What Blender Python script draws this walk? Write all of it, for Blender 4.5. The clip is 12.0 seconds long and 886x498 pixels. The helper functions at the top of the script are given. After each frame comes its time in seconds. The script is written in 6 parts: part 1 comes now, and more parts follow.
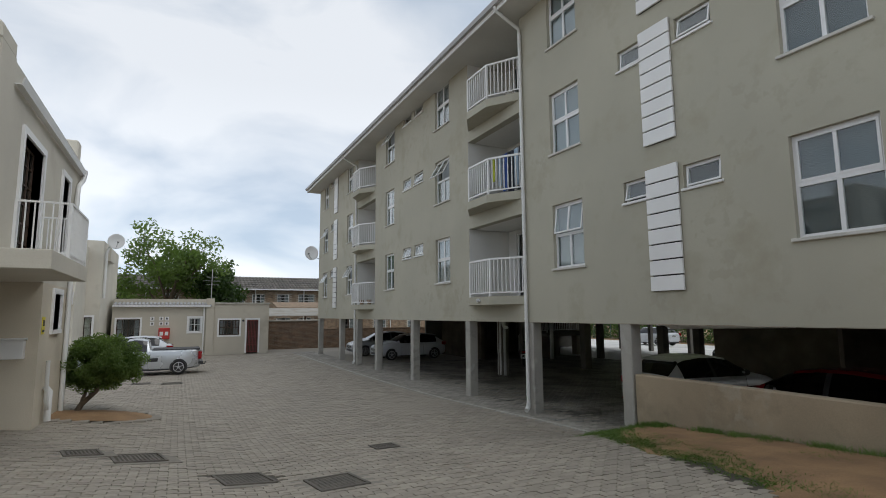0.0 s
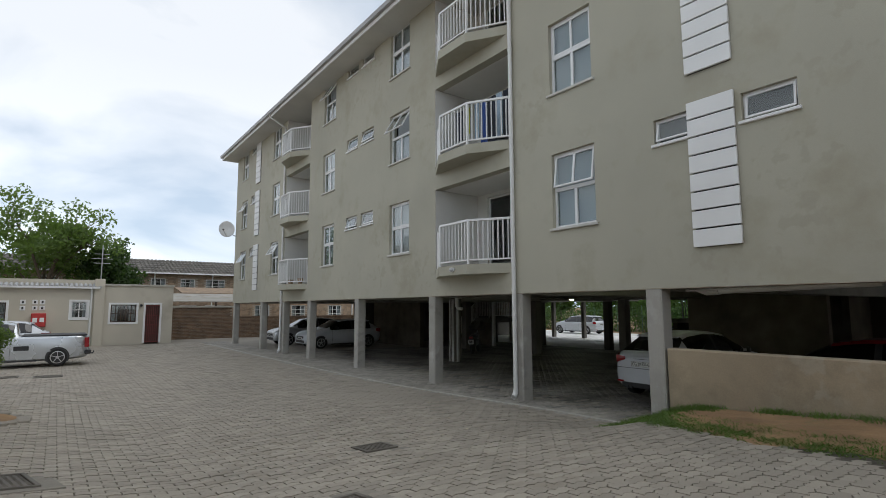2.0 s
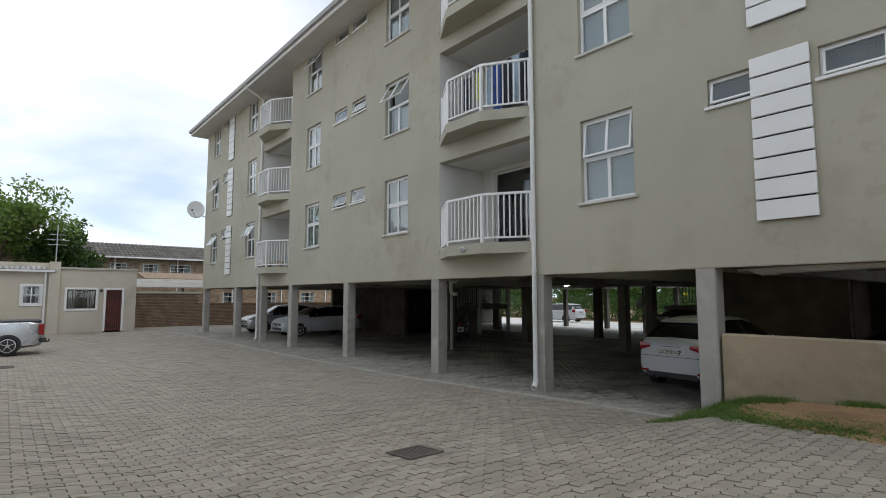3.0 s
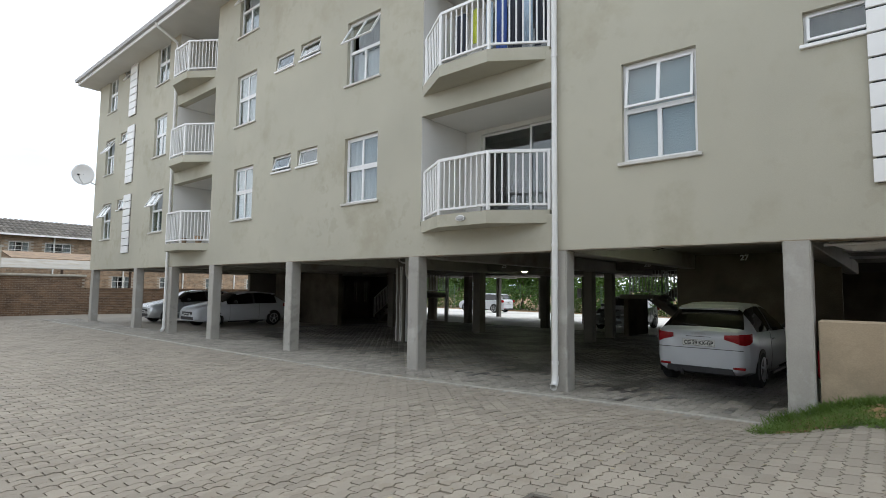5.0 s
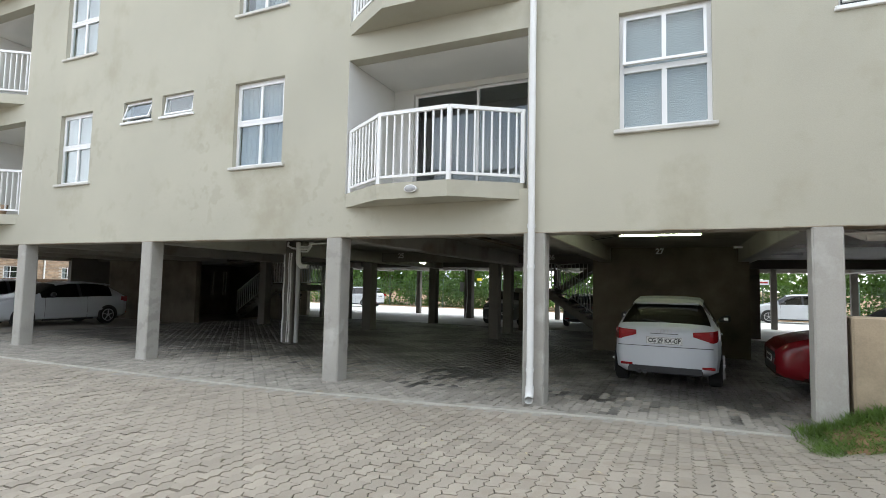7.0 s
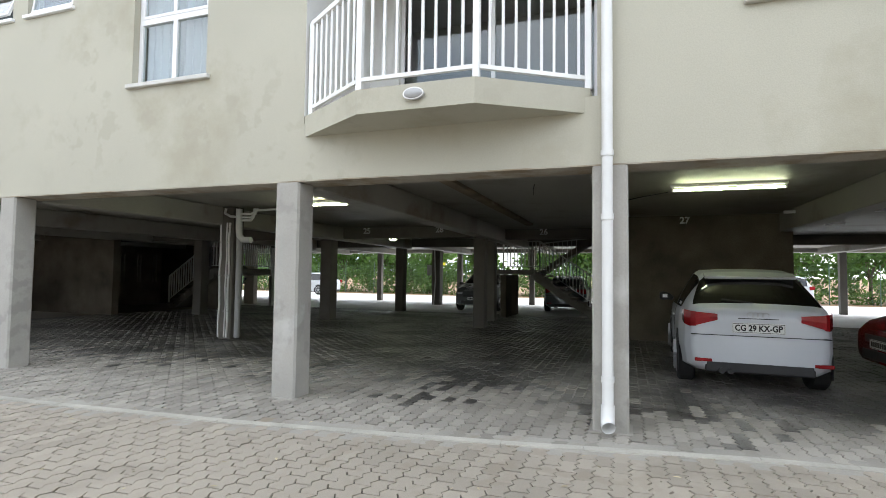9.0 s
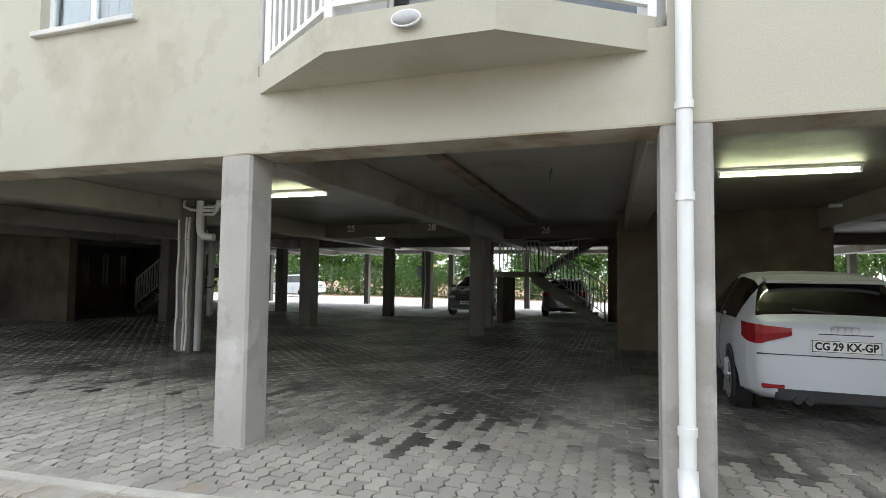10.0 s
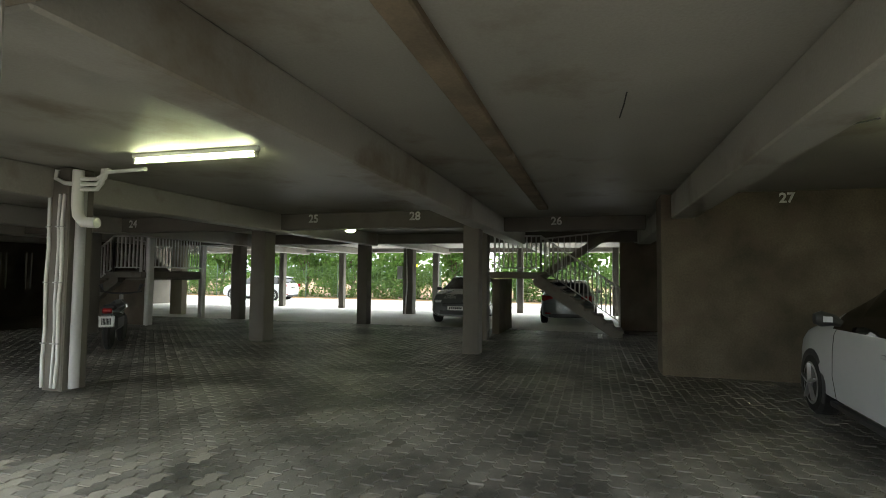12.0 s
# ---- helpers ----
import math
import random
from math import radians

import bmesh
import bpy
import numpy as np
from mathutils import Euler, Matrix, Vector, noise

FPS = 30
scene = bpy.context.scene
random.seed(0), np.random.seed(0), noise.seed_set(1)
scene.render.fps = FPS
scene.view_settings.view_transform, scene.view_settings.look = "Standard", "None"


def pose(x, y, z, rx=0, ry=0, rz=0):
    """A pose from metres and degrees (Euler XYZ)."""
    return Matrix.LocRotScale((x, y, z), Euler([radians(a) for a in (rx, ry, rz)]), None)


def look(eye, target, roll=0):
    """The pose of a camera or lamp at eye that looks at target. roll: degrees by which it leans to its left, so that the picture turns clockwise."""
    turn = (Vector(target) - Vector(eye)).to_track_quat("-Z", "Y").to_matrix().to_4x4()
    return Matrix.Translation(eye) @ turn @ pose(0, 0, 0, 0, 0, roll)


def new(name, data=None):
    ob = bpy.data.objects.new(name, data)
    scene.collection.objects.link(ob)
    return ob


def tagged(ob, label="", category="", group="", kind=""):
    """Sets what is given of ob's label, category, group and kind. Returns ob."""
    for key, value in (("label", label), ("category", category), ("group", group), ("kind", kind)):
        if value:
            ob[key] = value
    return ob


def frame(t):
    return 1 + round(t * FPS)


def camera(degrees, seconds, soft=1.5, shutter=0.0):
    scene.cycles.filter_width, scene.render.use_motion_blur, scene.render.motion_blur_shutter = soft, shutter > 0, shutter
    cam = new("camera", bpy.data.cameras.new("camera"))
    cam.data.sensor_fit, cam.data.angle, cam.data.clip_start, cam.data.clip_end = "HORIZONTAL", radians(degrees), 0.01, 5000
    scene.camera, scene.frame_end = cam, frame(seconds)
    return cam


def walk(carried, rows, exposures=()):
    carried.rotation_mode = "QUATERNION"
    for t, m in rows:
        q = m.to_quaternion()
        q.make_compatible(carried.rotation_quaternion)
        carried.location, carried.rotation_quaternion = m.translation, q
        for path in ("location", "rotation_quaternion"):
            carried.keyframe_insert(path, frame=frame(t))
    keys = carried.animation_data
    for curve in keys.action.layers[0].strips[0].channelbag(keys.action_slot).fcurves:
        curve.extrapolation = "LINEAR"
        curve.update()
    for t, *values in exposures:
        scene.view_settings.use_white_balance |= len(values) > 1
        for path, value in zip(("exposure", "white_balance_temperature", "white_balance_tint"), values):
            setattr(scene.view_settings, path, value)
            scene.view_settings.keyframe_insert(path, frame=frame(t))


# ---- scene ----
cam = camera(80.2, 12.0, soft=0.9)
METRES, EYE, TILT, LEAN, TURN = 16.275, 2.325, 0.0, 0.0, -26.5
PATH = [
    (0, (-0.019, 0.003, 2.444), (0.866, 1.78, 2.689), -0.4),
    (0.5, (-0.063, 0.685, 2.318), (0.891, 2.425, 2.565), -0.4),
    (1, (-0.03, 1.382, 2.178), (1.009, 3.072, 2.425), -0.2),
    (1.5, (-0.003, 2.083, 2.033), (1.109, 3.728, 2.275), -0.0),
    (2, (-0.033, 2.827, 1.926), (1.136, 4.434, 2.148), -0.2),
    (2.5, (-0.028, 3.554, 1.842), (1.196, 5.124, 2.036), -0.0),
    (3, (-0.062, 4.295, 1.797), (1.207, 5.83, 1.978), -0.0),
    (5, (0.259, 6.98, 1.583), (1.78, 8.27, 1.734), 0.7),
    (5.5, (0.412, 7.598, 1.592), (2.012, 8.791, 1.72), 0.8),
    (6, (0.527, 8.176, 1.577), (2.199, 9.266, 1.705), 1.0),
    (6.5, (0.805, 8.708, 1.543), (2.567, 9.644, 1.677), 1.1),
    (7, (1.095, 9.257, 1.508), (2.912, 10.081, 1.645), 1.2),
    (9, (3.28, 10.895, 1.288), (5.166, 11.552, 1.382), 0.7),
    (9.5, (3.906, 11.179, 1.273), (5.799, 11.816, 1.372), 0.8),
    (10, (4.525, 11.435, 1.303), (6.425, 12.05, 1.404), 0.7),
    (10.5, (5.142, 11.666, 1.347), (7.047, 12.266, 1.447), 0.7),
    (11, (5.748, 11.892, 1.333), (7.659, 12.474, 1.434), 0.7),
    (11.5, (6.419, 12.135, 1.338), (8.334, 12.702, 1.441), 0.7),
    (12, (6.989, 12.318, 1.329), (8.909, 12.867, 1.432), 0.6),
]
walk(cam, [(t, look(eye, target, roll)) for t, eye, target, roll in PATH],
     exposures=[(0.0, -0.26, 6210, 9), (2.5, -0.03, 6210, 9), (5.5, 0.82, 6210, 9), (7.0, 1.25, 6170, 9), (9.5, 1.55, 6130, 10), (10.5, 1.74, 6210, 9), (11.0, 1.82, 6200, 8), (11.5, 1.82, 6300, 8), (12.0, 2.2, 6550, 4)])

# ---- light ----
world = bpy.data.worlds.new("overcast_sky")
scene.world = world
world.use_nodes = True
wn, wl = world.node_tree.nodes, world.node_tree.links
wn.clear()
w_out = wn.new("ShaderNodeOutputWorld")
w_bg = wn.new("ShaderNodeBackground")
w_bg.inputs["Strength"].default_value = 1.0
w_sky = wn.new("ShaderNodeTexSky")
w_sky.sky_type = "NISHITA"
w_sky.sun_disc = False
w_sky.sun_elevation, w_sky.sun_rotation = radians(52), radians(140)
w_dim = wn.new("ShaderNodeMix")
w_dim.data_type, w_dim.blend_type = "RGBA", "MULTIPLY"
w_dim.inputs[0].default_value = 1.0
w_dim.inputs[7].default_value = (0.14, 0.14, 0.14, 1)
wl.new(w_sky.outputs[0], w_dim.inputs[6])
w_tc = wn.new("ShaderNodeTexCoord")
w_map = wn.new("ShaderNodeMapping")
w_map.inputs["Scale"].default_value = (1.0, 1.0, 2.6)
w_map.inputs["Location"].default_value = (0.35, 0.1, 0.2)
wl.new(w_tc.outputs["Generated"], w_map.inputs[0])
w_n = wn.new("ShaderNodeTexNoise")
w_n.inputs["Scale"].default_value, w_n.inputs["Detail"].default_value, w_n.inputs["Roughness"].default_value = 2.3, 9, 0.47
w_n.inputs["Distortion"].default_value = 0.35
wl.new(w_map.outputs[0], w_n.inputs[0])
w_ramp = wn.new("ShaderNodeValToRGB")
w_ramp.color_ramp.elements[0].position, w_ramp.color_ramp.elements[0].color = 0.36, (0.60, 0.69, 0.80, 1)
w_ramp.color_ramp.elements[1].position, w_ramp.color_ramp.elements[1].color = 0.57, (1.14, 1.14, 1.14, 1)
wl.new(w_n.outputs[0], w_ramp.inputs[0])
w_mix = wn.new("ShaderNodeMix")
w_mix.data_type = "RGBA"
w_mix.inputs[0].default_value = 0.85
wl.new(w_dim.outputs[2], w_mix.inputs[6])
wl.new(w_ramp.outputs[0], w_mix.inputs[7])
w_sep = wn.new("ShaderNodeSeparateXYZ")
wl.new(w_tc.outputs["Generated"], w_sep.inputs[0])
w_low = wn.new("ShaderNodeMapRange")
w_low.inputs[1].default_value, w_low.inputs[2].default_value = 0.0, 0.4
w_low.inputs[3].default_value, w_low.inputs[4].default_value = 1.28, 1.0
wl.new(w_sep.outputs[2], w_low.inputs[0])
w_glow = wn.new("ShaderNodeMix")
w_glow.data_type, w_glow.blend_type = "RGBA", "MULTIPLY"
w_glow.inputs[0].default_value = 1.0
wl.new(w_mix.outputs[2], w_glow.inputs[6])
wl.new(w_low.outputs[0], w_glow.inputs[7])
wl.new(w_glow.outputs[2], w_bg.inputs[0])
wl.new(w_bg.outputs[0], w_out.inputs[0])

sun = new("sun", bpy.data.lights.new("sun", "SUN"))
sun.data.energy, sun.data.angle, sun.data.color = 0.9, radians(40), (1.0, 0.96, 0.9)
sun.matrix_world = look((20, -12, 40), (0, 12, 0))

# ---- materials ----
def mat(name, base, rough=0.8, metal=0.0, dark=None, scale=1.0, fine=40.0, bump=0.15, spread=0.12, spec=0.5, island=0.0, stain=None, stain_scale=0.5, stain_at=0.58, spots=None):
    """Principled material with grain, broad variation, relief and, if asked for, stains of their own shape."""
    m = bpy.data.materials.new(name)
    m.use_nodes = True
    n, l = m.node_tree.nodes, m.node_tree.links
    p = n["Principled BSDF"]
    p.inputs["Metallic"].default_value = metal
    p.inputs["Specular IOR Level"].default_value = spec
    geo = n.new("ShaderNodeNewGeometry")
    big = n.new("ShaderNodeTexNoise")
    big.inputs["Scale"].default_value, big.inputs["Detail"].default_value = scale, 6
    l.new(geo.outputs["Position"], big.inputs["Vector"])
    small = n.new("ShaderNodeTexNoise")
    small.inputs["Scale"].default_value, small.inputs["Detail"].default_value = fine, 4
    l.new(geo.outputs["Position"], small.inputs["Vector"])
    ramp = n.new("ShaderNodeValToRGB")
    d = dark or [c * (1 - 2.2 * spread) for c in base]
    ramp.color_ramp.elements[0].position, ramp.color_ramp.elements[0].color = 0.3, (*d, 1)
    ramp.color_ramp.elements[1].position, ramp.color_ramp.elements[1].color = 0.68, (*base, 1)
    l.new(big.outputs[0], ramp.inputs[0])
    grain = n.new("ShaderNodeMix")
    grain.data_type, grain.blend_type = "RGBA", "OVERLAY"
    grain.inputs[0].default_value = min(1, spread * 1.3)
    l.new(ramp.outputs[0], grain.inputs[6])
    l.new(small.outputs[0], grain.inputs[7])
    colour = grain.outputs[2]
    if island:
        var = n.new("ShaderNodeMapRange")
        var.inputs[3].default_value, var.inputs[4].default_value = 1 - island, 1 + island
        l.new(geo.outputs["Random Per Island"], var.inputs[0])
        mul = n.new("ShaderNodeMix")
        mul.data_type, mul.blend_type = "RGBA", "MULTIPLY"
        mul.inputs[0].default_value = 1
        l.new(colour, mul.inputs[6])
        l.new(var.outputs[0], mul.inputs[7])
        colour = mul.outputs[2]
    if stain:
        st = n.new("ShaderNodeTexNoise")
        st.inputs["Scale"].default_value, st.inputs["Detail"].default_value, st.inputs["Roughness"].default_value = stain_scale, 8, 0.6
        l.new(geo.outputs["Position"], st.inputs["Vector"])
        sr = n.new("ShaderNodeMapRange")
        sr.inputs[1].default_value, sr.inputs[2].default_value = stain_at, stain_at + 0.14
        sr.inputs[4].default_value = 0.75
        l.new(st.outputs[0], sr.inputs[0])
        sm = n.new("ShaderNodeMix")
        sm.data_type = "RGBA"
        l.new(sr.outputs[0], sm.inputs[0])
        l.new(colour, sm.inputs[6])
        sm.inputs[7].default_value = (*stain, 1)
        colour = sm.outputs[2]
    if spots:
        sp = n.new("ShaderNodeTexNoise")
        sp.inputs["Scale"].default_value, sp.inputs["Detail"].default_value = 4.5, 3
        l.new(geo.outputs["Position"], sp.inputs["Vector"])
        area = n.new("ShaderNodeTexNoise")
        area.inputs["Scale"].default_value, area.inputs["Detail"].default_value = 0.33, 3
        shift = n.new("ShaderNodeVectorMath")
        shift.inputs[1].default_value = (7.3, 2.1, 4.4)
        l.new(geo.outputs["Position"], shift.inputs[0])
        l.new(shift.outputs[0], area.inputs["Vector"])
        a_, b_, c_ = n.new("ShaderNodeMapRange"), n.new("ShaderNodeMapRange"), n.new("ShaderNodeMath")
        a_.inputs[1].default_value, a_.inputs[2].default_value = 0.54, 0.62
        b_.inputs[1].default_value, b_.inputs[2].default_value, b_.inputs[4].default_value = 0.5, 0.62, 0.4
        c_.operation = "MULTIPLY"
        l.new(sp.outputs[0], a_.inputs[0])
        l.new(area.outputs[0], b_.inputs[0])
        l.new(a_.outputs[0], c_.inputs[0])
        l.new(b_.outputs[0], c_.inputs[1])
        sm2 = n.new("ShaderNodeMix")
        sm2.data_type = "RGBA"
        l.new(c_.outputs[0], sm2.inputs[0])
        l.new(colour, sm2.inputs[6])
        sm2.inputs[7].default_value = (*spots, 1)
        colour = sm2.outputs[2]
    l.new(colour, p.inputs["Base Color"])
    rr = n.new("ShaderNodeMapRange")
    rr.inputs[3].default_value, rr.inputs[4].default_value = max(0.02, rough - 0.12), min(1, rough + 0.1)
    l.new(big.outputs[0], rr.inputs[0])
    l.new(rr.outputs[0], p.inputs["Roughness"])
    if bump:
        b = n.new("ShaderNodeBump")
        b.inputs["Strength"].default_value, b.inputs["Distance"].default_value = bump, 0.01
        l.new(small.outputs[0], b.inputs["Height"])
        l.new(b.outputs[0], p.inputs["Normal"])
    return m


def glass_mat(name, tint, gloss=0.9):
    """Window glass: clear, with a Fresnel gloss."""
    m = bpy.data.materials.new(name)
    m.use_nodes = True
    n, l = m.node_tree.nodes, m.node_tree.links
    n.clear()
    out, mixer = n.new("ShaderNodeOutputMaterial"), n.new("ShaderNodeMixShader")
    clear, shine, edge = n.new("ShaderNodeBsdfTransparent"), n.new("ShaderNodeBsdfGlossy"), n.new("ShaderNodeLayerWeight")
    edge.inputs[0].default_value = 0.5
    power, gain = n.new("ShaderNodeMath"), n.new("ShaderNodeMath")
    power.operation, gain.operation = "POWER", "MULTIPLY_ADD"
    power.inputs[1].default_value = 3.2
    gain.inputs[1].default_value, gain.inputs[2].default_value = 0.75, 0.06
    clear.inputs[0].default_value = (*tint, 1)
    shine.inputs["Roughness"].default_value = 0.03
    shine.inputs["Color"].default_value = (gloss, gloss, gloss, 1)
    l.new(edge.outputs["Facing"], power.inputs[0])
    l.new(power.outputs[0], gain.inputs[0])
    l.new(gain.outputs[0], mixer.inputs[0])
    l.new(clear.outputs[0], mixer.inputs[1])
    l.new(shine.outputs[0], mixer.inputs[2])
    l.new(mixer.outputs[0], out.inputs[0])
    return m


def leaf_mat(name, base, through_light, island=0.4):
    """A leaf: diffuse, a little gloss, and light that shines through it."""
    m = bpy.data.materials.new(name)
    m.use_nodes = True
    n, l = m.node_tree.nodes, m.node_tree.links
    p, out = n["Principled BSDF"], n["Material Output"]
    p.inputs["Roughness"].default_value = 0.55
    geo = n.new("ShaderNodeNewGeometry")
    var = n.new("ShaderNodeMapRange")
    var.inputs[3].default_value, var.inputs[4].default_value = 1 - island, 1 + island
    l.new(geo.outputs["Random Per Island"], var.inputs[0])
    big = n.new("ShaderNodeTexNoise")
    big.inputs["Scale"].default_value = 0.8
    l.new(geo.outputs["Position"], big.inputs["Vector"])
    ramp = n.new("ShaderNodeValToRGB")
    ramp.color_ramp.elements[0].position, ramp.color_ramp.elements[0].color = 0.35, (base[0] * 0.55, base[1] * 0.62, base[2] * 0.5, 1)
    ramp.color_ramp.elements[1].position, ramp.color_ramp.elements[1].color = 0.65, (*base, 1)
    l.new(big.outputs[0], ramp.inputs[0])
    mul = n.new("ShaderNodeMix")
    mul.data_type, mul.blend_type = "RGBA", "MULTIPLY"
    mul.inputs[0].default_value = 1
    l.new(ramp.outputs[0], mul.inputs[6])
    l.new(var.outputs[0], mul.inputs[7])
    l.new(mul.outputs[2], p.inputs["Base Color"])
    tr, mx = n.new("ShaderNodeBsdfTranslucent"), n.new("ShaderNodeMixShader")
    tr.inputs[0].default_value = (*through_light, 1)
    mx.inputs[0].default_value = 0.5
    l.new(p.outputs[0], mx.inputs[1])
    l.new(tr.outputs[0], mx.inputs[2])
    l.new(mx.outputs[0], out.inputs[0])
    return m


def glow_mat(name, colour, strength):
    m = bpy.data.materials.new(name)
    m.use_nodes = True
    p = m.node_tree.nodes["Principled BSDF"]
    p.inputs["Base Color"].default_value = (*colour, 1)
    p.inputs["Emission Color"].default_value = (*colour, 1)
    p.inputs["Emission Strength"].default_value = strength
    return m


M_PLASTER = mat("beige_plaster", (0.46, 0.44, 0.355), 0.9, scale=0.35, fine=90, bump=0.12, spread=0.08, stain=(0.345, 0.32, 0.24), stain_scale=0.8, stain_at=0.55, spots=(0.33, 0.305, 0.235))
M_SOFFIT = mat("painted_soffit", (0.62, 0.61, 0.57), 0.9, scale=0.6, fine=60, bump=0.1, spread=0.08)
M_CREAM = mat("cream_plaster", (0.56, 0.515, 0.425), 0.9, scale=0.5, fine=50, bump=0.35, spread=0.08, stain=(0.36, 0.32, 0.25), stain_scale=0.4)
M_PARAPET = mat("weathered_parapet", (0.37, 0.298, 0.205), 0.92, scale=0.9, fine=60, bump=0.2, spread=0.12, stain=(0.20, 0.165, 0.115), stain_scale=1.1, stain_at=0.52, spots=(0.42, 0.39, 0.32))
M_EDGE = mat("rust_streaked_beam", (0.42, 0.38, 0.31), 0.85, scale=1.5, fine=60, bump=0.12, spread=0.14, stain=(0.21, 0.15, 0.085), stain_scale=2.2, stain_at=0.47, spots=(0.58, 0.55, 0.47))
M_CONC = mat("raw_concrete", (0.36, 0.34, 0.30), 0.88, scale=1.3, fine=55, bump=0.12, spread=0.12, stain=(0.24, 0.185, 0.12), stain_scale=1.4, stain_at=0.54)
M_COLUMN = mat("grey_painted_column", (0.39, 0.373, 0.335), 0.85, scale=1.6, fine=70, bump=0.06, spread=0.09, stain=(0.47, 0.46, 0.43), stain_scale=2.2, stain_at=0.58, spots=(0.2, 0.19, 0.17))
M_SLAB = mat("grey_slab_paint", (0.36, 0.345, 0.30), 0.5, scale=0.8, fine=50, bump=0.15, spread=0.1, stain=(0.17, 0.135, 0.09), stain_scale=0.9, stain_at=0.53)
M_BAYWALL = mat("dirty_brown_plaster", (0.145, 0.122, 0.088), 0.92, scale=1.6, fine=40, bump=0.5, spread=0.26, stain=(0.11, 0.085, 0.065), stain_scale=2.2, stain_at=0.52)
M_HOUSE = mat("pale_house_plaster", (0.63, 0.595, 0.51), 0.9, scale=0.5, fine=50, bump=0.3, spread=0.08, stain=(0.5, 0.46, 0.385), stain_scale=0.9)
M_HOUSELOW = mat("beige_house_plaster", (0.64, 0.575, 0.46), 0.9, scale=0.5, fine=50, bump=0.3, spread=0.1, stain=(0.46, 0.40, 0.31), stain_scale=0.6)
# Darker than the outer columns: deep shade put into this grey, besides grime.
M_INNER = mat("grimy_shade_darkened_paint", (0.15, 0.138, 0.118), 0.85, scale=1.2, fine=60, bump=0.08, spread=0.12, stain=(0.11, 0.098, 0.078), stain_scale=1.1, stain_at=0.55)
# Concrete toned down: the gloom under the slab is in this colour.
M_STAIR = mat("shade_darkened_stair_concrete", (0.2, 0.185, 0.155), 0.9, scale=1.5, fine=60, bump=0.15, spread=0.14, stain=(0.12, 0.1, 0.075), stain_scale=1.5, stain_at=0.54)
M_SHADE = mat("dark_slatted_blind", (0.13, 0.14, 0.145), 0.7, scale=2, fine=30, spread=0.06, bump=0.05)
M_RIB = mat("rust_stained_concrete", (0.26, 0.205, 0.14), 0.9, scale=2.5, fine=50, bump=0.2, spread=0.2, stain=(0.36, 0.33, 0.28), stain_scale=2.0, stain_at=0.56)
M_SILL = mat("weathered_sill_paint", (0.6, 0.585, 0.54), 0.7, scale=2, fine=40, bump=0.1, spread=0.1)
M_WHITE = mat("white_paint", (0.80, 0.80, 0.79), 0.5, scale=1.2, fine=40, bump=0.05, spread=0.03)
M_WALLWHITE = mat("white_plaster", (0.74, 0.73, 0.70), 0.9, scale=0.8, fine=70, bump=0.2, spread=0.05)
M_ALU = mat("white_aluminium", (0.78, 0.78, 0.78), 0.4, scale=2, fine=60, bump=0.03, spread=0.03)
M_PVC = mat("white_plastic_pipe", (0.74, 0.74, 0.72), 0.42, scale=2.0, fine=40, bump=0.05, spread=0.05)
# Near black for gaps, and for the shade of rooms and drain.
M_DARK = mat("dark_gap_and_room_shade", (0.03, 0.03, 0.03), 0.9, spread=0.05, bump=0.05)
M_ROOM = mat("room_wall", (0.42, 0.41, 0.38), 0.9, spread=0.05, bump=0.05)
M_FASCIA = mat("grey_fascia", (0.42, 0.42, 0.42), 0.6, scale=1, spread=0.08, bump=0.1)
M_ROOF = mat("dark_roof_tile", (0.10, 0.09, 0.085), 0.85, scale=2, fine=30, spread=0.18, bump=0.3, island=0.25)
M_BRICK = mat("face_brick", (0.35, 0.25, 0.165), 0.85, scale=3, fine=60, spread=0.2, bump=0.3, island=0.22)
M_BRICKWALL = mat("brown_brick", (0.22, 0.145, 0.095), 0.9, scale=2, fine=60, spread=0.2, bump=0.3, island=0.25)
M_MORTAR = mat("mortar", (0.42, 0.38, 0.32), 0.95, scale=3, spread=0.1)
M_PAVER = mat("concrete_paver", (0.355, 0.315, 0.258), 0.85, scale=0.45, fine=120, bump=0.35, spread=0.08, island=0.13, stain=(0.21, 0.185, 0.15), stain_scale=0.45, stain_at=0.57, spots=(0.25, 0.21, 0.16))
# Paler entrance, darker bays: fading daylight put into the colour, besides dust and oil.
M_PAVER_EDGE = mat("daylit_dusty_paver", (0.34, 0.315, 0.272), 0.8, scale=0.6, fine=120, bump=0.35, spread=0.12, island=0.2, stain=(0.24, 0.22, 0.19), stain_scale=0.9, stain_at=0.56)
M_PAVER_IN = mat("shade_dark_oily_paver", (0.265, 0.25, 0.222), 0.46, scale=0.5, fine=120, bump=0.35, spread=0.14, island=0.2, stain=(0.03, 0.028, 0.026), stain_scale=0.75, stain_at=0.43)
M_JOINT = mat("joint_sand", (0.10, 0.086, 0.068), 0.95, scale=1, fine=90, spread=0.15)
M_JOINT_IN = mat("pale_joint_sand", (0.2, 0.185, 0.16), 0.95, scale=0.6, fine=90, spread=0.2)
M_GROUND = mat("worn_paving", (0.30, 0.27, 0.225), 0.88, scale=0.5, fine=60, spread=0.1, bump=0.3)
# Near white: the overbright daylight of the back yard, put into its colour.
M_YARD = mat("glare_whitened_yard_concrete", (0.8, 0.785, 0.75), 0.8, scale=0.4, fine=30, spread=0.12, bump=0.2)
M_EARTH = mat("sandy_earth", (0.34, 0.21, 0.105), 0.95, scale=1.6, fine=45, spread=0.18, bump=0.8, dark=(0.2, 0.12, 0.062), spots=(0.14, 0.15, 0.06))
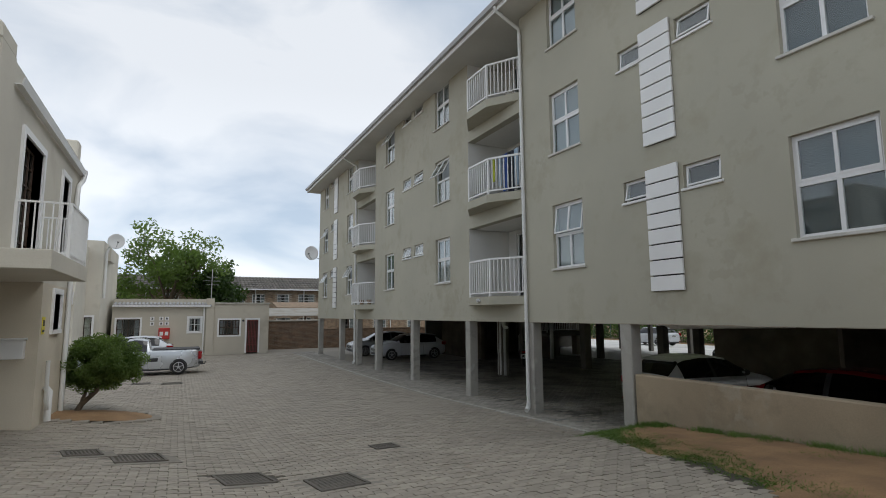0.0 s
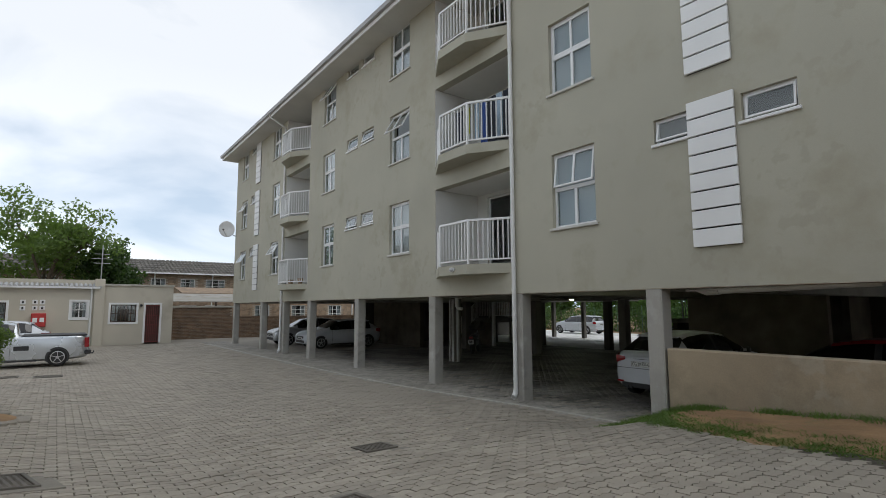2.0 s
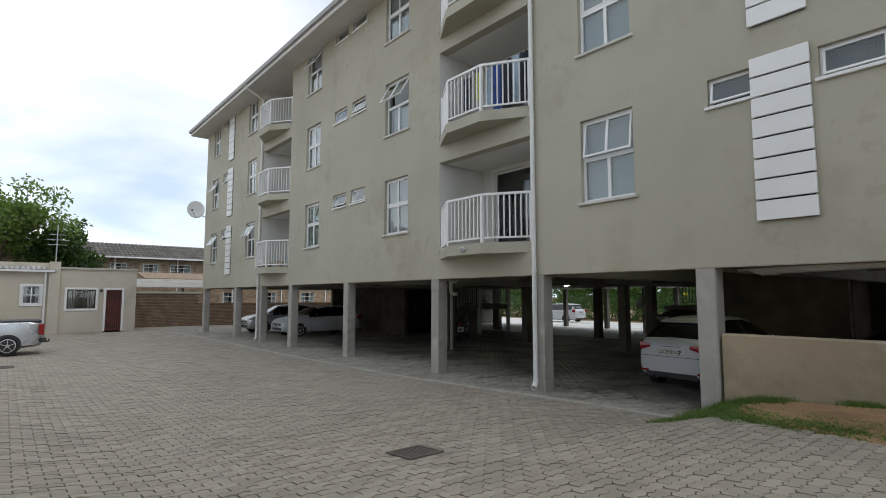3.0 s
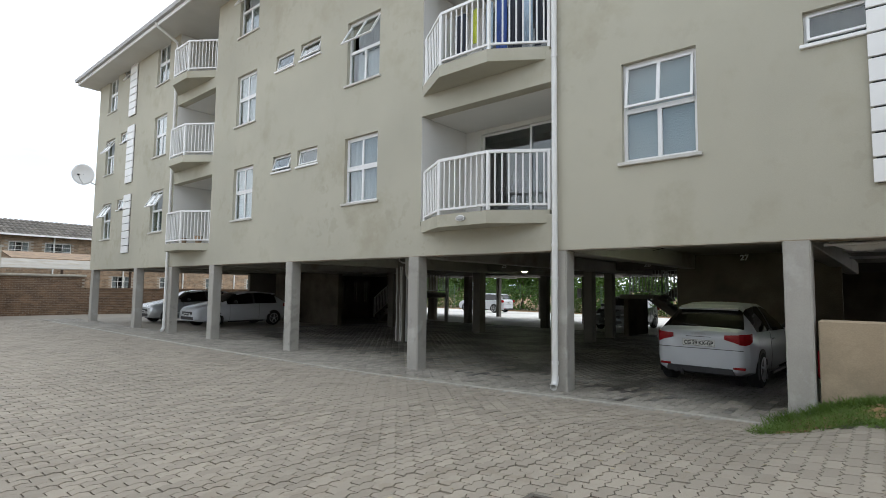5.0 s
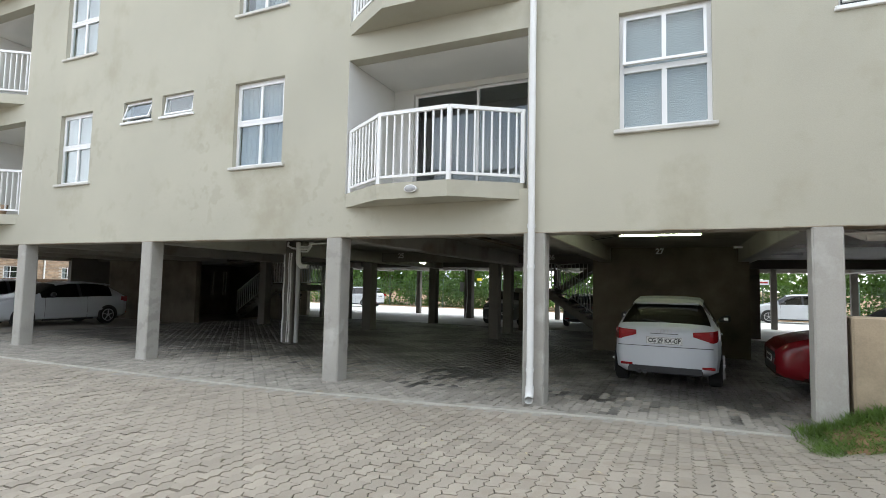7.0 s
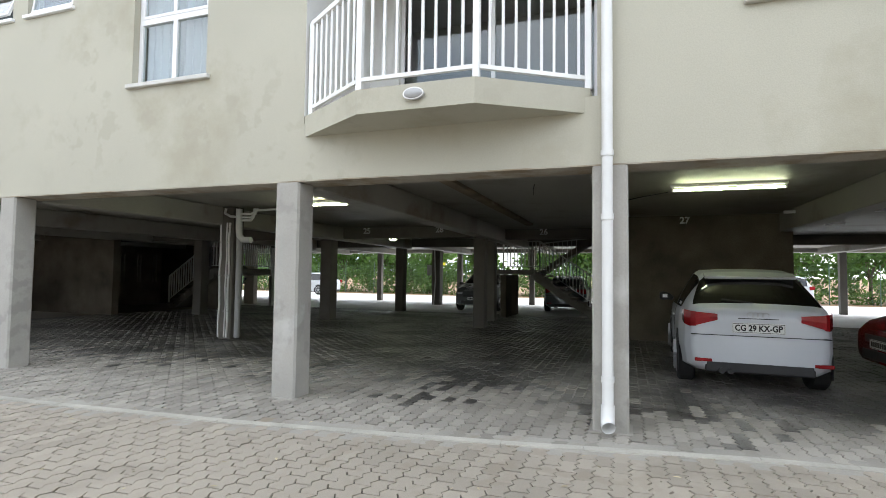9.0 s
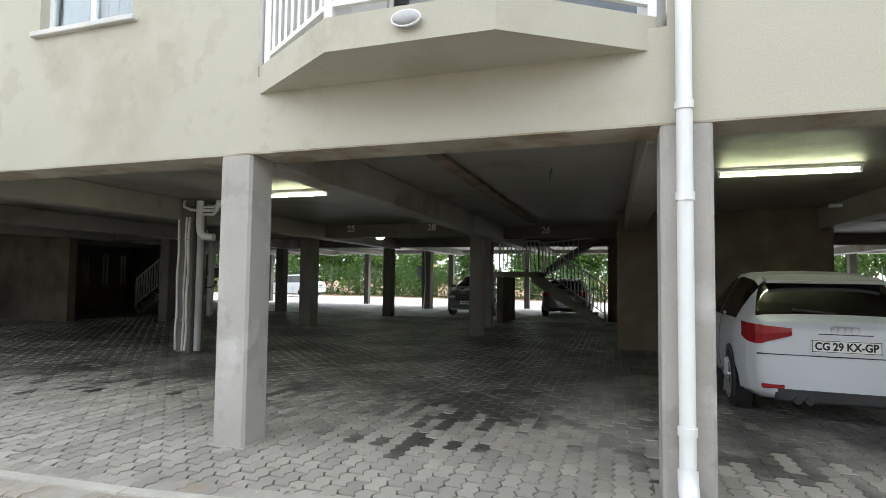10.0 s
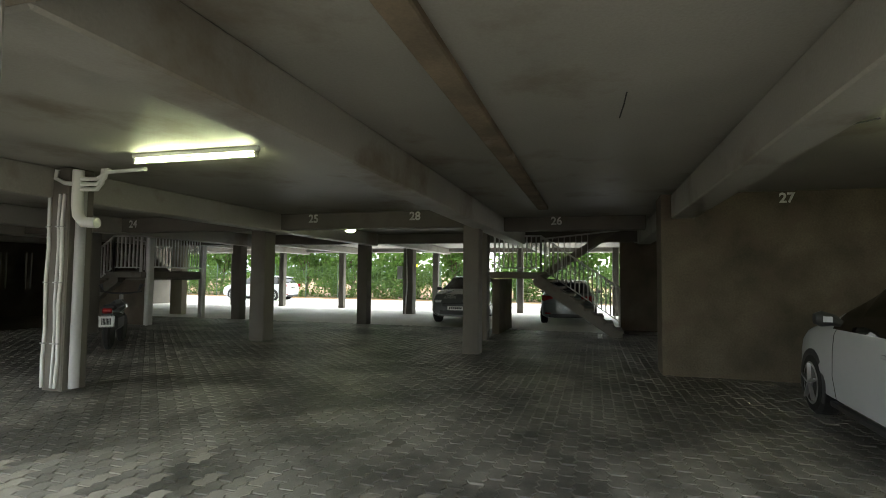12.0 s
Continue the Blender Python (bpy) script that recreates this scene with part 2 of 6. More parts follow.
M_KERB = mat("kerb_concrete", (0.5, 0.475, 0.415), 0.9, scale=3, fine=60, spread=0.12, bump=0.3, island=0.1)
M_LEAF = leaf_mat("leaf_green", (0.12, 0.175, 0.05), (0.20, 0.31, 0.05))
M_LEAF_B = leaf_mat("bright_leaf", (0.095, 0.165, 0.047), (0.18, 0.32, 0.057))
M_LEAF_D = leaf_mat("dark_leaf", (0.055, 0.095, 0.03), (0.07, 0.13, 0.02))
M_GRASS = leaf_mat("grass_blade", (0.13, 0.21, 0.05), (0.17, 0.28, 0.045))
M_BARK = mat("bark", (0.17, 0.13, 0.09), 0.95, scale=5, fine=40, spread=0.2, bump=0.7)
M_IRON = mat("cast_iron", (0.155, 0.138, 0.115), 0.8, metal=0.1, scale=4, fine=80, spread=0.2, bump=0.4)
M_GATE = mat("red_brown_gate", (0.22, 0.05, 0.045), 0.5, scale=3, spread=0.1, bump=0.05)
M_REDBOX = mat("red_box_paint", (0.5, 0.04, 0.035), 0.5, scale=3, spread=0.08, bump=0.05)
M_WOOD = mat("dark_stained_wood", (0.07, 0.04, 0.025), 0.6, scale=6, fine=50, spread=0.2, bump=0.2)
M_CURTAIN = mat("pale_curtain", (0.42, 0.425, 0.44), 0.95, scale=2, fine=80, spread=0.06, bump=0.1)
M_BLIND = mat("grey_blind", (0.33, 0.36, 0.38), 0.7, scale=2, fine=30, spread=0.06, bump=0.05)
# The shade of an unlit room, put into a sheet's colour.
M_DARKROOM = mat("unlit_room_sheet", (0.08, 0.083, 0.086), 0.8, scale=2, spread=0.06, bump=0.05)
M_GLASS = glass_mat("window_glass", (0.86, 0.9, 0.9))
M_CARGLASS = glass_mat("tinted_car_glass", (0.025, 0.028, 0.028))
# White greyed and blued: shade under the building is put into the paint.
M_CARWHITE = mat("shade_greyed_white_car_paint", (0.58, 0.60, 0.63), 0.22, scale=1, fine=20, spread=0.02, bump=0)
M_CARSILVER = mat("silver_car_paint", (0.55, 0.57, 0.59), 0.28, metal=0.5, scale=1, fine=20, spread=0.03, bump=0)
M_CARGREY = mat("grey_car_paint", (0.16, 0.17, 0.17), 0.28, metal=0.3, scale=1, fine=20, spread=0.03, bump=0)
M_CARRED = mat("red_car_paint", (0.2, 0.008, 0.014), 0.25, scale=1, fine=20, spread=0.03, bump=0)
M_TYRE = mat("tyre_rubber", (0.02, 0.02, 0.02), 0.85, scale=6, fine=90, spread=0.2, bump=0.2)
M_RIM = mat("alloy_rim", (0.55, 0.55, 0.56), 0.35, metal=0.8, scale=6, spread=0.05, bump=0)
M_TRIM = mat("black_plastic", (0.03, 0.03, 0.032), 0.55, scale=4, spread=0.1, bump=0.05)
M_TAIL = mat("red_lamp_lens", (0.30, 0.01, 0.014), 0.15, scale=8, spread=0.1, bump=0)
M_HEAD = mat("clear_lamp_lens", (0.7, 0.72, 0.75), 0.12, metal=0.3, scale=8, spread=0.1, bump=0)
M_PLATE = mat("number_plate_white", (0.72, 0.73, 0.70), 0.45, scale=5, spread=0.03, bump=0)
M_INK = mat("black_ink", (0.015, 0.015, 0.015), 0.6, spread=0.05, bump=0)
M_STENCIL = mat("worn_stencil_white", (0.8, 0.8, 0.77), 0.85, scale=9, fine=60, spread=0.2, bump=0.05)
M_FENCE = mat("green_fence_wire", (0.10, 0.16, 0.11), 0.5, scale=4, spread=0.1, bump=0)
M_GALV = mat("galvanised_steel", (0.5, 0.5, 0.49), 0.45, metal=0.7, scale=5, spread=0.08, bump=0.05)
M_RAILGREY = mat("grey_rail_paint", (0.66, 0.65, 0.62), 0.55, scale=3, spread=0.08, bump=0.05)
M_TUBE = glow_mat("fluorescent_tube", (0.93, 1.0, 0.58), 11.0)
M_YELLOW = mat("yellow_sign", (0.75, 0.62, 0.03), 0.5, scale=4, spread=0.05, bump=0)
M_BLUE = mat("blue_cloth", (0.05, 0.10, 0.32), 0.9, scale=5, spread=0.15, bump=0.2)
M_NAVY = mat("dark_cloth", (0.03, 0.035, 0.05), 0.9, scale=5, spread=0.15, bump=0.2)
M_LIME = mat("yellow_cloth", (0.55, 0.6, 0.08), 0.9, scale=5, spread=0.15, bump=0.2)
M_FABRIC = mat("pale_blue_cloth", (0.4, 0.5, 0.6), 0.9, scale=5, spread=0.15, bump=0.2)

# ---- building tools ----
def thing(name, m=None, label="", category="", group="", kind=""):
    """An Empty at the base of a thing, to parent its parts."""
    ob = new(name)
    ob.empty_display_size = 0.2
    if m is not None:
        ob.matrix_basis = m
    return tagged(ob, label, category, group, kind)


def finish(me, bm, material, smooth=False):
    bmesh.ops.recalc_face_normals(bm, faces=bm.faces)
    for f in bm.faces:
        f.smooth = smooth
    bm.to_mesh(me)
    bm.free()
    if smooth:
        me.set_sharp_from_angle(angle=radians(50))
    me.materials.append(material)


def part(name, bm, material, parent, label="", smooth=False, m=None):
    """Links a bmesh as one mesh object under a thing or a part."""
    me = bpy.data.meshes.new(name)
    finish(me, bm, material, smooth)
    ob = new(name, me)
    ob.parent = parent
    if m is not None:
        ob.matrix_basis = m
    return tagged(ob, label)


def solid(name, bm, material, label, category, kind="", smooth=False, m=None, group=""):
    """A thing of one mesh."""
    ob = part(name, bm, material, None, "", smooth, m)
    return tagged(ob, label, category, group, kind)


def box(bm, x0, x1, y0, y1, z0, z1, bevel=0.0):
    """Adds a box, with bevelled edges if asked for."""
    vs = [bm.verts.new((x, y, z)) for x in (x0, x1) for y in (y0, y1) for z in (z0, z1)]
    fs = [bm.faces.new([vs[i] for i in q]) for q in ((0, 1, 3, 2), (4, 6, 7, 5), (0, 4, 5, 1), (2, 3, 7, 6), (0, 2, 6, 4), (1, 5, 7, 3))]
    if bevel:
        es = list({e for f in fs for e in f.edges})
        bmesh.ops.bevel(bm, geom=es, offset=bevel, segments=1, affect="EDGES", profile=0.7)
    return bm


def boxes(*rows, bevel=0.0):
    bm = bmesh.new()
    for r in rows:
        box(bm, *r, bevel=bevel)
    return bm


def prism(bm, outline, lift, axis="z"):
    """Extrudes a closed outline of (a, b) from lift[0] to lift[1] along an axis."""
    put = {"z": lambda a, b, c: (a, b, c), "x": lambda a, b, c: (c, a, b), "y": lambda a, b, c: (a, c, b)}[axis]
    lo = [bm.verts.new(put(a, b, lift[0])) for a, b in outline]
    hi = [bm.verts.new(put(a, b, lift[1])) for a, b in outline]
    bm.faces.new(lo[::-1])
    bm.faces.new(hi)
    for i in range(len(lo)):
        j = (i + 1) % len(lo)
        bm.faces.new((lo[i], lo[j], hi[j], hi[i]))
    return bm


def tube(bm, points, radius, sides=10, caps=True):
    """A round tube along a line of points; radius may be a list."""
    pts = [Vector(p) for p in points]
    rad = radius if isinstance(radius, (list, tuple)) else [radius] * len(pts)
    rings, up = [], None
    for i, p in enumerate(pts):
        way = (pts[min(i + 1, len(pts) - 1)] - pts[max(i - 1, 0)]).normalized()
        if up is None:
            up = Vector((0, 0, 1)) if abs(way.z) < 0.9 else Vector((1, 0, 0))
        side = way.cross(up).normalized()
        up = side.cross(way).normalized()
        rings.append([bm.verts.new(p + rad[i] * (math.cos(a) * side + math.sin(a) * up)) for a in (2 * math.pi * k / sides for k in range(sides))])
    for a, b in zip(rings, rings[1:]):
        for k in range(sides):
            bm.faces.new((a[k], a[(k + 1) % sides], b[(k + 1) % sides], b[k]))
    if caps:
        bm.faces.new(rings[0][::-1])
        bm.faces.new(rings[-1])
    return bm


def bar(bm, a, b, w, h=None):
    """A square bar from a to b."""
    a, b, h = Vector(a), Vector(b), h or w
    way = (b - a).normalized()
    up = Vector((0, 0, 1)) if abs(way.z) < 0.9 else Vector((1, 0, 0))
    side = way.cross(up).normalized()
    up = side.cross(way)
    ends = [[bm.verts.new(p + sx * side * w / 2 + sz * up * h / 2) for sx, sz in ((-1, -1), (1, -1), (1, 1), (-1, 1))] for p in (a, b)]
    bm.faces.new(ends[0][::-1])
    bm.faces.new(ends[1])
    for k in range(4):
        bm.faces.new((ends[0][k], ends[0][(k + 1) % 4], ends[1][(k + 1) % 4], ends[1][k]))
    return bm


def holed_wall(u0, u1, z0, z1, holes, x0, x1):
    """A wall in the plane of y and z, from x0 to x1 thick, with rectangular holes (ua, ub, za, zb) through it."""
    us = sorted({u0, u1, *(h[0] for h in holes), *(h[1] for h in holes)})
    zs = sorted({z0, z1, *(h[2] for h in holes), *(h[3] for h in holes)})
    bm = bmesh.new()
    verts = {}

    def v(x, u, z):
        if (x, u, z) not in verts:
            verts[(x, u, z)] = bm.verts.new((x, u, z))
        return verts[(x, u, z)]

    def full(i, j):
        if not (0 <= i < len(us) - 1 and 0 <= j < len(zs) - 1):
            return False
        cu, cz = (us[i] + us[i + 1]) / 2, (zs[j] + zs[j + 1]) / 2
        return not any(h[0] < cu < h[1] and h[2] < cz < h[3] for h in holes)

    for i in range(len(us) - 1):
        for j in range(len(zs) - 1):
            if not full(i, j):
                continue
            a, b, c, d = us[i], us[i + 1], zs[j], zs[j + 1]
            for x in (x0, x1):
                bm.faces.new((v(x, a, c), v(x, b, c), v(x, b, d), v(x, a, d)))
            for k, (p, q) in {(i - 1, j): ((a, c), (a, d)), (i + 1, j): ((b, c), (b, d)), (i, j - 1): ((a, c), (b, c)), (i, j + 1): ((a, d), (b, d))}.items():
                if not full(*k):
                    bm.faces.new((v(x0, *p), v(x1, *p), v(x1, *q), v(x0, *q)))
    return bm


def text(name, body, size, material, parent, m, label="", bold=0.0):
    """Flat lettering in the built-in font, turned to a mesh."""
    cu = bpy.data.curves.new(name, "FONT")
    cu.body, cu.size, cu.align_x, cu.align_y, cu.offset, cu.extrude = body, size, "CENTER", "CENTER", bold, 0.001
    tmp = bpy.data.objects.new(name, cu)
    scene.collection.objects.link(tmp)
    me = bpy.data.meshes.new_from_object(tmp.evaluated_get(bpy.context.evaluated_depsgraph_get()))
    bpy.data.objects.remove(tmp)
    bpy.data.curves.remove(cu)
    me.materials.clear()
    me.materials.append(material)
    ob = new(name, me)
    ob.parent, ob.matrix_basis = parent, m
    return tagged(ob, label)


def ease(a, b, x):
    s = np.clip((np.asarray(x, float) - a) / (b - a), 0, 1)
    return s * s * (3 - 2 * s)


def gz(x, y):
    """The height of the ground: it falls from the drive to the level car park and on towards the back yard."""
    x, y = np.asarray(x, float), np.asarray(y, float)
    f = np.interp(y, [-60, -10, 0, 3, 6, 8.3, 11, 14, 17], [2.0, 1.35, 0.92, 0.71, 0.49, 0.28, 0.08, 0.01, 0.0])
    left = 0.115 * np.clip(1.0 - x, 0, 4.0) * (1 - ease(14, 24, y))
    bay = 1 - ease(5.0, 7.7, x) * ease(7.05, 8.25, y)
    inside = ease(7.85, 7.95, x)
    return (f * bay + left) * (1 - inside) - 0.009 * np.clip(x - 8, 0, 40)

# ---- ground ----
def stretch(lo, hi, step, far):
    return np.array([-far, -far / 6, -far / 25, *np.arange(lo, hi + step / 2, step), far / 25, far / 6, far])


gxs = np.unique(np.round(np.concatenate([stretch(-20, 60, 0.8, 2500), np.arange(4.8, 7.85, 0.2), [7.84, 7.9, 7.96, 1.0, -3.0, 0.0, -1.0, -2.0]]), 3))
gys = np.unique(np.round(np.concatenate([stretch(-30, 64, 0.8, 2500), np.arange(7.1, 8.5, 0.1), [0, 3, 6, 8.3, 11, 14, 17]]), 3))
GX, GY = np.meshgrid(gxs, gys)
GZ = gz(GX, GY) - np.where(GX > 7.88, 0.007, 0.014)
gme = bpy.data.meshes.new("ground")
nx = len(gxs)
gme.from_pydata(np.stack([GX.ravel(), GY.ravel(), GZ.ravel()], 1).tolist(), [],
                [(j * nx + i, j * nx + i + 1, (j + 1) * nx + i + 1, (j + 1) * nx + i) for j in range(len(gys) - 1) for i in range(nx - 1)])
for k in (M_GROUND, M_JOINT, M_JOINT_IN, M_YARD, M_EARTH):
    gme.materials.append(k)
slots = np.zeros(len(gme.polygons), int)
centres = np.empty(len(gme.polygons) * 3)
gme.polygons.foreach_get("center", centres)
cx, cy = centres[0::3], centres[1::3]
slots[(cx > -5) & (cx < 7.9) & (cy > -6) & (cy < 21)] = 1
slots[(cx > -5) & (cx < 7.9) & (cy > 20.8) & (cy < 36.2)] = 1
slots[(cx > 7.9) & (cx < 21.7) & (cy > 4) & (cy < 26)] = 2
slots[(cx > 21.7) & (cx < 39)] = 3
slots[(cx > 39) | (cy > 56) | (cx < -14)] = 4
gme.polygons.foreach_set("material_index", slots.astype(np.int32))
gme.polygons.foreach_set("use_smooth", np.ones(len(slots), bool))
ground = tagged(new("ground", gme), "grey-brown paved yard falling gently towards the car park", "ground", kind="structure")

# ---- apartment building ----
FX, Y0, Y1, SOFF, SLAB, TOP = 7.88, -3.0, 33.8, 2.23, 2.56, 10.56
flats = thing("apartment_building", pose(0, 0, 0), "three-storey beige plastered apartment building raised on grey columns above parking", "building")
SILLS = (3.42, 6.19, 8.9)
WINS = ((-1.2, -0.1), (3.3, 4.44), (8.9, 9.95), (15.34, 16.45), (20.45, 21.52), (26.45, 27.52), (31.6, 32.65))
VENTS = ((5.53, 6.26), (6.98, 7.67), (17.5, 18.34), (18.63, 19.46), (30.55, 29.5), (30.2, 30.95))
BALCS = ((11.12, 14.04), (22.85, 25.6))
holes = []
for s in SILLS:
    holes += [(a, b, s + 0.07, s + 1.58) for a, b in WINS]
    holes += [(a, b, s + 1.2, s + 1.62) for a, b in VENTS]
    holes += [(a, b, s - 0.6, s + 1.62) for a, b in BALCS]
part("front_wall", holed_wall(Y0, Y1, SOFF, TOP, holes, FX, FX + 0.24), M_PLASTER, flats, "beige plaster wall with faint damp stains")
part("end_wall", boxes((FX + 0.24, 29.6, Y1 - 0.24, Y1, SOFF, TOP)), M_PLASTER, flats)
part("end_wall", boxes((FX + 0.24, 29.6, Y0, Y0 + 0.24, SOFF, TOP)), M_PLASTER, flats)
part("back_wall", boxes((29.6, 29.84, Y0, Y1, 2.38, TOP)), M_PLASTER, flats)
part("inner_wall", boxes((11.4, 11.55, Y0 + 0.24, Y1 - 0.24, 2.86, TOP)), M_ROOM, flats)
part("floor_slab", boxes((FX + 0.24, 29.6, Y0 + 0.24, Y1 - 0.24, SLAB, 2.78)), M_SLAB, flats, "grey slab above the parking with damp marks")
for s in SILLS[1:]:
    part("floor_slab", boxes((FX + 0.24, 11.4, Y0 + 0.24, Y1 - 0.24, s - 0.8, s - 0.58)), M_ROOM, flats)
part("floor_slab", boxes((FX + 0.24, 29.6, Y0 + 0.24, Y1 - 0.24, TOP - 0.12, TOP)), M_ROOM, flats)

# roof and eaves
EX = 7.1
bm = bmesh.new()
prism(bm, [(EX + 0.02, Y0 - 0.7), (30.5, Y0 - 0.7), (30.5, Y1 + 0.35), (EX + 0.02, Y1 + 0.35)], (TOP - 0.16, TOP - 0.1))
part("eave_soffit", bm, M_SOFFIT, flats, "pale painted eave boarding")
bm = bmesh.new()
ridge = [(18.8, Y0 + 8), (18.8, Y1 - 9)]
lo = [bm.verts.new((x, y, TOP + 0.06)) for x, y in ((EX - 0.06, Y0 - 0.8), (30.6, Y0 - 0.8), (30.6, Y1 + 0.45), (EX - 0.06, Y1 + 0.45))]
hi = [bm.verts.new((x, y, TOP + 3.6)) for x, y in ridge]
for f in ((lo[0], lo[1], hi[0]), (lo[1], lo[2], hi[1], hi[0]), (lo[2], lo[3], hi[1]), (lo[3], lo[0], hi[0], hi[1]), lo[::-1]):
    bm.faces.new(f)
part("roof", bm, M_ROOF, flats, "dark grey pitched roof")
part("fascia", boxes((EX - 0.01, EX + 0.02, Y0 - 0.75, Y1 + 0.4, TOP - 0.17, TOP + 0.05), (EX, 30.5, Y1 + 0.37, Y1 + 0.4, TOP - 0.17, TOP + 0.05)), M_WHITE, flats)
bm = prism(bmesh.new(), [(EX - 0.01, TOP - 0.05), (EX - 0.11, TOP - 0.05), (EX - 0.13, TOP + 0.07), (EX - 0.12, TOP + 0.07), (EX - 0.10, TOP - 0.035), (EX - 0.01, TOP - 0.035)], (Y0 - 0.75, Y1 + 0.42), "y")
part("gutter", bm, M_FASCIA, flats, "grey metal gutter along the eaves")

# columns and beams of the open ground floor
COLS = (-2.6, 3.1, 7.825, 11.02, 14.22, 18.55, 22.64, 25.58, 28.62, 33.5)
for y in COLS:
    bm = boxes((FX, FX + 0.28, y - 0.145, y + 0.145, -0.1, SOFF), bevel=0.02)
    part("column", bm, M_COLUMN, flats)
    part("column_base", boxes((FX - 0.03, FX + 0.31, y - 0.175, y + 0.175, -0.1, 0.004), bevel=0.004), M_CONC, flats)
part("edge_beam", boxes((FX + 0.002, FX + 0.36, Y0 + 0.1, Y1 - 0.1, SOFF - 0.012, SOFF + 0.05)), M_EDGE, flats)
part("edge_beam", boxes((FX + 0.24, FX + 0.36, Y0 + 0.24, Y1 - 0.24, SOFF + 0.05, SLAB)), M_EDGE, flats)
MX = 16.35
for y in COLS[1:]:
    part("cross_beam", boxes((FX + 0.36, 21.4, y - 0.12, y + 0.2, 2.2, SLAB), bevel=0.015), M_SLAB, flats)
    part("cross_beam", boxes((21.7, 29.6, y - 0.12, y + 0.2, 2.3, SLAB), bevel=0.015), M_SLAB, flats)
for y in (13.16, 20.6):
    part("rib", boxes((FX + 0.36, 16.3, y - 0.09, y + 0.09, SLAB - 0.05, SLAB + 0.02), bevel=0.01), M_RIB, flats, "brown-stained concrete rib")
part("middle_beam", boxes((MX, MX + 0.3, 14.34, Y1 - 0.24, 2.24, SLAB), bevel=0.012), M_INNER, flats, "grimy grey beam, darkened for shade, stencilled with bay numbers")
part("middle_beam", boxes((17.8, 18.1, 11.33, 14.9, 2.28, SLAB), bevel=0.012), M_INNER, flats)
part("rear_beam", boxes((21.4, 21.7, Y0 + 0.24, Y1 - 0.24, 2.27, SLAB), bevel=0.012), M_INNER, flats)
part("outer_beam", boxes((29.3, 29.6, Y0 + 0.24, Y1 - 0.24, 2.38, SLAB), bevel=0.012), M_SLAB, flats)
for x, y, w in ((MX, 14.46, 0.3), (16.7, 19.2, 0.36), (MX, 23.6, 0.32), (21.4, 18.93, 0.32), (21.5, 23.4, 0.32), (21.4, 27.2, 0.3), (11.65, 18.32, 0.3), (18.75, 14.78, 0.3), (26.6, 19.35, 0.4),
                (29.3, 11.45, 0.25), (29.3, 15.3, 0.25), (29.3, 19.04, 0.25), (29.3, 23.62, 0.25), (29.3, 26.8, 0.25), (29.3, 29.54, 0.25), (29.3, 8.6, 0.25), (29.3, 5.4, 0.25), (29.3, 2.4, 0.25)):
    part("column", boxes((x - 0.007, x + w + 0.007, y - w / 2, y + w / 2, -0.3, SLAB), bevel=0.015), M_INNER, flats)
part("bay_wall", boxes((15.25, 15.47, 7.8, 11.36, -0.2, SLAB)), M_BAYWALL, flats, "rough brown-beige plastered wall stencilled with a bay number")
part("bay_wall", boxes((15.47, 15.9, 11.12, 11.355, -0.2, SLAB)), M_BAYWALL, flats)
part("closing_wall", boxes((22.5, 22.7, 6.75, 11.6, -0.3, SLAB)), M_BAYWALL, flats)

# low parapet at the planted bank
part("parapet", boxes((FX + 0.01, FX + 0.23, Y0, 7.64, 0.0, 1.27), bevel=0.02), M_PARAPET, flats, "low beige plastered parapet between columns")


def sash(bm, y0, y1, z0, z1, x0, x1, w):
    """A rectangular frame of flat bars in the plane of y and z."""
    for r in ((y0, y1, z0, z0 + w), (y0, y1, z1 - w, z1), (y0, y0 + w, z0 + w, z1 - w), (y1 - w, y1, z0 + w, z1 - w)):
        box(bm, x0, x1, r[0], r[1], r[2], r[3])


def pane(parent, y0, y1, z0, z1, x, m=None, material=None):
    ob = part("pane", boxes((x, x + 0.006, y0, y1, z0, z1)), material or M_GLASS, parent, m=m)
    ob.visible_shadow = False
    return ob


def wavy(bm, y0, y1, z0, z1, x, depth=0.03, waves=9):
    """A hanging cloth with folds."""
    n = waves * 4
    cols = []
    for i in range(n + 1):
        u = y0 + (y1 - y0) * i / n
        d = x + depth * math.sin(i * math.pi / 2 + 0.4 * math.sin(i)) * (0.7 + 0.3 * math.sin(i * 1.7))
        cols.append([bm.verts.new((d, u, z)) for z in (z0, (z0 + z1) / 2, z1)])
    for a, b in zip(cols, cols[1:]):
        for k in range(2):
            bm.faces.new((a[k], b[k], b[k + 1], a[k + 1]))
    return bm


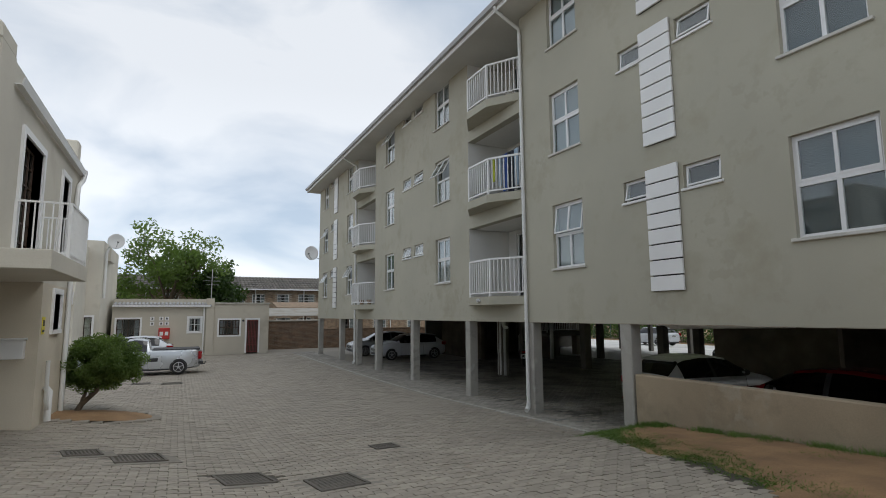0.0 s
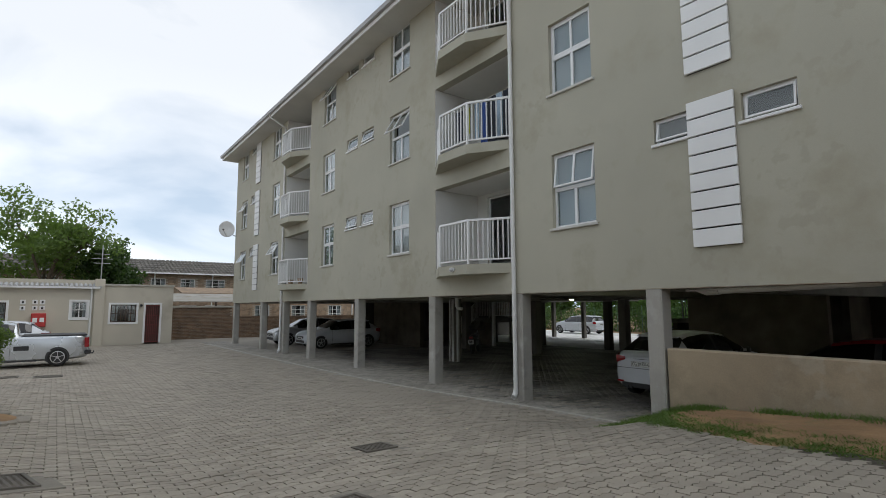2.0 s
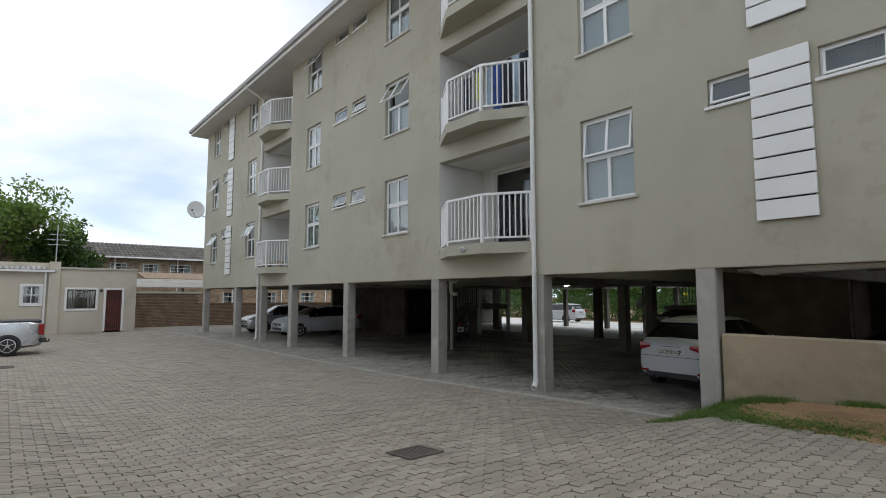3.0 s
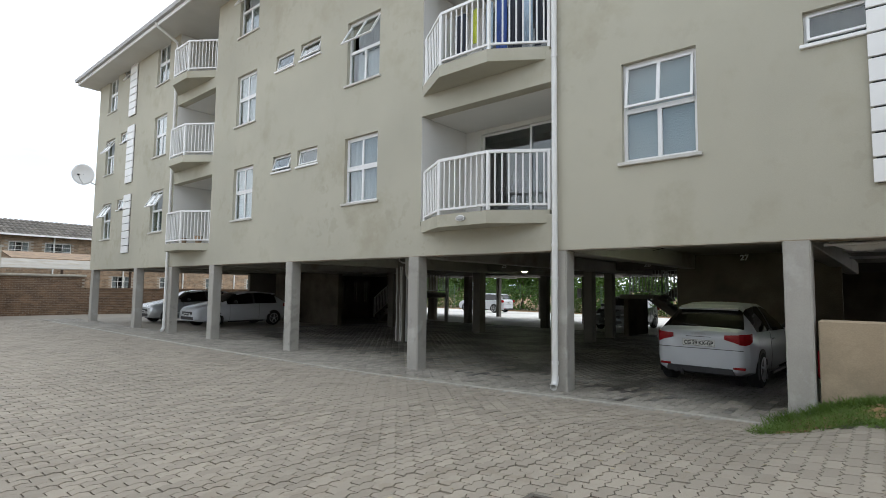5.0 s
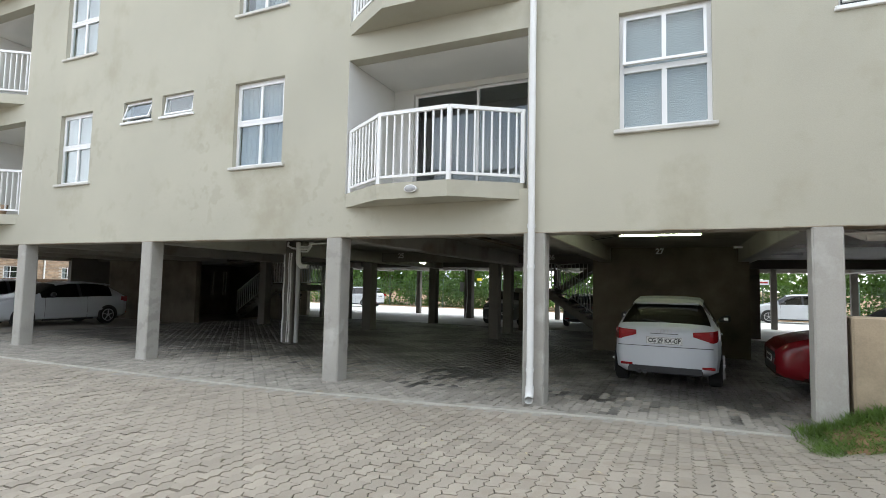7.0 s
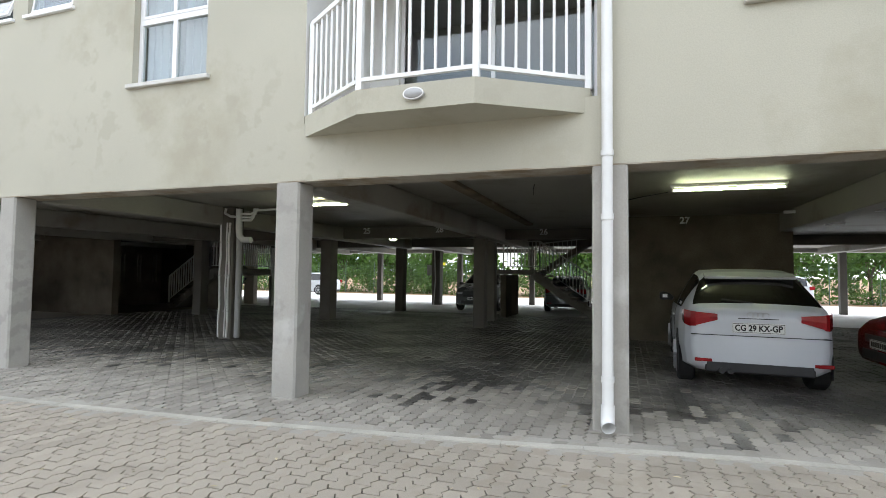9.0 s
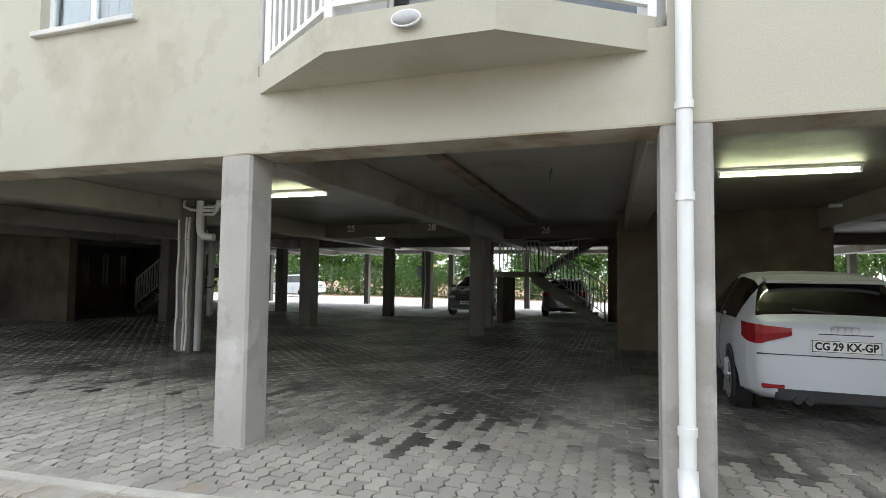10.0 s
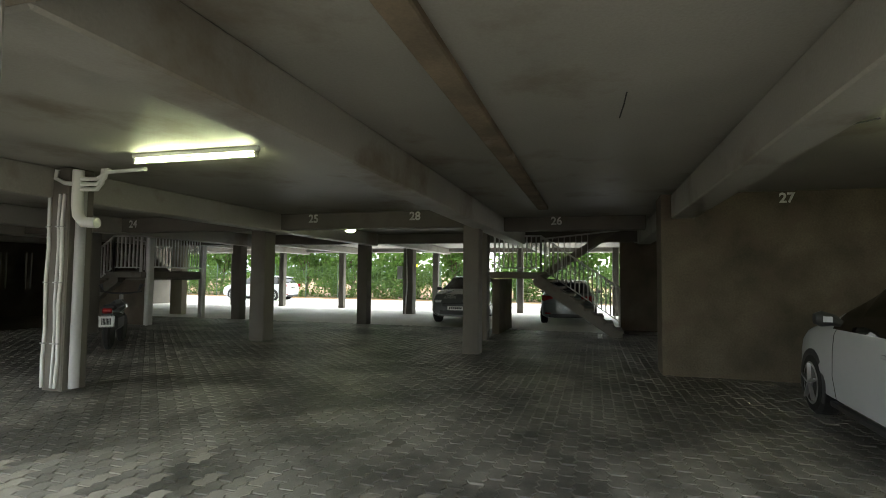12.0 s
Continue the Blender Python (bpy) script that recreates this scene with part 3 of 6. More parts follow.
def window_unit(y0, y1, z0, kind, parent):
    """A four-light white aluminium window set back in the wall. kind: curtain, blind, open, half."""
    z1, x = z0 + 1.51, FX + 0.085
    w = part("window", boxes((x, x + 0.05, y0, y1, z0, z0 + 0.05), (x, x + 0.05, y0, y1, z1 - 0.05, z1), (x, x + 0.05, y0, y0 + 0.05, z0 + 0.05, z1 - 0.05), (x, x + 0.05, y1 - 0.05, y1, z0 + 0.05, z1 - 0.05)), M_ALU, parent, "white aluminium window")
    ym, zm = (y0 + y1) / 2, z0 + 0.78
    part("mullion", boxes((x - 0.004, x + 0.046, ym - 0.03, ym + 0.03, z0 + 0.05, zm - 0.03)), M_ALU, w)
    part("transom", boxes((x - 0.006, x + 0.05, y0 + 0.05, y1 - 0.05, zm - 0.035, zm + 0.035)), M_ALU, w)
    part("sill", boxes((FX - 0.05, FX + 0.14, y0 - 0.06, y1 + 0.06, z0 - 0.055, z0 - 0.003), bevel=0.008), M_SILL, w, "weathered pale sill")
    for a, b in ((y0 + 0.05, ym - 0.03), (ym + 0.03, y1 - 0.05)):
        pane(w, a, b, z0 + 0.05, zm - 0.035, x + 0.02)
    bm = bmesh.new()
    tilt = pose(0, 0, 0)
    if kind == "open":
        tilt = pose(x, 0, z1 - 0.05) @ pose(0, 0, 0, 0, 30, 0) @ pose(-x, 0, -(z1 - 0.05))
    elif kind == "ajar":
        tilt = pose(x, 0, z1 - 0.05) @ pose(0, 0, 0, 0, 8, 0) @ pose(-x, 0, -(z1 - 0.05))
    sash(bm, y0 + 0.05, y1 - 0.05, zm + 0.035, z1 - 0.05, x - 0.012, x + 0.022, 0.035)
    box(bm, x - 0.012, x + 0.022, ym - 0.025, ym + 0.025, zm + 0.07, z1 - 0.085)
    part("top_sash", bm, M_ALU, w, m=tilt)
    for a, b in ((y0 + 0.085, ym - 0.025), (ym + 0.025, y1 - 0.085)):
        pane(w, a, b, zm + 0.07, z1 - 0.085, x + 0.003, tilt)
    if kind in ("curtain", "open"):
        part("curtain", wavy(bmesh.new(), y0 + 0.02, y1 - (0.02 if kind != "open" else 0.2), z0 + 0.03, z1 - 0.02, x + 0.1), M_CURTAIN, w, "pale curtain behind the glass", True)
    else:
        bm = bmesh.new()
        n = 30
        for i in range(n):
            z = z0 + 0.03 + 1.45 * i / n
            box(bm, x + 0.08, x + 0.085, y0 + 0.03, y1 - 0.03, z, z + 0.047)
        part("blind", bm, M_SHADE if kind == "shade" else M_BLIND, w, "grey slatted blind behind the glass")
    return w


def vent_unit(y0, y1, z0, parent, ajar):
    z1, x = z0 + 0.42, FX + 0.075
    bm = bmesh.new()
    sash(bm, y0, y1, z0, z1, x, x + 0.05, 0.035)
    w = part("small_window", bm, M_ALU, parent, "small white top-hung window")
    part("sill", boxes((FX - 0.045, FX + 0.12, y0 - 0.04, y1 + 0.04, z0 - 0.05, z0 - 0.003), bevel=0.006), M_WHITE, w)
    tilt = pose(x, 0, z1 - 0.03) @ pose(0, 0, 0, 0, ajar, 0) @ pose(-x, 0, -(z1 - 0.03))
    bm = bmesh.new()
    sash(bm, y0 + 0.035, y1 - 0.035, z0 + 0.035, z1 - 0.035, x - 0.014, x + 0.016, 0.03)
    part("sash", bm, M_ALU, w, m=tilt)
    pane(w, y0 + 0.065, y1 - 0.065, z0 + 0.065, z1 - 0.065, x, tilt)
    # Plain dark sheet without slats, standing for the unlit room behind.
    part("blind", boxes((x + 0.12, x + 0.125, y0, y1, z0, z1)), M_DARKROOM, w)
    return w


KINDS = {(1, 0): "shade", (1, 1): "shade", (1, 2): "shade", (3, 1): "open", (2, 0): "ajar", (2, 1): "blind", (2, 2): "blind", (4, 2): "open", (5, 0): "open", (6, 0): "open", (6, 1): "open"}
for i, (a, b) in enumerate(WINS):
    for k, s in enumerate(SILLS):
        window_unit(a, b, s + 0.07, KINDS.get((i, k), "curtain"), flats)
for i, (a, b) in enumerate(VENTS):
    for k, s in enumerate(SILLS):
        vent_unit(a, b, s + 1.2, flats, (6, 12, 7, 17, 10, 5)[(i + k) % 6])


def balcony(y0, y1, s):
    """A recessed loggia whose slab and railing run out in three bends."""
    zf = s - 0.52
    yc = lambda f: y0 + (y1 - y0) * f
    line = [(FX + 0.03, y1 + 0.03), (FX - 0.54, yc(0.69)), (FX - 0.54, yc(0.32)), (FX + 0.03, y0 + 0.06)]
    bm = bmesh.new()
    prism(bm, [(FX + 1.5, y1 + 0.02), *line, (FX + 1.5, y0 + 0.02)][::-1], (zf - 0.22, zf))
    bal = part("balcony", bm, M_PLASTER, flats, "recessed balcony with a three-sided white railing")
    x1 = FX + 1.46
    yd0, yd1 = y0 + 0.06, yc(0.86)
    bm = holed_wall(y0, y1, zf, s + 1.95, [(yd0, yd1, zf + 0.02, zf + 2.04)], x1, x1 + 0.12)
    part("back_wall", bm, M_WALLWHITE, bal, "white plastered wall inside the balcony")
    part("side_wall", boxes((FX + 0.004, x1, y1 - 0.004, y1 + 0.1, zf, s + 1.61)), M_WALLWHITE, bal)
    part("side_wall", boxes((FX + 0.004, x1, y0 - 0.1, y0 + 0.004, zf, s + 1.61)), M_WALLWHITE, bal)
    part("balcony_ceiling", boxes((FX + 0.245, x1, y0 + 0.004, y1 - 0.004, s + 1.615, s + 1.7)), M_WALLWHITE, bal)
    for a, b, xo in ((yd0, yd0 + (yd1 - yd0) / 2 + 0.02, 0.0), (yd0 + (yd1 - yd0) / 2 - 0.02, yd1, 0.045)):
        bm = bmesh.new()
        sash(bm, a, b, zf + 0.03, zf + 2.03, x1 + 0.02 + xo, x1 + 0.055 + xo, 0.045)
        part("sliding_door", bm, M_ALU, bal)
        ob = part("door_glass", boxes((x1 + 0.035 + xo, x1 + 0.04 + xo, a + 0.045, b - 0.045, zf + 0.075, zf + 1.985)), M_GLASS, bal)
        ob.visible_shadow = False
    # railing
    for (ax, ay), (bx, by) in zip(line, line[1:]):
        a, b = Vector((ax + 0.05, ay, 0)), Vector((bx + 0.05, by, 0))
        if ay == line[0][1]:
            a.y -= 0.06
        for z, h, w, nm in ((zf + 1.0, 0.05, 0.05, "top_rail"), (zf + 0.1, 0.035, 0.035, "bottom_rail")):
            part(nm, bar(bmesh.new(), a + Vector((0, 0, z)), b + Vector((0, 0, z)), w, h), M_WHITE, bal)
        n = max(5, round((b - a).length / 0.115))
        for i in range(1, n):
            p = a.lerp(b, i / n)
            part("baluster", boxes((p.x - 0.011, p.x + 0.011, p.y - 0.011, p.y + 0.011, zf + 0.1, zf + 0.98)), M_WHITE, bal)
    for px, py in ((line[0][0] + 0.03, line[0][1] - 0.08), (line[1][0] + 0.05, line[1][1]), (line[2][0] + 0.05, line[2][1]), (line[3][0] + 0.03, line[3][1] + 0.02)):
        part("post", boxes((px - 0.028, px + 0.028, py - 0.028, py + 0.028, zf, zf + 1.0), bevel=0.004), M_WHITE, bal)
    return bal


for s in SILLS:
    for y0, y1 in BALCS:
        balcony(y0, y1, s)

# white slatted screens over the pipe shafts
for y0, y1 in ((6.345, 7.065), (29.38, 30.08)):
    for s in SILLS:
        z0 = s - 0.6
        scr = part("slatted_screen", boxes((FX - 0.02, FX - 0.003, y0 + 0.03, y1 - 0.03, z0 + 0.01, z0 + 2.3)), M_DARK, flats, "white board screen with dark gaps")
        for i in range(8):
            z = z0 + 2.32 * i / 8
            part("board", boxes((FX - 0.06, FX - 0.02, y0, y1, z + 0.014, z + 0.278), bevel=0.004), M_WHITE, scr)

# downpipes
for y in (11.04, 25.66):
    bm = tube(bmesh.new(), [(FX - 0.07, y, 0.2), (FX - 0.07, y, 9.9), (FX - 0.09, y, 10.05), (EX - 0.02, y, 10.4), (EX - 0.05, y, TOP - 0.05)], 0.045, 14)
    pipe = part("downpipe", bm, M_PVC, flats, "white plastic downpipe", True)
    part("outlet", tube(bmesh.new(), [(FX - 0.07, y, 0.24), (FX - 0.075, y, 0.16), (FX - 0.12, y, 0.09), (FX - 0.155, y - 0.01, 0.075)], 0.055, 14, caps=False), M_PVC, pipe, "", True)
    for z in (0.42, 1.75, 2.28, 5.4, 7.65):
        part("clip", tube(bmesh.new(), [(FX - 0.07, y, z), (FX - 0.07, y, z + 0.05)], 0.053, 14), M_PVC, pipe, "", True)

# ---- houses round the yard ----
def holed_wall_y(u0, u1, z0, z1, holes, y0, y1):
    """As holed_wall, in the plane of x and z."""
    bm = holed_wall(u0, u1, z0, z1, holes, y0, y1)
    for v in bm.verts:
        v.co = (v.co.y, v.co.x, v.co.z)
    return bm


def plain_window(parent, x0, x1, z0, z1, y, bars=3, rows=2, border=0.1, frame_mat=None, curtain=True):
    """A window that faces -y, with a painted plaster border, glazing bars and a curtain."""
    fm = frame_mat or M_WOOD
    bm = bmesh.new()
    if border:
        for r in ((x0 - border, x1 + border, z1, z1 + border), (x0 - border, x1 + border, z0 - border, z0), (x0 - border, x0, z0, z1), (x1, x1 + border, z0, z1)):
            box(bm, r[0], r[1], y - 0.03, y + 0.05, r[2], r[3])
    else:
        box(bm, x0 - 0.05, x1 + 0.05, y - 0.05, y + 0.05, z0 - 0.06, z0)
    w = part("window", bm, M_WHITE, parent, "window in a white border")
    bm = bmesh.new()
    for r in ((x0, x1, z0, z0 + 0.05), (x0, x1, z1 - 0.05, z1), (x0, x0 + 0.05, z0 + 0.05, z1 - 0.05), (x1 - 0.05, x1, z0 + 0.05, z1 - 0.05)):
        box(bm, r[0], r[1], y + 0.06, y + 0.1, r[2], r[3])
    for i in range(1, bars):
        x = x0 + (x1 - x0) * i / bars
        box(bm, x - 0.018, x + 0.018, y + 0.062, y + 0.098, z0 + 0.05, z1 - 0.05)
    for j in range(1, rows):
        z = z0 + (z1 - z0) * j / rows
        box(bm, x0 + 0.05, x1 - 0.05, y + 0.064, y + 0.096, z - 0.015, z + 0.015)
    part("frame", bm, fm, w)
    ob = part("pane", boxes((x0 + 0.04, x1 - 0.04, y + 0.078, y + 0.083, z0 + 0.04, z1 - 0.04)), M_GLASS, w)
    ob.visible_shadow = False
    # Dark sheet close behind the pane; the room's shade is its colour.
    part("room_shade_sheet", boxes((x0, x1, y + 0.5, y + 0.52, z0 - 0.1, z1 + 0.1)), M_DARK, w)
    if curtain:
        for a, b in ((x0 + 0.03, x0 + (x1 - x0) * 0.28), (x1 - (x1 - x0) * 0.28, x1 - 0.03)):
            bm = wavy(bmesh.new(), a, b, z0 + 0.02, z1 - 0.02, y + 0.2, 0.025, 4)
            for v in bm.verts:
                v.co = (v.co.y, v.co.x, v.co.z)
            part("curtain", bm, M_CURTAIN, w, "", True)
    return w


HY = 36.3
house = thing("flat_roofed_house", pose(0.25, 0, 0.06), "single-storey cream plastered house with white-bordered windows", "house")
part("wall", holed_wall_y(-3.8, 1.55, -0.1, 3.05, [(-3.55, -2.35, 1.05, 2.2), (0.26, 0.94, 1.4, 2.25)], HY, HY + 0.2), M_CREAM, house)
part("roof_slab", boxes((-3.8, 1.55, HY + 0.2, HY + 0.7, 2.6, 3.0)), M_CREAM, house)
part("wall", boxes((-3.8, 1.55, HY + 0.7, HY + 4, -0.1, 3.42)), M_CREAM, house)
bm = bmesh.new()
for i in range(26):
    x = -3.8 + 5.35 * i / 26
    tube(bm, [(x + 0.1, HY - 0.18, 3.0), (x + 0.1, HY + 0.7, 3.16)], 0.085, 7)
part("roof_tiles", bm, M_FASCIA, house, "single row of weathered pale roof tiles", True)
part("gutter", boxes((-3.8, 1.45, HY - 0.22, HY - 0.12, 2.93, 3.02)), M_WHITE, house)
part("pier", boxes((1.22, 1.68, HY - 0.12, HY + 0.5, -0.1, 3.45), bevel=0.015), M_CREAM, house)
part("downpipe", tube(bmesh.new(), [(1.1, HY - 0.08, 0), (1.1, HY - 0.08, 2.95)], 0.05), M_PVC, house, "", True)
plain_window(house, -3.55, -2.35, 1.05, 2.2, HY, 4, 2)
plain_window(house, 0.26, 0.94, 1.4, 2.25, HY, 2, 2, frame_mat=M_ALU)
part("wall", holed_wall_y(1.68, 5.0, -0.1, 3.1, [(2.0, 3.2, 1.15, 2.1), (3.65, 4.35, -0.1, 2.1)], HY + 0.02, HY + 0.22), M_CREAM, house)
for r in ((1.68, 5.0, HY + 0.22, HY + 4, 2.9, 3.1), (4.8, 5.0, HY + 0.22, HY + 4, -0.1, 2.9), (1.68, 4.8, HY + 1.2, HY + 1.3, -0.1, 2.9)):
    part("wall", boxes(r), M_CREAM, house)
part("coping", boxes((1.66, 5.05, HY - 0.05, HY + 0.3, 3.1, 3.2), bevel=0.01), M_KERB, house)
plain_window(house, 2.0, 3.2, 1.15, 2.1, HY + 0.02, 5, 2)
door = part("door", boxes((3.55, 3.65, HY - 0.02, HY + 0.06, 0, 2.2), (4.35, 4.45, HY - 0.02, HY + 0.06, 0, 2.2), (3.65, 4.35, HY - 0.02, HY + 0.06, 2.1, 2.2)), M_WHITE, house, "door in a white border behind a red-brown security gate")
part("leaf", boxes((3.66, 4.34, HY + 0.16, HY + 0.2, 0, 2.1)), M_WOOD, door)
bm = bmesh.new()
for i in range(8):
    x = 3.68 + 0.64 * i / 7
    box(bm, x - 0.012, x + 0.012, HY + 0.05, HY + 0.075, 0.05, 2.06)
for z in (0.06, 0.5, 1.0, 1.5, 2.05):
    box(bm, 3.66, 4.34, HY + 0.045, HY + 0.08, z - 0.02, z + 0.02)
for r in (0.13, 0.22):
    sq = [(4.0 - r, 1.0 - 1.6 * r), (4.0 + r, 1.0 - 1.6 * r), (4.0 + r, 1.0 + 1.6 * r), (4.0 - r, 1.0 + 1.6 * r)]
    for (a, b), (c, d) in zip(sq, sq[1:] + sq[:1]):
        bar(bm, (a, HY + 0.04, b), (c, HY + 0.04, d), 0.03)
part("security_gate", bm, M_GATE, door)
part("wall_lamp", tube(bmesh.new(), [(3.42, HY + 0.01, 2.05), (3.42, HY - 0.1, 2.05)], 0.07), M_TRIM, house, "", True)

# house numbers on tiles and the red hose box on that wall
for x in (-1.47, -0.99, -0.69):
    for k, z in enumerate((2.28, 1.98)):
        t = solid("number_tile", boxes((x - 0.11, x + 0.11, HY - 0.025, HY - 0.004, z - 0.11, z + 0.11), bevel=0.004), M_WHITE, "small white wall tile on the cream house", "sign", group="wall tiles")
        part("bar", boxes((x - 0.04, x + 0.04, HY - 0.03, HY - 0.026, z - 0.06, z + 0.06)), M_TRIM, t)
hose = solid("fire_hose_box", boxes((-1.1, -0.5, HY - 0.32, HY - 0.004, 1.05, 1.72), bevel=0.02), M_REDBOX, "red metal fire hose box with pale panels on the wall", "hose box")
part("panel", boxes((-1.03, -0.85, HY - 0.33, HY - 0.322, 1.28, 1.5)), M_WHITE, hose)
part("panel", boxes((-0.75, -0.57, HY - 0.33, HY - 0.322, 1.28, 1.5)), M_WHITE, hose)

# taller house to the side
tall = thing("two_storey_house", pose(0, 0, 0), "two-storey cream plastered house with parapet and downpipe", "house")
part("wall", boxes((-14, -3.8, 33.0, 40.5, -0.1, 6.45)), M_HOUSE, tall)
part("wall", boxes((-14, -4.45, 29.8, 33.0, -0.1, 6.05)), M_HOUSE, tall)
part("parapet", boxes((-3.86, -3.6, 34.4, 36.2, 5.5, 6.2)), M_HOUSE, tall)
part("downpipe", tube(bmesh.new(), [(-3.72, 33.6, 3.4), (-3.72, 33.6, 5.9), (-3.6, 33.6, 6.2)], 0.07), M_PVC, tall, "", True)
plain_window(tall, -4.75, -4.1, 1.3, 2.4, 33.0 - 0.12, 2, 2)
part("awning_box", boxes((-5.3, -4.5, 29.2, 29.8, 3.0, 3.6)), M_WHITE, tall)


def dish(m, r, parent_name="satellite_dish", label=""):
    d = thing(parent_name, m, label, "satellite dish")
    bm = bmesh.new()
    rings = []
    for i in range(6):
        q = r * i / 5
        rings.append([bm.verts.new((q * math.cos(a), -0.18 * r * (1 - (q / r) ** 2) * -1 - 0.0, q * math.sin(a))) for a in (2 * math.pi * k / 22 for k in range(22))] if i else [bm.verts.new((0, 0.18 * r, 0))])
    for k in range(22):
        bm.faces.new((rings[0][0], rings[1][k], rings[1][(k + 1) % 22]))
    for a, b in zip(rings[1:], rings[2:]):
        for k in range(22):
            bm.faces.new((a[k], b[k], b[(k + 1) % 22], a[(k + 1) % 22]))
    ob = part("reflector", bm, M_WHITE, d, "", True)
    ob.modifiers.new("thickness", "SOLIDIFY").thickness = 0.012
    bm = tube(bmesh.new(), [(0, 0.05, -r * 0.95), (0, -0.3, -0.5 * r), (0, -0.48, 0)], 0.014, 6)
    arm = part("arm", bm, M_GALV, d)
    part("receiver", tube(bmesh.new(), [(0, -0.52, 0), (0, -0.42, 0)], 0.04, 8), M_TRIM, arm)
    part("bracket", tube(bmesh.new(), [(0, 0.06, 0), (0, 0.3, -0.1), (0.05, 0.35, -0.6 * r)], 0.022, 6), M_GALV, d)
    return d


dish(pose(7.33, 33.55, 6.35, 12, 0, -35), 0.45, label="round white satellite dish on the facade of the apartments")
part("dish_mount", tube(bmesh.new(), [(7.4, 33.8, 6.2), (7.9, 33.75, 6.0)], 0.025, 6), M_GALV, flats)
dish(pose(-3.3, 33.4, 6.5, 12, 0, 15), 0.42, label="round white satellite dish on the taller house")

# left-hand house with balcony
LX = -2.2
left = thing("balcony_house", pose(-0.09, 0.1, 0.12), "grey-cream plastered two-storey house with an overhanging upper floor", "house")
holes = [(9.72, 11.02, 3.2, 5.12), (12.72, 13.42, 3.62, 5.18), (12.78, 13.5, 2.06, 2.78)]
part("wall", holed_wall(8.25, 14.85, 2.95, 5.88, holes[:2], LX - 0.28, LX), M_HOUSE, left)
part("wall", holed_wall(11.86, 14.85, -0.1, 2.95, holes[2:], LX - 0.28, LX), M_HOUSELOW, left)
for r in ((-12, LX - 0.28, 11.86, 12.1, -0.1, 2.95), (-12, LX - 0.28, 14.6, 14.85, -0.1, 5.87), (-12, LX - 0.28, 8.25, 8.45, 2.95, 5.87), (-3.6, -3.5, 12.1, 14.6, -0.1, 2.9), (-3.6, -3.5, 8.45, 14.6, 3.2, 5.9)):
    part("wall", boxes(r), M_HOUSELOW if r[5] == 2.95 else M_HOUSE, left)
part("overhang", boxes((-12, LX - 0.28, 8.45, 14.6, 2.95, 3.2)), M_HOUSE, left)
part("roof_slab", boxes((-12, LX, 8.25, 14.85, 5.88, 5.96)), M_HOUSE, left)
part("parapet", boxes((-6, LX + 0.015, 8.25, 8.98, 5.96, 6.2), bevel=0.03), M_HOUSE, left)
part("parapet", boxes((-6, LX - 0.05, 14.45, 14.85, 5.96, 6.45), bevel=0.03), M_HOUSE, left)
part("pilaster", boxes((LX - 0.01, LX + 0.015, 8.3, 8.98, 2.95, 5.98)), M_HOUSE, left)
bm = prism(bmesh.new(), [(LX + 0.01, 5.62), (LX + 0.1, 5.62), (LX + 0.13, 5.74), (LX + 0.115, 5.74), (LX + 0.09, 5.635), (LX + 0.01, 5.635)], (9.0, 14.8), "y")
part("gutter", bm, M_PVC, left, "white plastic gutter")
part("downpipe", tube(bmesh.new(), [(LX + 0.1, 14.62, 5.76), (LX + 0.09, 14.55, 5.52), (LX + 0.06, 14.2, 5.3), (LX + 0.06, 14.1, 5.0), (LX + 0.06, 14.1, 0.3)], 0.05), M_PVC, left, "", True)
soil = part("soil_pipe", tube(bmesh.new(), [(LX + 0.1, 12.55, 0.35), (LX + 0.1, 12.55, 0.9), (LX + 0.02, 12.55, 1.0)], 0.06), M_PVC, left, "beige plastic soil pipe", True)
part("branch", tube(bmesh.new(), [(LX + 0.1, 12.55, 0.55), (LX + 0.1, 12.3, 0.75), (LX + 0.1, 12.25, 1.5)], 0.035), M_PVC, soil, "", True)


def side_border(parent, y0, y1, z0, z1, b, x):
    bm = bmesh.new()
    for r in ((y0 - b, y1 + b, z1, z1 + b), (y0 - b, y0, z0, z1), (y1, y1 + b, z0, z1)):
        box(bm, x - 0.2, x + 0.04, r[0], r[1], r[2], r[3])
    box(bm, x - 0.2, x + 0.05, y0 - b, y1 + b, z0 - 0.08, z0)
    return part("window", bm, M_WHITE, parent, "opening in a raised white plaster border")


for (y0, y1, z0, z1), n, rows in zip(holes, (4, 2, 1), (6, 4, 2)):
    w = side_border(left, y0, y1, z0, z1, 0.11, LX)
    bm = bmesh.new()
    sash(bm, y0, y1, z0, z1, LX - 0.16, LX - 0.12, 0.05)
    for i in range(1, n):
        y = y0 + (y1 - y0) * i / n
        box(bm, LX - 0.158, LX - 0.122, y - 0.02, y + 0.02, z0 + 0.05, z1 - 0.05)
    for j in range(1, rows):
        z = z0 + (z1 - z0) * j / rows
        box(bm, LX - 0.156, LX - 0.124, y0 + 0.05, y1 - 0.05, z - 0.012, z + 0.012)
    part("frame", bm, M_WOOD, w, "dark wooden glazed frame")
    ob = part("pane", boxes((LX - 0.142, LX - 0.138, y0 + 0.04, y1 - 0.04, z0 + 0.04, z1 - 0.04)), M_GLASS, w)
    ob.visible_shadow = False
    part("curtain", wavy(bmesh.new(), y0, y1, z0, z1, LX - 0.32, 0.02, 6), M_CURTAIN, w, "", True)
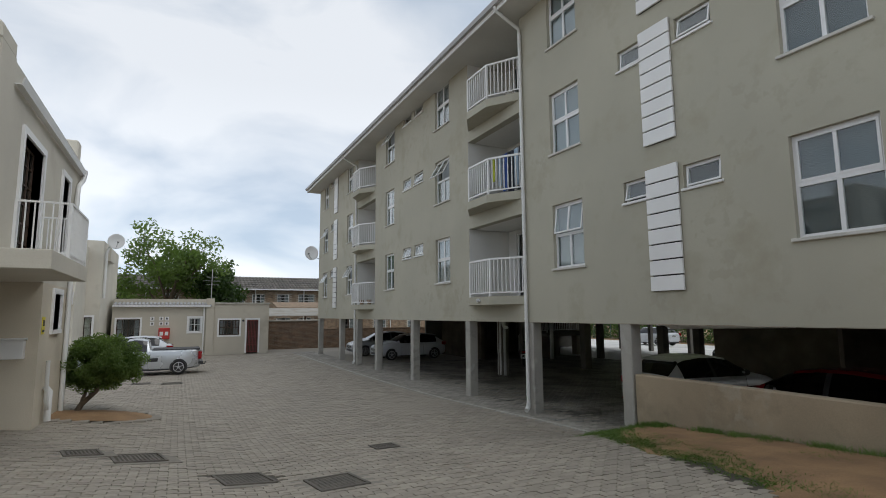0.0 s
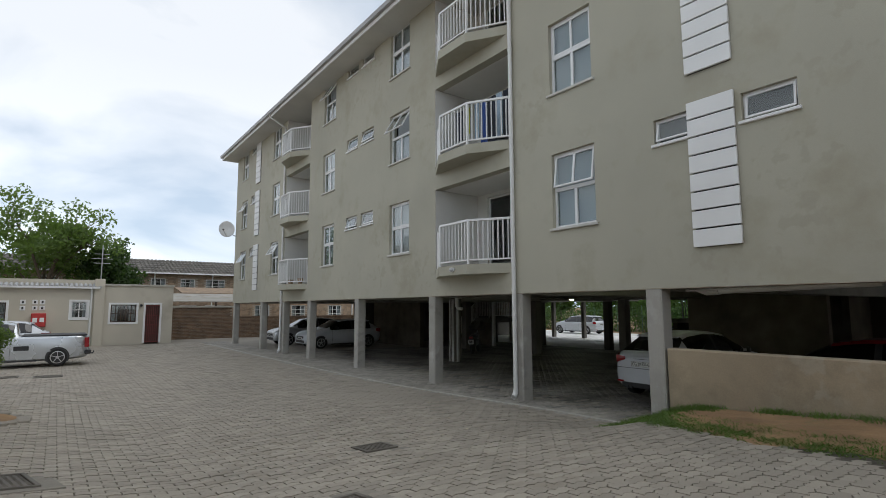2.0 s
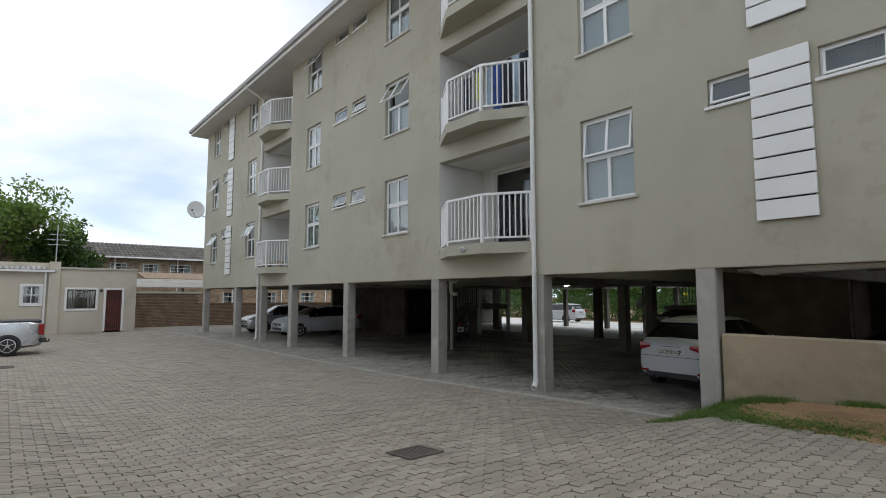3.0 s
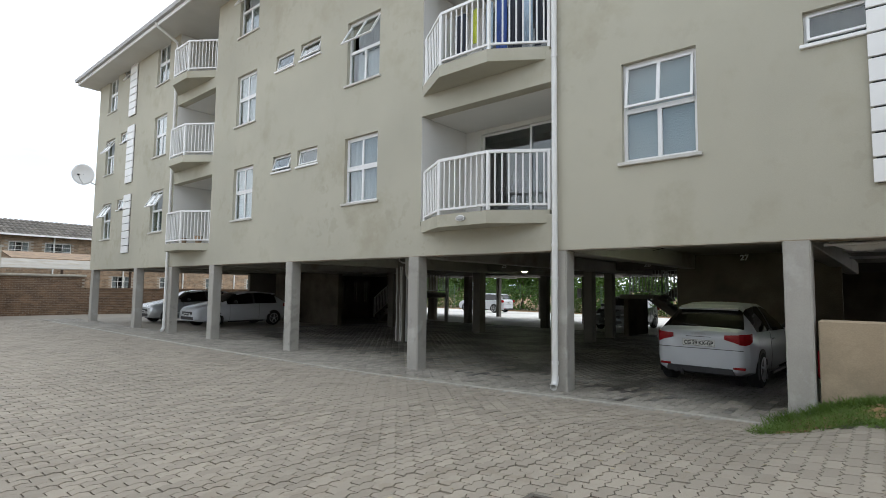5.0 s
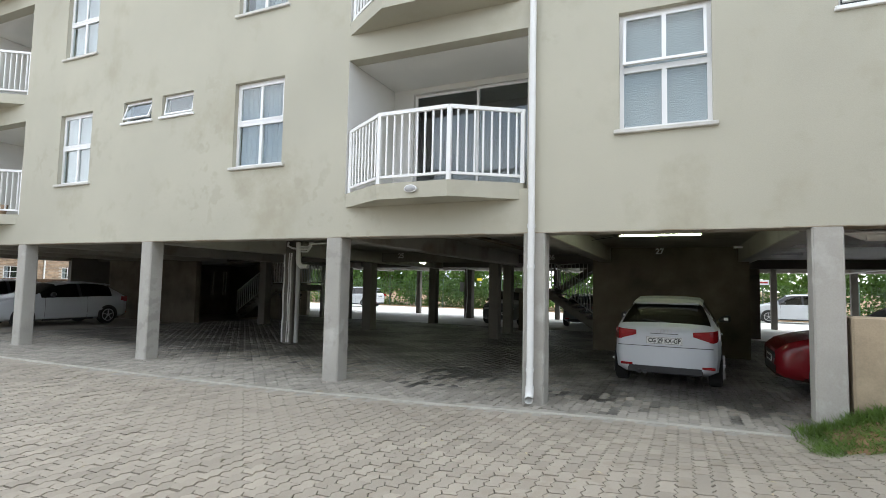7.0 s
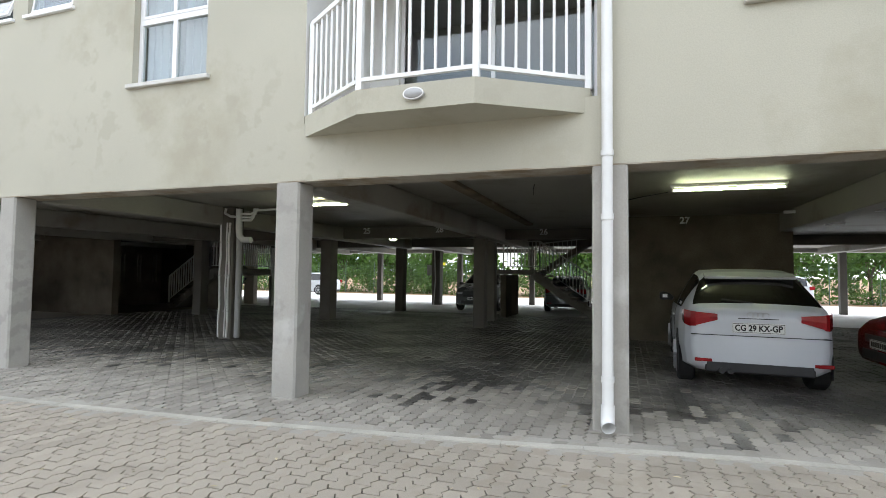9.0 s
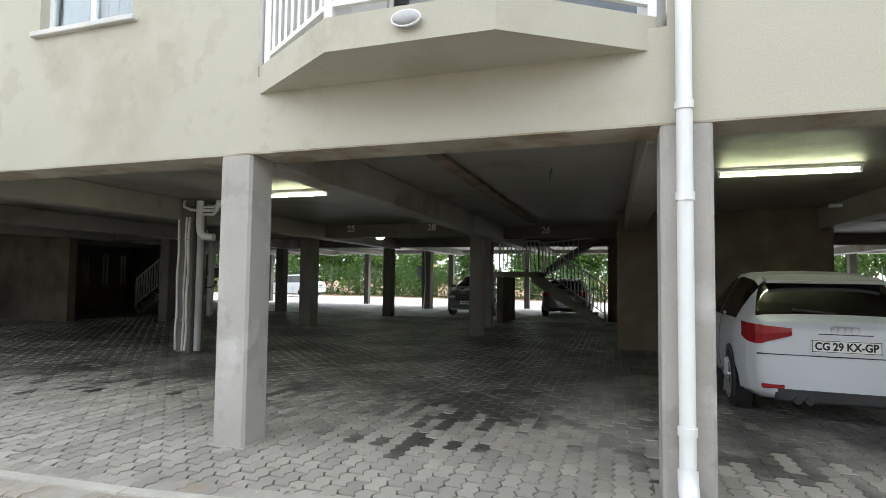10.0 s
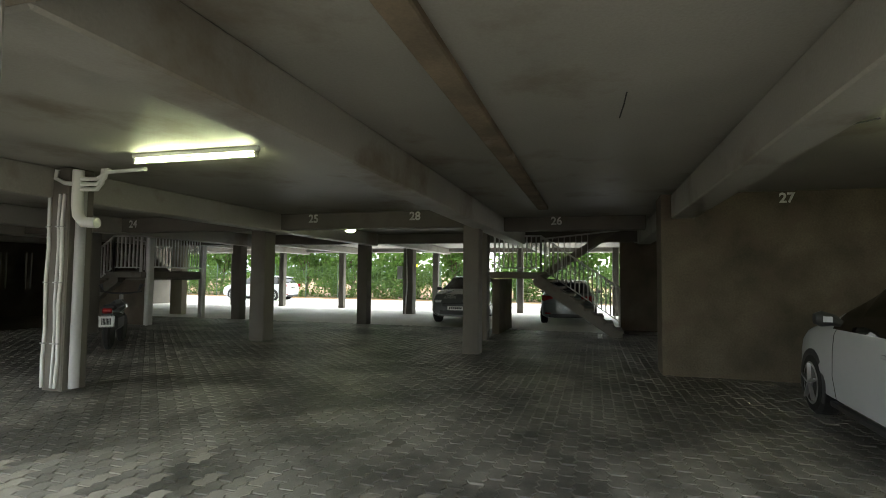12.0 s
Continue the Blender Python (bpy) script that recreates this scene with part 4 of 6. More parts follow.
bal = part("balcony", boxes((LX, LX + 0.74, 8.3, 11.2, 2.94, 3.2), bevel=0.01), M_HOUSE, left, "balcony slab with thin white railing")
rail = [(LX + 0.02, 9.6), (LX + 0.7, 9.6), (LX + 0.7, 11.15), (LX + 0.02, 11.15)]
for (ax, ay), (bx, by) in zip(rail, rail[1:]):
    for z in (3.28, 4.05):
        part("rail", bar(bmesh.new(), (ax, ay, z), (bx, by, z), 0.03), M_WHITE, bal)
    n = round(math.hypot(bx - ax, by - ay) / 0.11)
    for i in range(0 if ay == by == 9.6 else 1, n + 1):
        f = i / n
        x, y = ax + (bx - ax) * f, ay + (by - ay) * f
        w = 0.018 if 0 < i < n else 0.04
        part("baluster", boxes((x - w / 2, x + w / 2, y - w / 2, y + w / 2, 3.2, 4.05)), M_WHITE, bal)
post_box = solid("mailbox", boxes((-2.92, -2.47, 11.8, 11.955, 1.7, 2.03), bevel=0.012), M_WHITE, "white metal mailbox on the plastered wall", "mailbox")
part("lid", boxes((-2.94, -2.45, 11.76, 11.956, 2.03, 2.07), bevel=0.006), M_WHITE, post_box)
sign = solid("warning_sign", boxes((LX - 0.086, LX - 0.078, 12.08, 12.3, 2.12, 2.44)), M_YELLOW, "small yellow warning sign on the house wall", "sign")
part("bar", boxes((LX - 0.077, LX - 0.074, 12.13, 12.25, 2.27, 2.38)), M_INK, sign)
part("bar", boxes((LX - 0.077, LX - 0.074, 12.12, 12.27, 2.16, 2.2)), M_INK, sign)


# Unseen block, added to hold sky light off the near facade and bank.
solid("unseen_shading_wall", boxes((-12, -3.4, -20, 8.2, -0.5, 5.9)), M_HOUSE, "plain plastered block out of view, added to darken the near facade", "wall", kind="structure")


# ---- brick buildings beyond ----
def brick_house(name, x0, x1, y0, eave, ridge, wins, label):
    h = thing(name, pose(0.4, 0, -0.1), label, "house")
    part("wall", holed_wall_y(x0, x1, -0.2, eave, [(a, b, c, d) for a, b, c, d in wins], y0, y0 + 0.25), M_MORTAR, h)
    for r in ((x0, x0 + 0.25, y0 + 0.25, y0 + 8, -0.2, eave), (x1 - 0.25, x1, y0 + 0.25, y0 + 8, -0.2, eave), (x0, x1, y0 + 8, y0 + 8.25, -0.2, eave)):
        part("wall", boxes(r), M_BRICK, h)
    # courses of bricks set on the mortar
    vs, fs = [], []
    L, H = 0.3, 0.1
    j, z = 0, 0.0
    while z < eave - H:
        x = x0 + (L / 2 if j % 2 else 0)
        while x < x1 - L:
            cx_, cz_ = x + L / 2, z + H / 2
            if not any(a - 0.12 < cx_ < b + 0.12 and c - 0.08 < cz_ < d + 0.05 for a, b, c, d in wins):
                k = len(vs)
                vs += [(x, y0 - 0.012, z), (x + L - 0.014, y0 - 0.012, z), (x + L - 0.014, y0 - 0.012, z + H - 0.014), (x, y0 - 0.012, z + H - 0.014),
                       (x, y0, z), (x + L - 0.014, y0, z), (x + L - 0.014, y0, z + H - 0.014), (x, y0, z + H - 0.014)]
                fs += [(k, k + 1, k + 2, k + 3), (k, k + 4, k + 5, k + 1), (k + 3, k + 2, k + 6, k + 7), (k, k + 3, k + 7, k + 4), (k + 1, k + 5, k + 6, k + 2)]
            x += L
        z, j = z + H, j + 1
    me = bpy.data.meshes.new("bricks")
    me.from_pydata(vs, [], fs)
    me.materials.append(M_BRICK)
    ob = tagged(new("bricks", me), kind="stuff")
    ob.parent = h
    bm = bmesh.new()
    n = round((x1 - x0 + 0.8) / 0.3)
    for i in range(n):
        a = x0 - 0.4 + 0.3 * i
        for r in range(6):
            f0, f1 = r / 6, (r + 1) / 6
            ya, yb = y0 - 0.45 + 4.6 * f0, y0 - 0.45 + 4.6 * f1
            za, zb = eave + (ridge - eave) * f0 + 0.05, eave + (ridge - eave) * f1
            prism(bm, [(a, 0.0), (a + 0.08, 0.07), (a + 0.22, 0.07), (a + 0.3, 0.0)], (0, 1), "y")
            bm.verts.ensure_lookup_table()
            for v in bm.verts[-8:]:
                v.co = (v.co.x, ya if v.co.y < 0.5 else yb, v.co.z + (za if v.co.y < 0.5 else zb))
    part("roof", bm, M_ROOFTILE, h, "weathered grey-brown ribbed tile roof")
    part("roof_back", prism(bmesh.new(), [(y0 - 0.4, eave), (y0 + 4.15, ridge - 0.01), (y0 + 8.6, eave)], (x0 - 0.4, x1 + 0.4), "x"), M_ROOF, h)
    part("gutter", boxes((x0 - 0.4, x1 + 0.4, y0 - 0.55, y0 - 0.44, eave - 0.02, eave + 0.09)), M_WHITE, h)
    for x in np.arange(x0 + 2.4, x1, 4.3):
        part("downpipe", tube(bmesh.new(), [(x, y0 - 0.08, 0), (x, y0 - 0.08, eave)], 0.05, 8), M_PVC, h, "", True)
    for a, b, c, d in wins:
        plain_window(h, a, b, c, d, y0 - 0.0, 3, 3, 0, M_WHITE, True)
    return h


M_ROOFTILE = mat("weathered_tile", (0.16, 0.145, 0.125), 0.9, scale=1.5, fine=30, spread=0.2, bump=0.3, island=0.2)
wins = []
for x in (-9.0, -5.4, -1.6, 3.2, 5.35, 7.5, 9.4, 13.5, 16.8, 20.4, 24.0, 27.6, 31.5):
    wins += [(x, x + (1.5 if x in (3.2, 9.4) else 1.05), 3.6, 4.42)]
    wins += [(x, x + 1.25, 1.15, 2.3)]
brick_house("brick_terrace", -14, 36, 50, 4.8, 6.2, wins, "two-storey brown brick terrace with ribbed tile roof")

garden_wall = thing("garden_wall", pose(0, 0, 0), "brown brick boundary wall with a pale coping", "wall", kind="structure")
part("core", boxes((5.0, 9.44, 40.0, 40.2, -0.2, 2.0)), M_MORTAR, garden_wall)
part("core", boxes((9.44, 34, 40.0, 40.2, -0.2, 1.34)), M_MORTAR, garden_wall)
vs, fs = [], []
for j in range(23):
    z = -0.1 + 0.09 * j
    for i in range(124):
        x = 5.0 + 0.234 * i + (0.117 if j % 2 else 0)
        if x > 9.3 and z > 1.3:
            continue
        k = len(vs)
        vs += [(x, 39.988, z), (x + 0.222, 39.988, z), (x + 0.222, 39.988, z + 0.078), (x, 39.988, z + 0.078), (x, 40, z), (x + 0.222, 40, z), (x + 0.222, 40, z + 0.078), (x, 40, z + 0.078)]
        fs += [(k, k + 1, k + 2, k + 3), (k, k + 4, k + 5, k + 1), (k + 3, k + 2, k + 6, k + 7), (k, k + 3, k + 7, k + 4), (k + 1, k + 5, k + 6, k + 2)]
me = bpy.data.meshes.new("bricks")
me.from_pydata(vs, [], fs)
me.materials.append(M_BRICKWALL)
ob = tagged(new("bricks", me), kind="stuff")
ob.parent = garden_wall
part("coping", boxes((5.0, 9.5, 39.9, 40.3, 2.0, 2.1), bevel=0.01), M_KERB, garden_wall)
part("coping", boxes((9.5, 34, 39.95, 40.25, 1.34, 1.4), bevel=0.01), M_BRICKWALL, garden_wall)
carport = thing("lean_to_roof", pose(0, 0, 0), "low pale lean-to roof behind the brick wall", "roof")
part("sheet", prism(bmesh.new(), [(40.35, 2.35), (44, 2.95), (44, 3.0), (40.35, 2.4)], (5.2, 12.0), "x"), M_CONC, carport)
part("sheet", prism(bmesh.new(), [(44.0, 3.0), (47, 3.5), (47, 3.55), (44.0, 3.05)], (7.0, 14.0), "x"), M_BRICK, carport, "red-brown roof sheet")
for x in (5.4, 8.5, 11.8):
    part("post", boxes((x - 0.05, x + 0.05, 40.4, 40.5, -0.2, 2.36)), M_WOOD, carport)
ant = thing("aerial_mast", pose(1.75, 36.9, 3.0), "thin galvanised television aerial mast on the house", "aerial")
part("pole", tube(bmesh.new(), [(0, 0, 0), (0, 0, 2.4)], 0.03, 6), M_GALV, ant)
for z, l in ((1.9, 0.35), (1.65, 0.5), (1.4, 0.4)):
    part("element", tube(bmesh.new(), [(-l, 0, z), (l, 0, z)], 0.012, 5), M_GALV, ant)


# ---- trees, bush, grass ----
def leaf_mesh(name, centres, radius, size, count, material, seed, parent, squash=0.8):
    """Many small leaves strewn through clumps."""
    rng = np.random.default_rng(seed)
    c = np.asarray(centres)[rng.integers(0, len(centres), count)]
    d = rng.normal(size=(count, 3))
    d /= np.linalg.norm(d, axis=1)[:, None]
    pos = c + d * (radius * rng.random(count)[:, None] ** 0.45) * np.array([1, 1, squash])
    a = rng.normal(size=(count, 3))
    a /= np.linalg.norm(a, axis=1)[:, None]
    b = np.cross(a, rng.normal(size=(count, 3)))
    b /= np.linalg.norm(b, axis=1)[:, None]
    s = size * (0.6 + 0.8 * rng.random(count))[:, None]
    q = np.stack([pos - a * s, pos + b * s * 0.45, pos + a * s, pos - b * s * 0.45], 1).reshape(-1, 3)
    me = bpy.data.meshes.new(name)
    me.from_pydata(q.tolist(), [], np.arange(count * 4).reshape(-1, 4).tolist())
    me.materials.append(material)
    ob = new(name, me)
    ob.parent = parent
    return ob


def tree(name, x, y, z, height, spread, material, seed, label, leaves=9000, size=0.12, trunk=0.16, clump=0.7, low=0.3, lean=0.0):
    rng = np.random.default_rng(seed)
    t = thing(name, pose(x, y, z), label, "tree")
    top = height * (low + 0.12)
    tops = [(0, 0, -0.2), (lean * 0.3, 0.03, top * 0.4), (lean * 0.7, -0.04, top * 0.75), (lean, 0.02, top)]
    part("trunk", tube(bmesh.new(), tops, [trunk, trunk * 0.85, trunk * 0.75, trunk * 0.6], 9), M_BARK, t, "", True)
    centres = []
    bm = bmesh.new()
    for i in range(9):
        a = i * 2.4 + rng.random()
        reach = spread * (0.35 + 0.6 * rng.random())
        up = height * (low + 0.1 + (0.85 - low) * rng.random())
        end = Vector((lean + math.cos(a) * reach, math.sin(a) * reach, up))
        st = Vector(tops[3]) * (0.7 + 0.3 * rng.random())
        mid = st.lerp(end, 0.5) + Vector((0, 0, 0.12 * height * rng.random()))
        tube(bm, [st, mid, end], [trunk * 0.42, trunk * 0.25, trunk * 0.08], 6)
        for j in range(4):
            tip = end + Vector(rng.normal(size=3)) * clump * 0.8
            tube(bm, [mid.lerp(end, 0.5), end.lerp(tip, 0.4), tip], [trunk * 0.14, trunk * 0.09, trunk * 0.03], 4)
            centres.append(tuple(tip))
        centres += [tuple(end), tuple(mid)]
    for i in range(14):
        a, r = rng.random() * 6.28, spread * rng.random() ** 0.5 * 0.8
        centres.append((lean + math.cos(a) * r, math.sin(a) * r, height * (low + 0.12 + (0.8 - low) * rng.random())))
    part("branchwork", bm, M_BARK, t, "", True)
    leaf_mesh("crown", centres, clump, size, leaves, material, seed, t)
    return t


tree("tree", -0.9, 45.5, 0, 8.2, 3.7, M_LEAF, 3, "broad green garden tree behind the cream house", 9500, 0.14, 0.25, 0.95, 0.3)
tree("tree", 2.6, 46.5, 0, 6.2, 1.7, M_LEAF_D, 8, "slender dark green tree beside the terrace", 5000, 0.16, 0.12, 0.7, 0.35)

bush_z = float(gz(-1.55, 13.9))
bush = thing("clipped_bush", pose(-1.78, 14.5, bush_z), "rounded dark green clipped bush on a leaning stem", "bush")
part("stem", tube(bmesh.new(), [(-0.25, -0.2, -0.1), (-0.1, -0.1, 0.2), (0.15, 0, 0.45), (0.25, 0, 0.8)], [0.07, 0.06, 0.05, 0.04], 8), M_BARK, bush, "", True)
part("stem", tube(bmesh.new(), [(-0.1, -0.12, 0.2), (-0.05, 0.1, 0.5), (-0.2, 0.1, 0.9)], [0.05, 0.035, 0.025], 7), M_BARK, bush, "", True)
rng = np.random.default_rng(5)
cl = []
while len(cl) < 90:
    v = rng.uniform(-1, 1, 3)
    if np.linalg.norm(v) < 1:
        cl.append((0.25 + v[0] * 0.78, v[1] * 0.72, 1.06 + v[2] * 0.56))
leaf_mesh("foliage", cl, 0.22, 0.028, 42000, M_LEAF, 6, bush)
bm = bmesh.new()
for i in range(26):
    a = 2 * math.pi * i / 26
    x, y = -1.55 + 1.15 * math.cos(a), 13.75 + 0.85 * math.sin(a)
    z = float(gz(x, y))
    w = 0.13 + 0.03 * math.sin(i * 3.1)
    box(bm, x - w, x + w, y - 0.1, y + 0.1, z - 0.05, z + 0.025 + 0.01 * math.sin(i * 5), bevel=0.01)
solid("planter_edge", bm, M_GROUND, "low rough ring of grey-brown stones round the bush", "planter edge", smooth=False)
bm = bmesh.new()
n = 30
rim = [bm.verts.new((-1.55 + 1.1 * math.cos(6.2832 * i / n), 13.75 + 0.8 * math.sin(6.2832 * i / n), float(gz(-1.55 + 1.1 * math.cos(6.2832 * i / n), 13.75 + 0.8 * math.sin(6.2832 * i / n))) + 0.03)) for i in range(n)]
top = bm.verts.new((-1.55, 13.75, float(gz(-1.55, 13.75)) + 0.07))
for i in range(n):
    bm.faces.new((rim[i], rim[(i + 1) % n], top))
solid("planter_soil", bm, M_EARTH, "brown soil under the bush", "soil", smooth=True)

# hedge and trees beyond the back fence
rng = np.random.default_rng(11)
for i, y in enumerate(np.arange(-8, 52, 4.2)):
    tree("tree", 43.3 + 2.2 * rng.random(), float(y + rng.random()), -0.3, 5.5 + 2.5 * rng.random(), 2.6, M_LEAF_B, 20 + i, "bright green tree behind the wire fence", 3600, 0.19, 0.13, 1.0, 0.12, 0.3)
hedge = thing("hedge", pose(0, 0, 0), "dense mixed green hedge behind the wire fence", "hedge", kind="stuff")
cl = [(41.7 + 1.2 * rng.random() + 0.0, -10 + 60 * rng.random(), -0.2 + 2.0 * rng.random() ** 1.2) for _ in range(420)]
leaf_mesh("foliage", cl, 0.75, 0.11, 26000, M_LEAF_B, 9, hedge)
cl = [(48.3 + 2.5 * rng.random(), -14 + 70 * rng.random(), 6.5 * rng.random()) for _ in range(320)]
leaf_mesh("foliage", cl, 1.5, 0.34, 6000, M_LEAF_B, 10, hedge)
fence = thing("wire_fence", pose(0, 0, 0), "green welded wire fence on thin posts", "fence")
for y in np.arange(-8, 50, 2.5):
    part("post", tube(bmesh.new(), [(40.4, y, -0.4), (40.4, y, 2.1)], 0.03, 6), M_FENCE, fence)
bm = bmesh.new()
for z in np.arange(-0.2, 1.95, 0.13):
    box(bm, 40.4, 40.406, -8, 49.5, z, z + 0.006)
for y in np.arange(-8, 49.5, 0.3):
    box(bm, 40.394, 40.399, y, y + 0.005, -0.25, 1.9)
part("wire_mesh", bm, M_FENCE, fence)


# grass and bare earth of the bank
def bank(x, y):
    return gz(x, y) + 0.02


bm = bmesh.new()
rows_ = []
for i in range(13):
    f = i / 12
    r = []
    for j in range(30):
        y = 7.95 - 12 * j / 29
        edge = 6.75 - 0.33 * (7.9 - y) + 0.25 * math.sin(j * 0.9) - 0.12 * math.sin(j * 2.3)
        x = edge + (7.88 - edge) * f
        r.append(bm.verts.new((x, y, float(gz(x, y)) + 0.035 * math.sin(math.pi * min(1, f * 1.6) / 2) + 0.012 * math.sin(i * 2.1 + j * 1.3) - (0.03 if i == 0 else 0))))
    rows_.append(r)
for a, b in zip(rows_, rows_[1:]):
    for k in range(29):
        bm.faces.new((a[k], a[k + 1], b[k + 1], b[k]))
solid("earth_bank", bm, M_EARTH, "bare sandy earth along the parapet", "earth", kind="structure", smooth=True)
rng = np.random.default_rng(17)
tufts = []
while len(tufts) < 560:
    y = 8.05 - 9 * rng.random() ** 1.15
    edge = 6.7 - 0.33 * (7.9 - y)
    x = edge + (7.9 - edge) * rng.random()
    k = noise.noise((x * 0.9, y * 0.55, 3.3)) + 0.3 * noise.noise((x * 3, y * 3, 1)) + (0.45 if y > 6.7 else 0) + (0.2 if x < edge + 0.8 else 0)
    if k > (0.26 if y > 6.4 else 0.3):
        tufts.append((x, y))
while len(tufts) < 680:
    x, y = 7.2 + 0.7 * rng.random(), 6.9 + 1.1 * rng.random()
    if (x - 7.9) ** 2 / 0.5 + (y - 7.35) ** 2 / 0.4 < 0.95:
        tufts.append((x, y))
for y, reach, count in ((7.5, 0.3, 40), (6.95, 0.22, 30), (6.0, 0.14, 22), (5.45, 0.1, 14), (5.0, 0.12, 12), (4.2, 0.2, 14)):
    tufts += [(7.76 + 0.06 * rng.normal(), y + reach * rng.normal() * 0.6) for _ in range(count)]
tufts = [(min(x, 7.85), y) for x, y in tufts]
V, Fc = [], []
for x, y in tufts:
    z = float(gz(x, y))
    n = 26
    for _ in range(n):
        a, r = rng.random() * 6.28, 0.19 * rng.random() ** 0.5
        bx, by = x + r * math.cos(a), y + r * math.sin(a)
        h = (0.02 + 0.032 * rng.random()) * (2.2 if x > 7.62 else 1)
        t, w = rng.random() * 6.28, 0.005 + 0.004 * rng.random()
        lx, ly = 0.06 * rng.normal(), 0.06 * rng.normal()
        k = len(V)
        V += [(bx - w * math.cos(t), by - w * math.sin(t), z), (bx + w * math.cos(t), by + w * math.sin(t), z), (bx + lx, by + ly, z + h)]
        Fc.append((k, k + 1, k + 2))
me = bpy.data.meshes.new("grass")
me.from_pydata(V, [], Fc)
me.materials.append(M_GRASS)
tagged(new("grass", me), "patchy short green grass on the earth bank", "grass", kind="stuff")

# leaves and scraps blown over the paving
rng = np.random.default_rng(31)
V, Fc = [], []
for _ in range(170):
    y = 6.5 + 10 * rng.random()
    x = 2.0 + 5.4 * rng.random() ** 0.7
    z = float(gz(x, y)) + 0.006
    a, s_ = rng.random() * 6.28, 0.012 + 0.02 * rng.random()
    ca, sa = math.cos(a) * s_, math.sin(a) * s_
    k = len(V)
    V += [(x - ca, y - sa, z), (x + 0.4 * sa, y - 0.4 * ca, z + 0.006), (x + ca, y + sa, z + 0.002), (x - 0.4 * sa, y + 0.4 * ca, z + 0.004)]
    Fc.append((k, k + 1, k + 2, k + 3))
me = bpy.data.meshes.new("litter")
me.from_pydata(V, [], Fc)
me.materials.append(mat("dry_leaf", (0.42, 0.36, 0.24), 0.9, scale=3, spread=0.2, bump=0, island=0.6))
tagged(new("litter", me), "dry leaves and scraps scattered over the paving", "litter", kind="stuff")

# ---- vehicles ----
def car_skin(L, W, H, kind):
    """Rings of the whole car's skin, from tail to nose, and where along it the glass lies."""
    w, f = W / 2, L / 2
    if kind == "suv":
        top = [(0, 0.60), (0.012, 0.66), (0.035, 0.70), (0.09, 0.93), (0.16, 0.985), (0.32, 1.0), (0.5, 0.985), (0.6, 0.95), (0.755, 0.70), (0.8, 0.665), (0.9, 0.61), (0.965, 0.53), (1, 0.38)]
        glass = (0.035, 0.095, 0.08, 0.70, 0.60, 0.75)
    elif kind == "pickup":
        top = [(0, 0.665), (0.01, 0.675), (0.3, 0.675), (0.415, 0.68), (0.425, 0.69), (0.445, 0.955), (0.5, 0.99), (0.56, 1.0), (0.615, 0.96), (0.745, 0.70), (0.8, 0.665), (0.9, 0.60), (0.965, 0.52), (1, 0.38)]
        glass = (0.425, 0.445, 0.455, 0.70, 0.62, 0.74)
    else:
        top = [(0, 0.60), (0.012, 0.665), (0.05, 0.705), (0.165, 0.935), (0.21, 0.972), (0.34, 1.0), (0.47, 0.99), (0.575, 0.945), (0.745, 0.70), (0.8, 0.66), (0.9, 0.605), (0.965, 0.55), (1, 0.47)]
        glass = (0.052, 0.165, 0.155, 0.70, 0.58, 0.74)
    tt = np.unique(np.concatenate([np.linspace(0, 1, 47), [q for q, _ in top], [glass[0], glass[1], glass[2], glass[3], glass[4], glass[5], 0.40, 0.425]]))
    wid = np.interp(tt, [0, 0.012, 0.05, 0.14, 0.3, 0.7, 0.85, 0.95, 0.985, 1], [0.74, 0.83, 0.915, 0.98, 1.0, 1.0, 0.985, 0.92, 0.87, 0.79]) * w
    bot = np.interp(tt, [0, 0.03, 0.15, 0.8, 0.95, 1], [0.30, 0.24, 0.19, 0.19, 0.22, 0.27])
    zt = np.interp(tt, [q for q, _ in top], [z for _, z in top]) * H
    belt = np.interp(tt, [0, 0.02, 0.06, 0.3, 0.7, 0.8, 0.9, 0.965, 1], [0.56, 0.63, 0.665, 0.655, 0.635, 0.625, 0.575, 0.51, 0.44]) * H
    if kind == "pickup":
        belt = np.minimum(belt, zt - 0.02)
    rings = []
    for t, wd, b, z, bl in zip(tt, wid, bot, zt, belt):
        g = float(np.clip((z - bl - 0.03) / (0.25 * H), 0, 1))
        wr = wd * (0.9 - 0.225 * g)
        zr = z - 0.012 - 0.045 * g
        half = [(0, b), (wd * 0.8, b), (wd * 0.965, b + 0.07), (wd, b + 0.4 * (bl - b)), (wd * 0.992, b + 0.72 * (bl - b)), (wd * 0.972, b + 0.93 * (bl - b)), (wd * 0.945, bl)]
        for q in (0.35, 0.72, 1.0):
            half.append((wd * 0.945 + (wr - wd * 0.945) * q + 0.018 * g * math.sin(math.pi * q), bl + (zr - bl) * q))
        half += [(wr * 0.9, z - 0.004 * g - 0.004), (wr * 0.5, z + 0.008), (0, z + 0.014)]
        rings.append([(t * L - f, y, zz) for y, zz in half])
    return tt, rings, glass


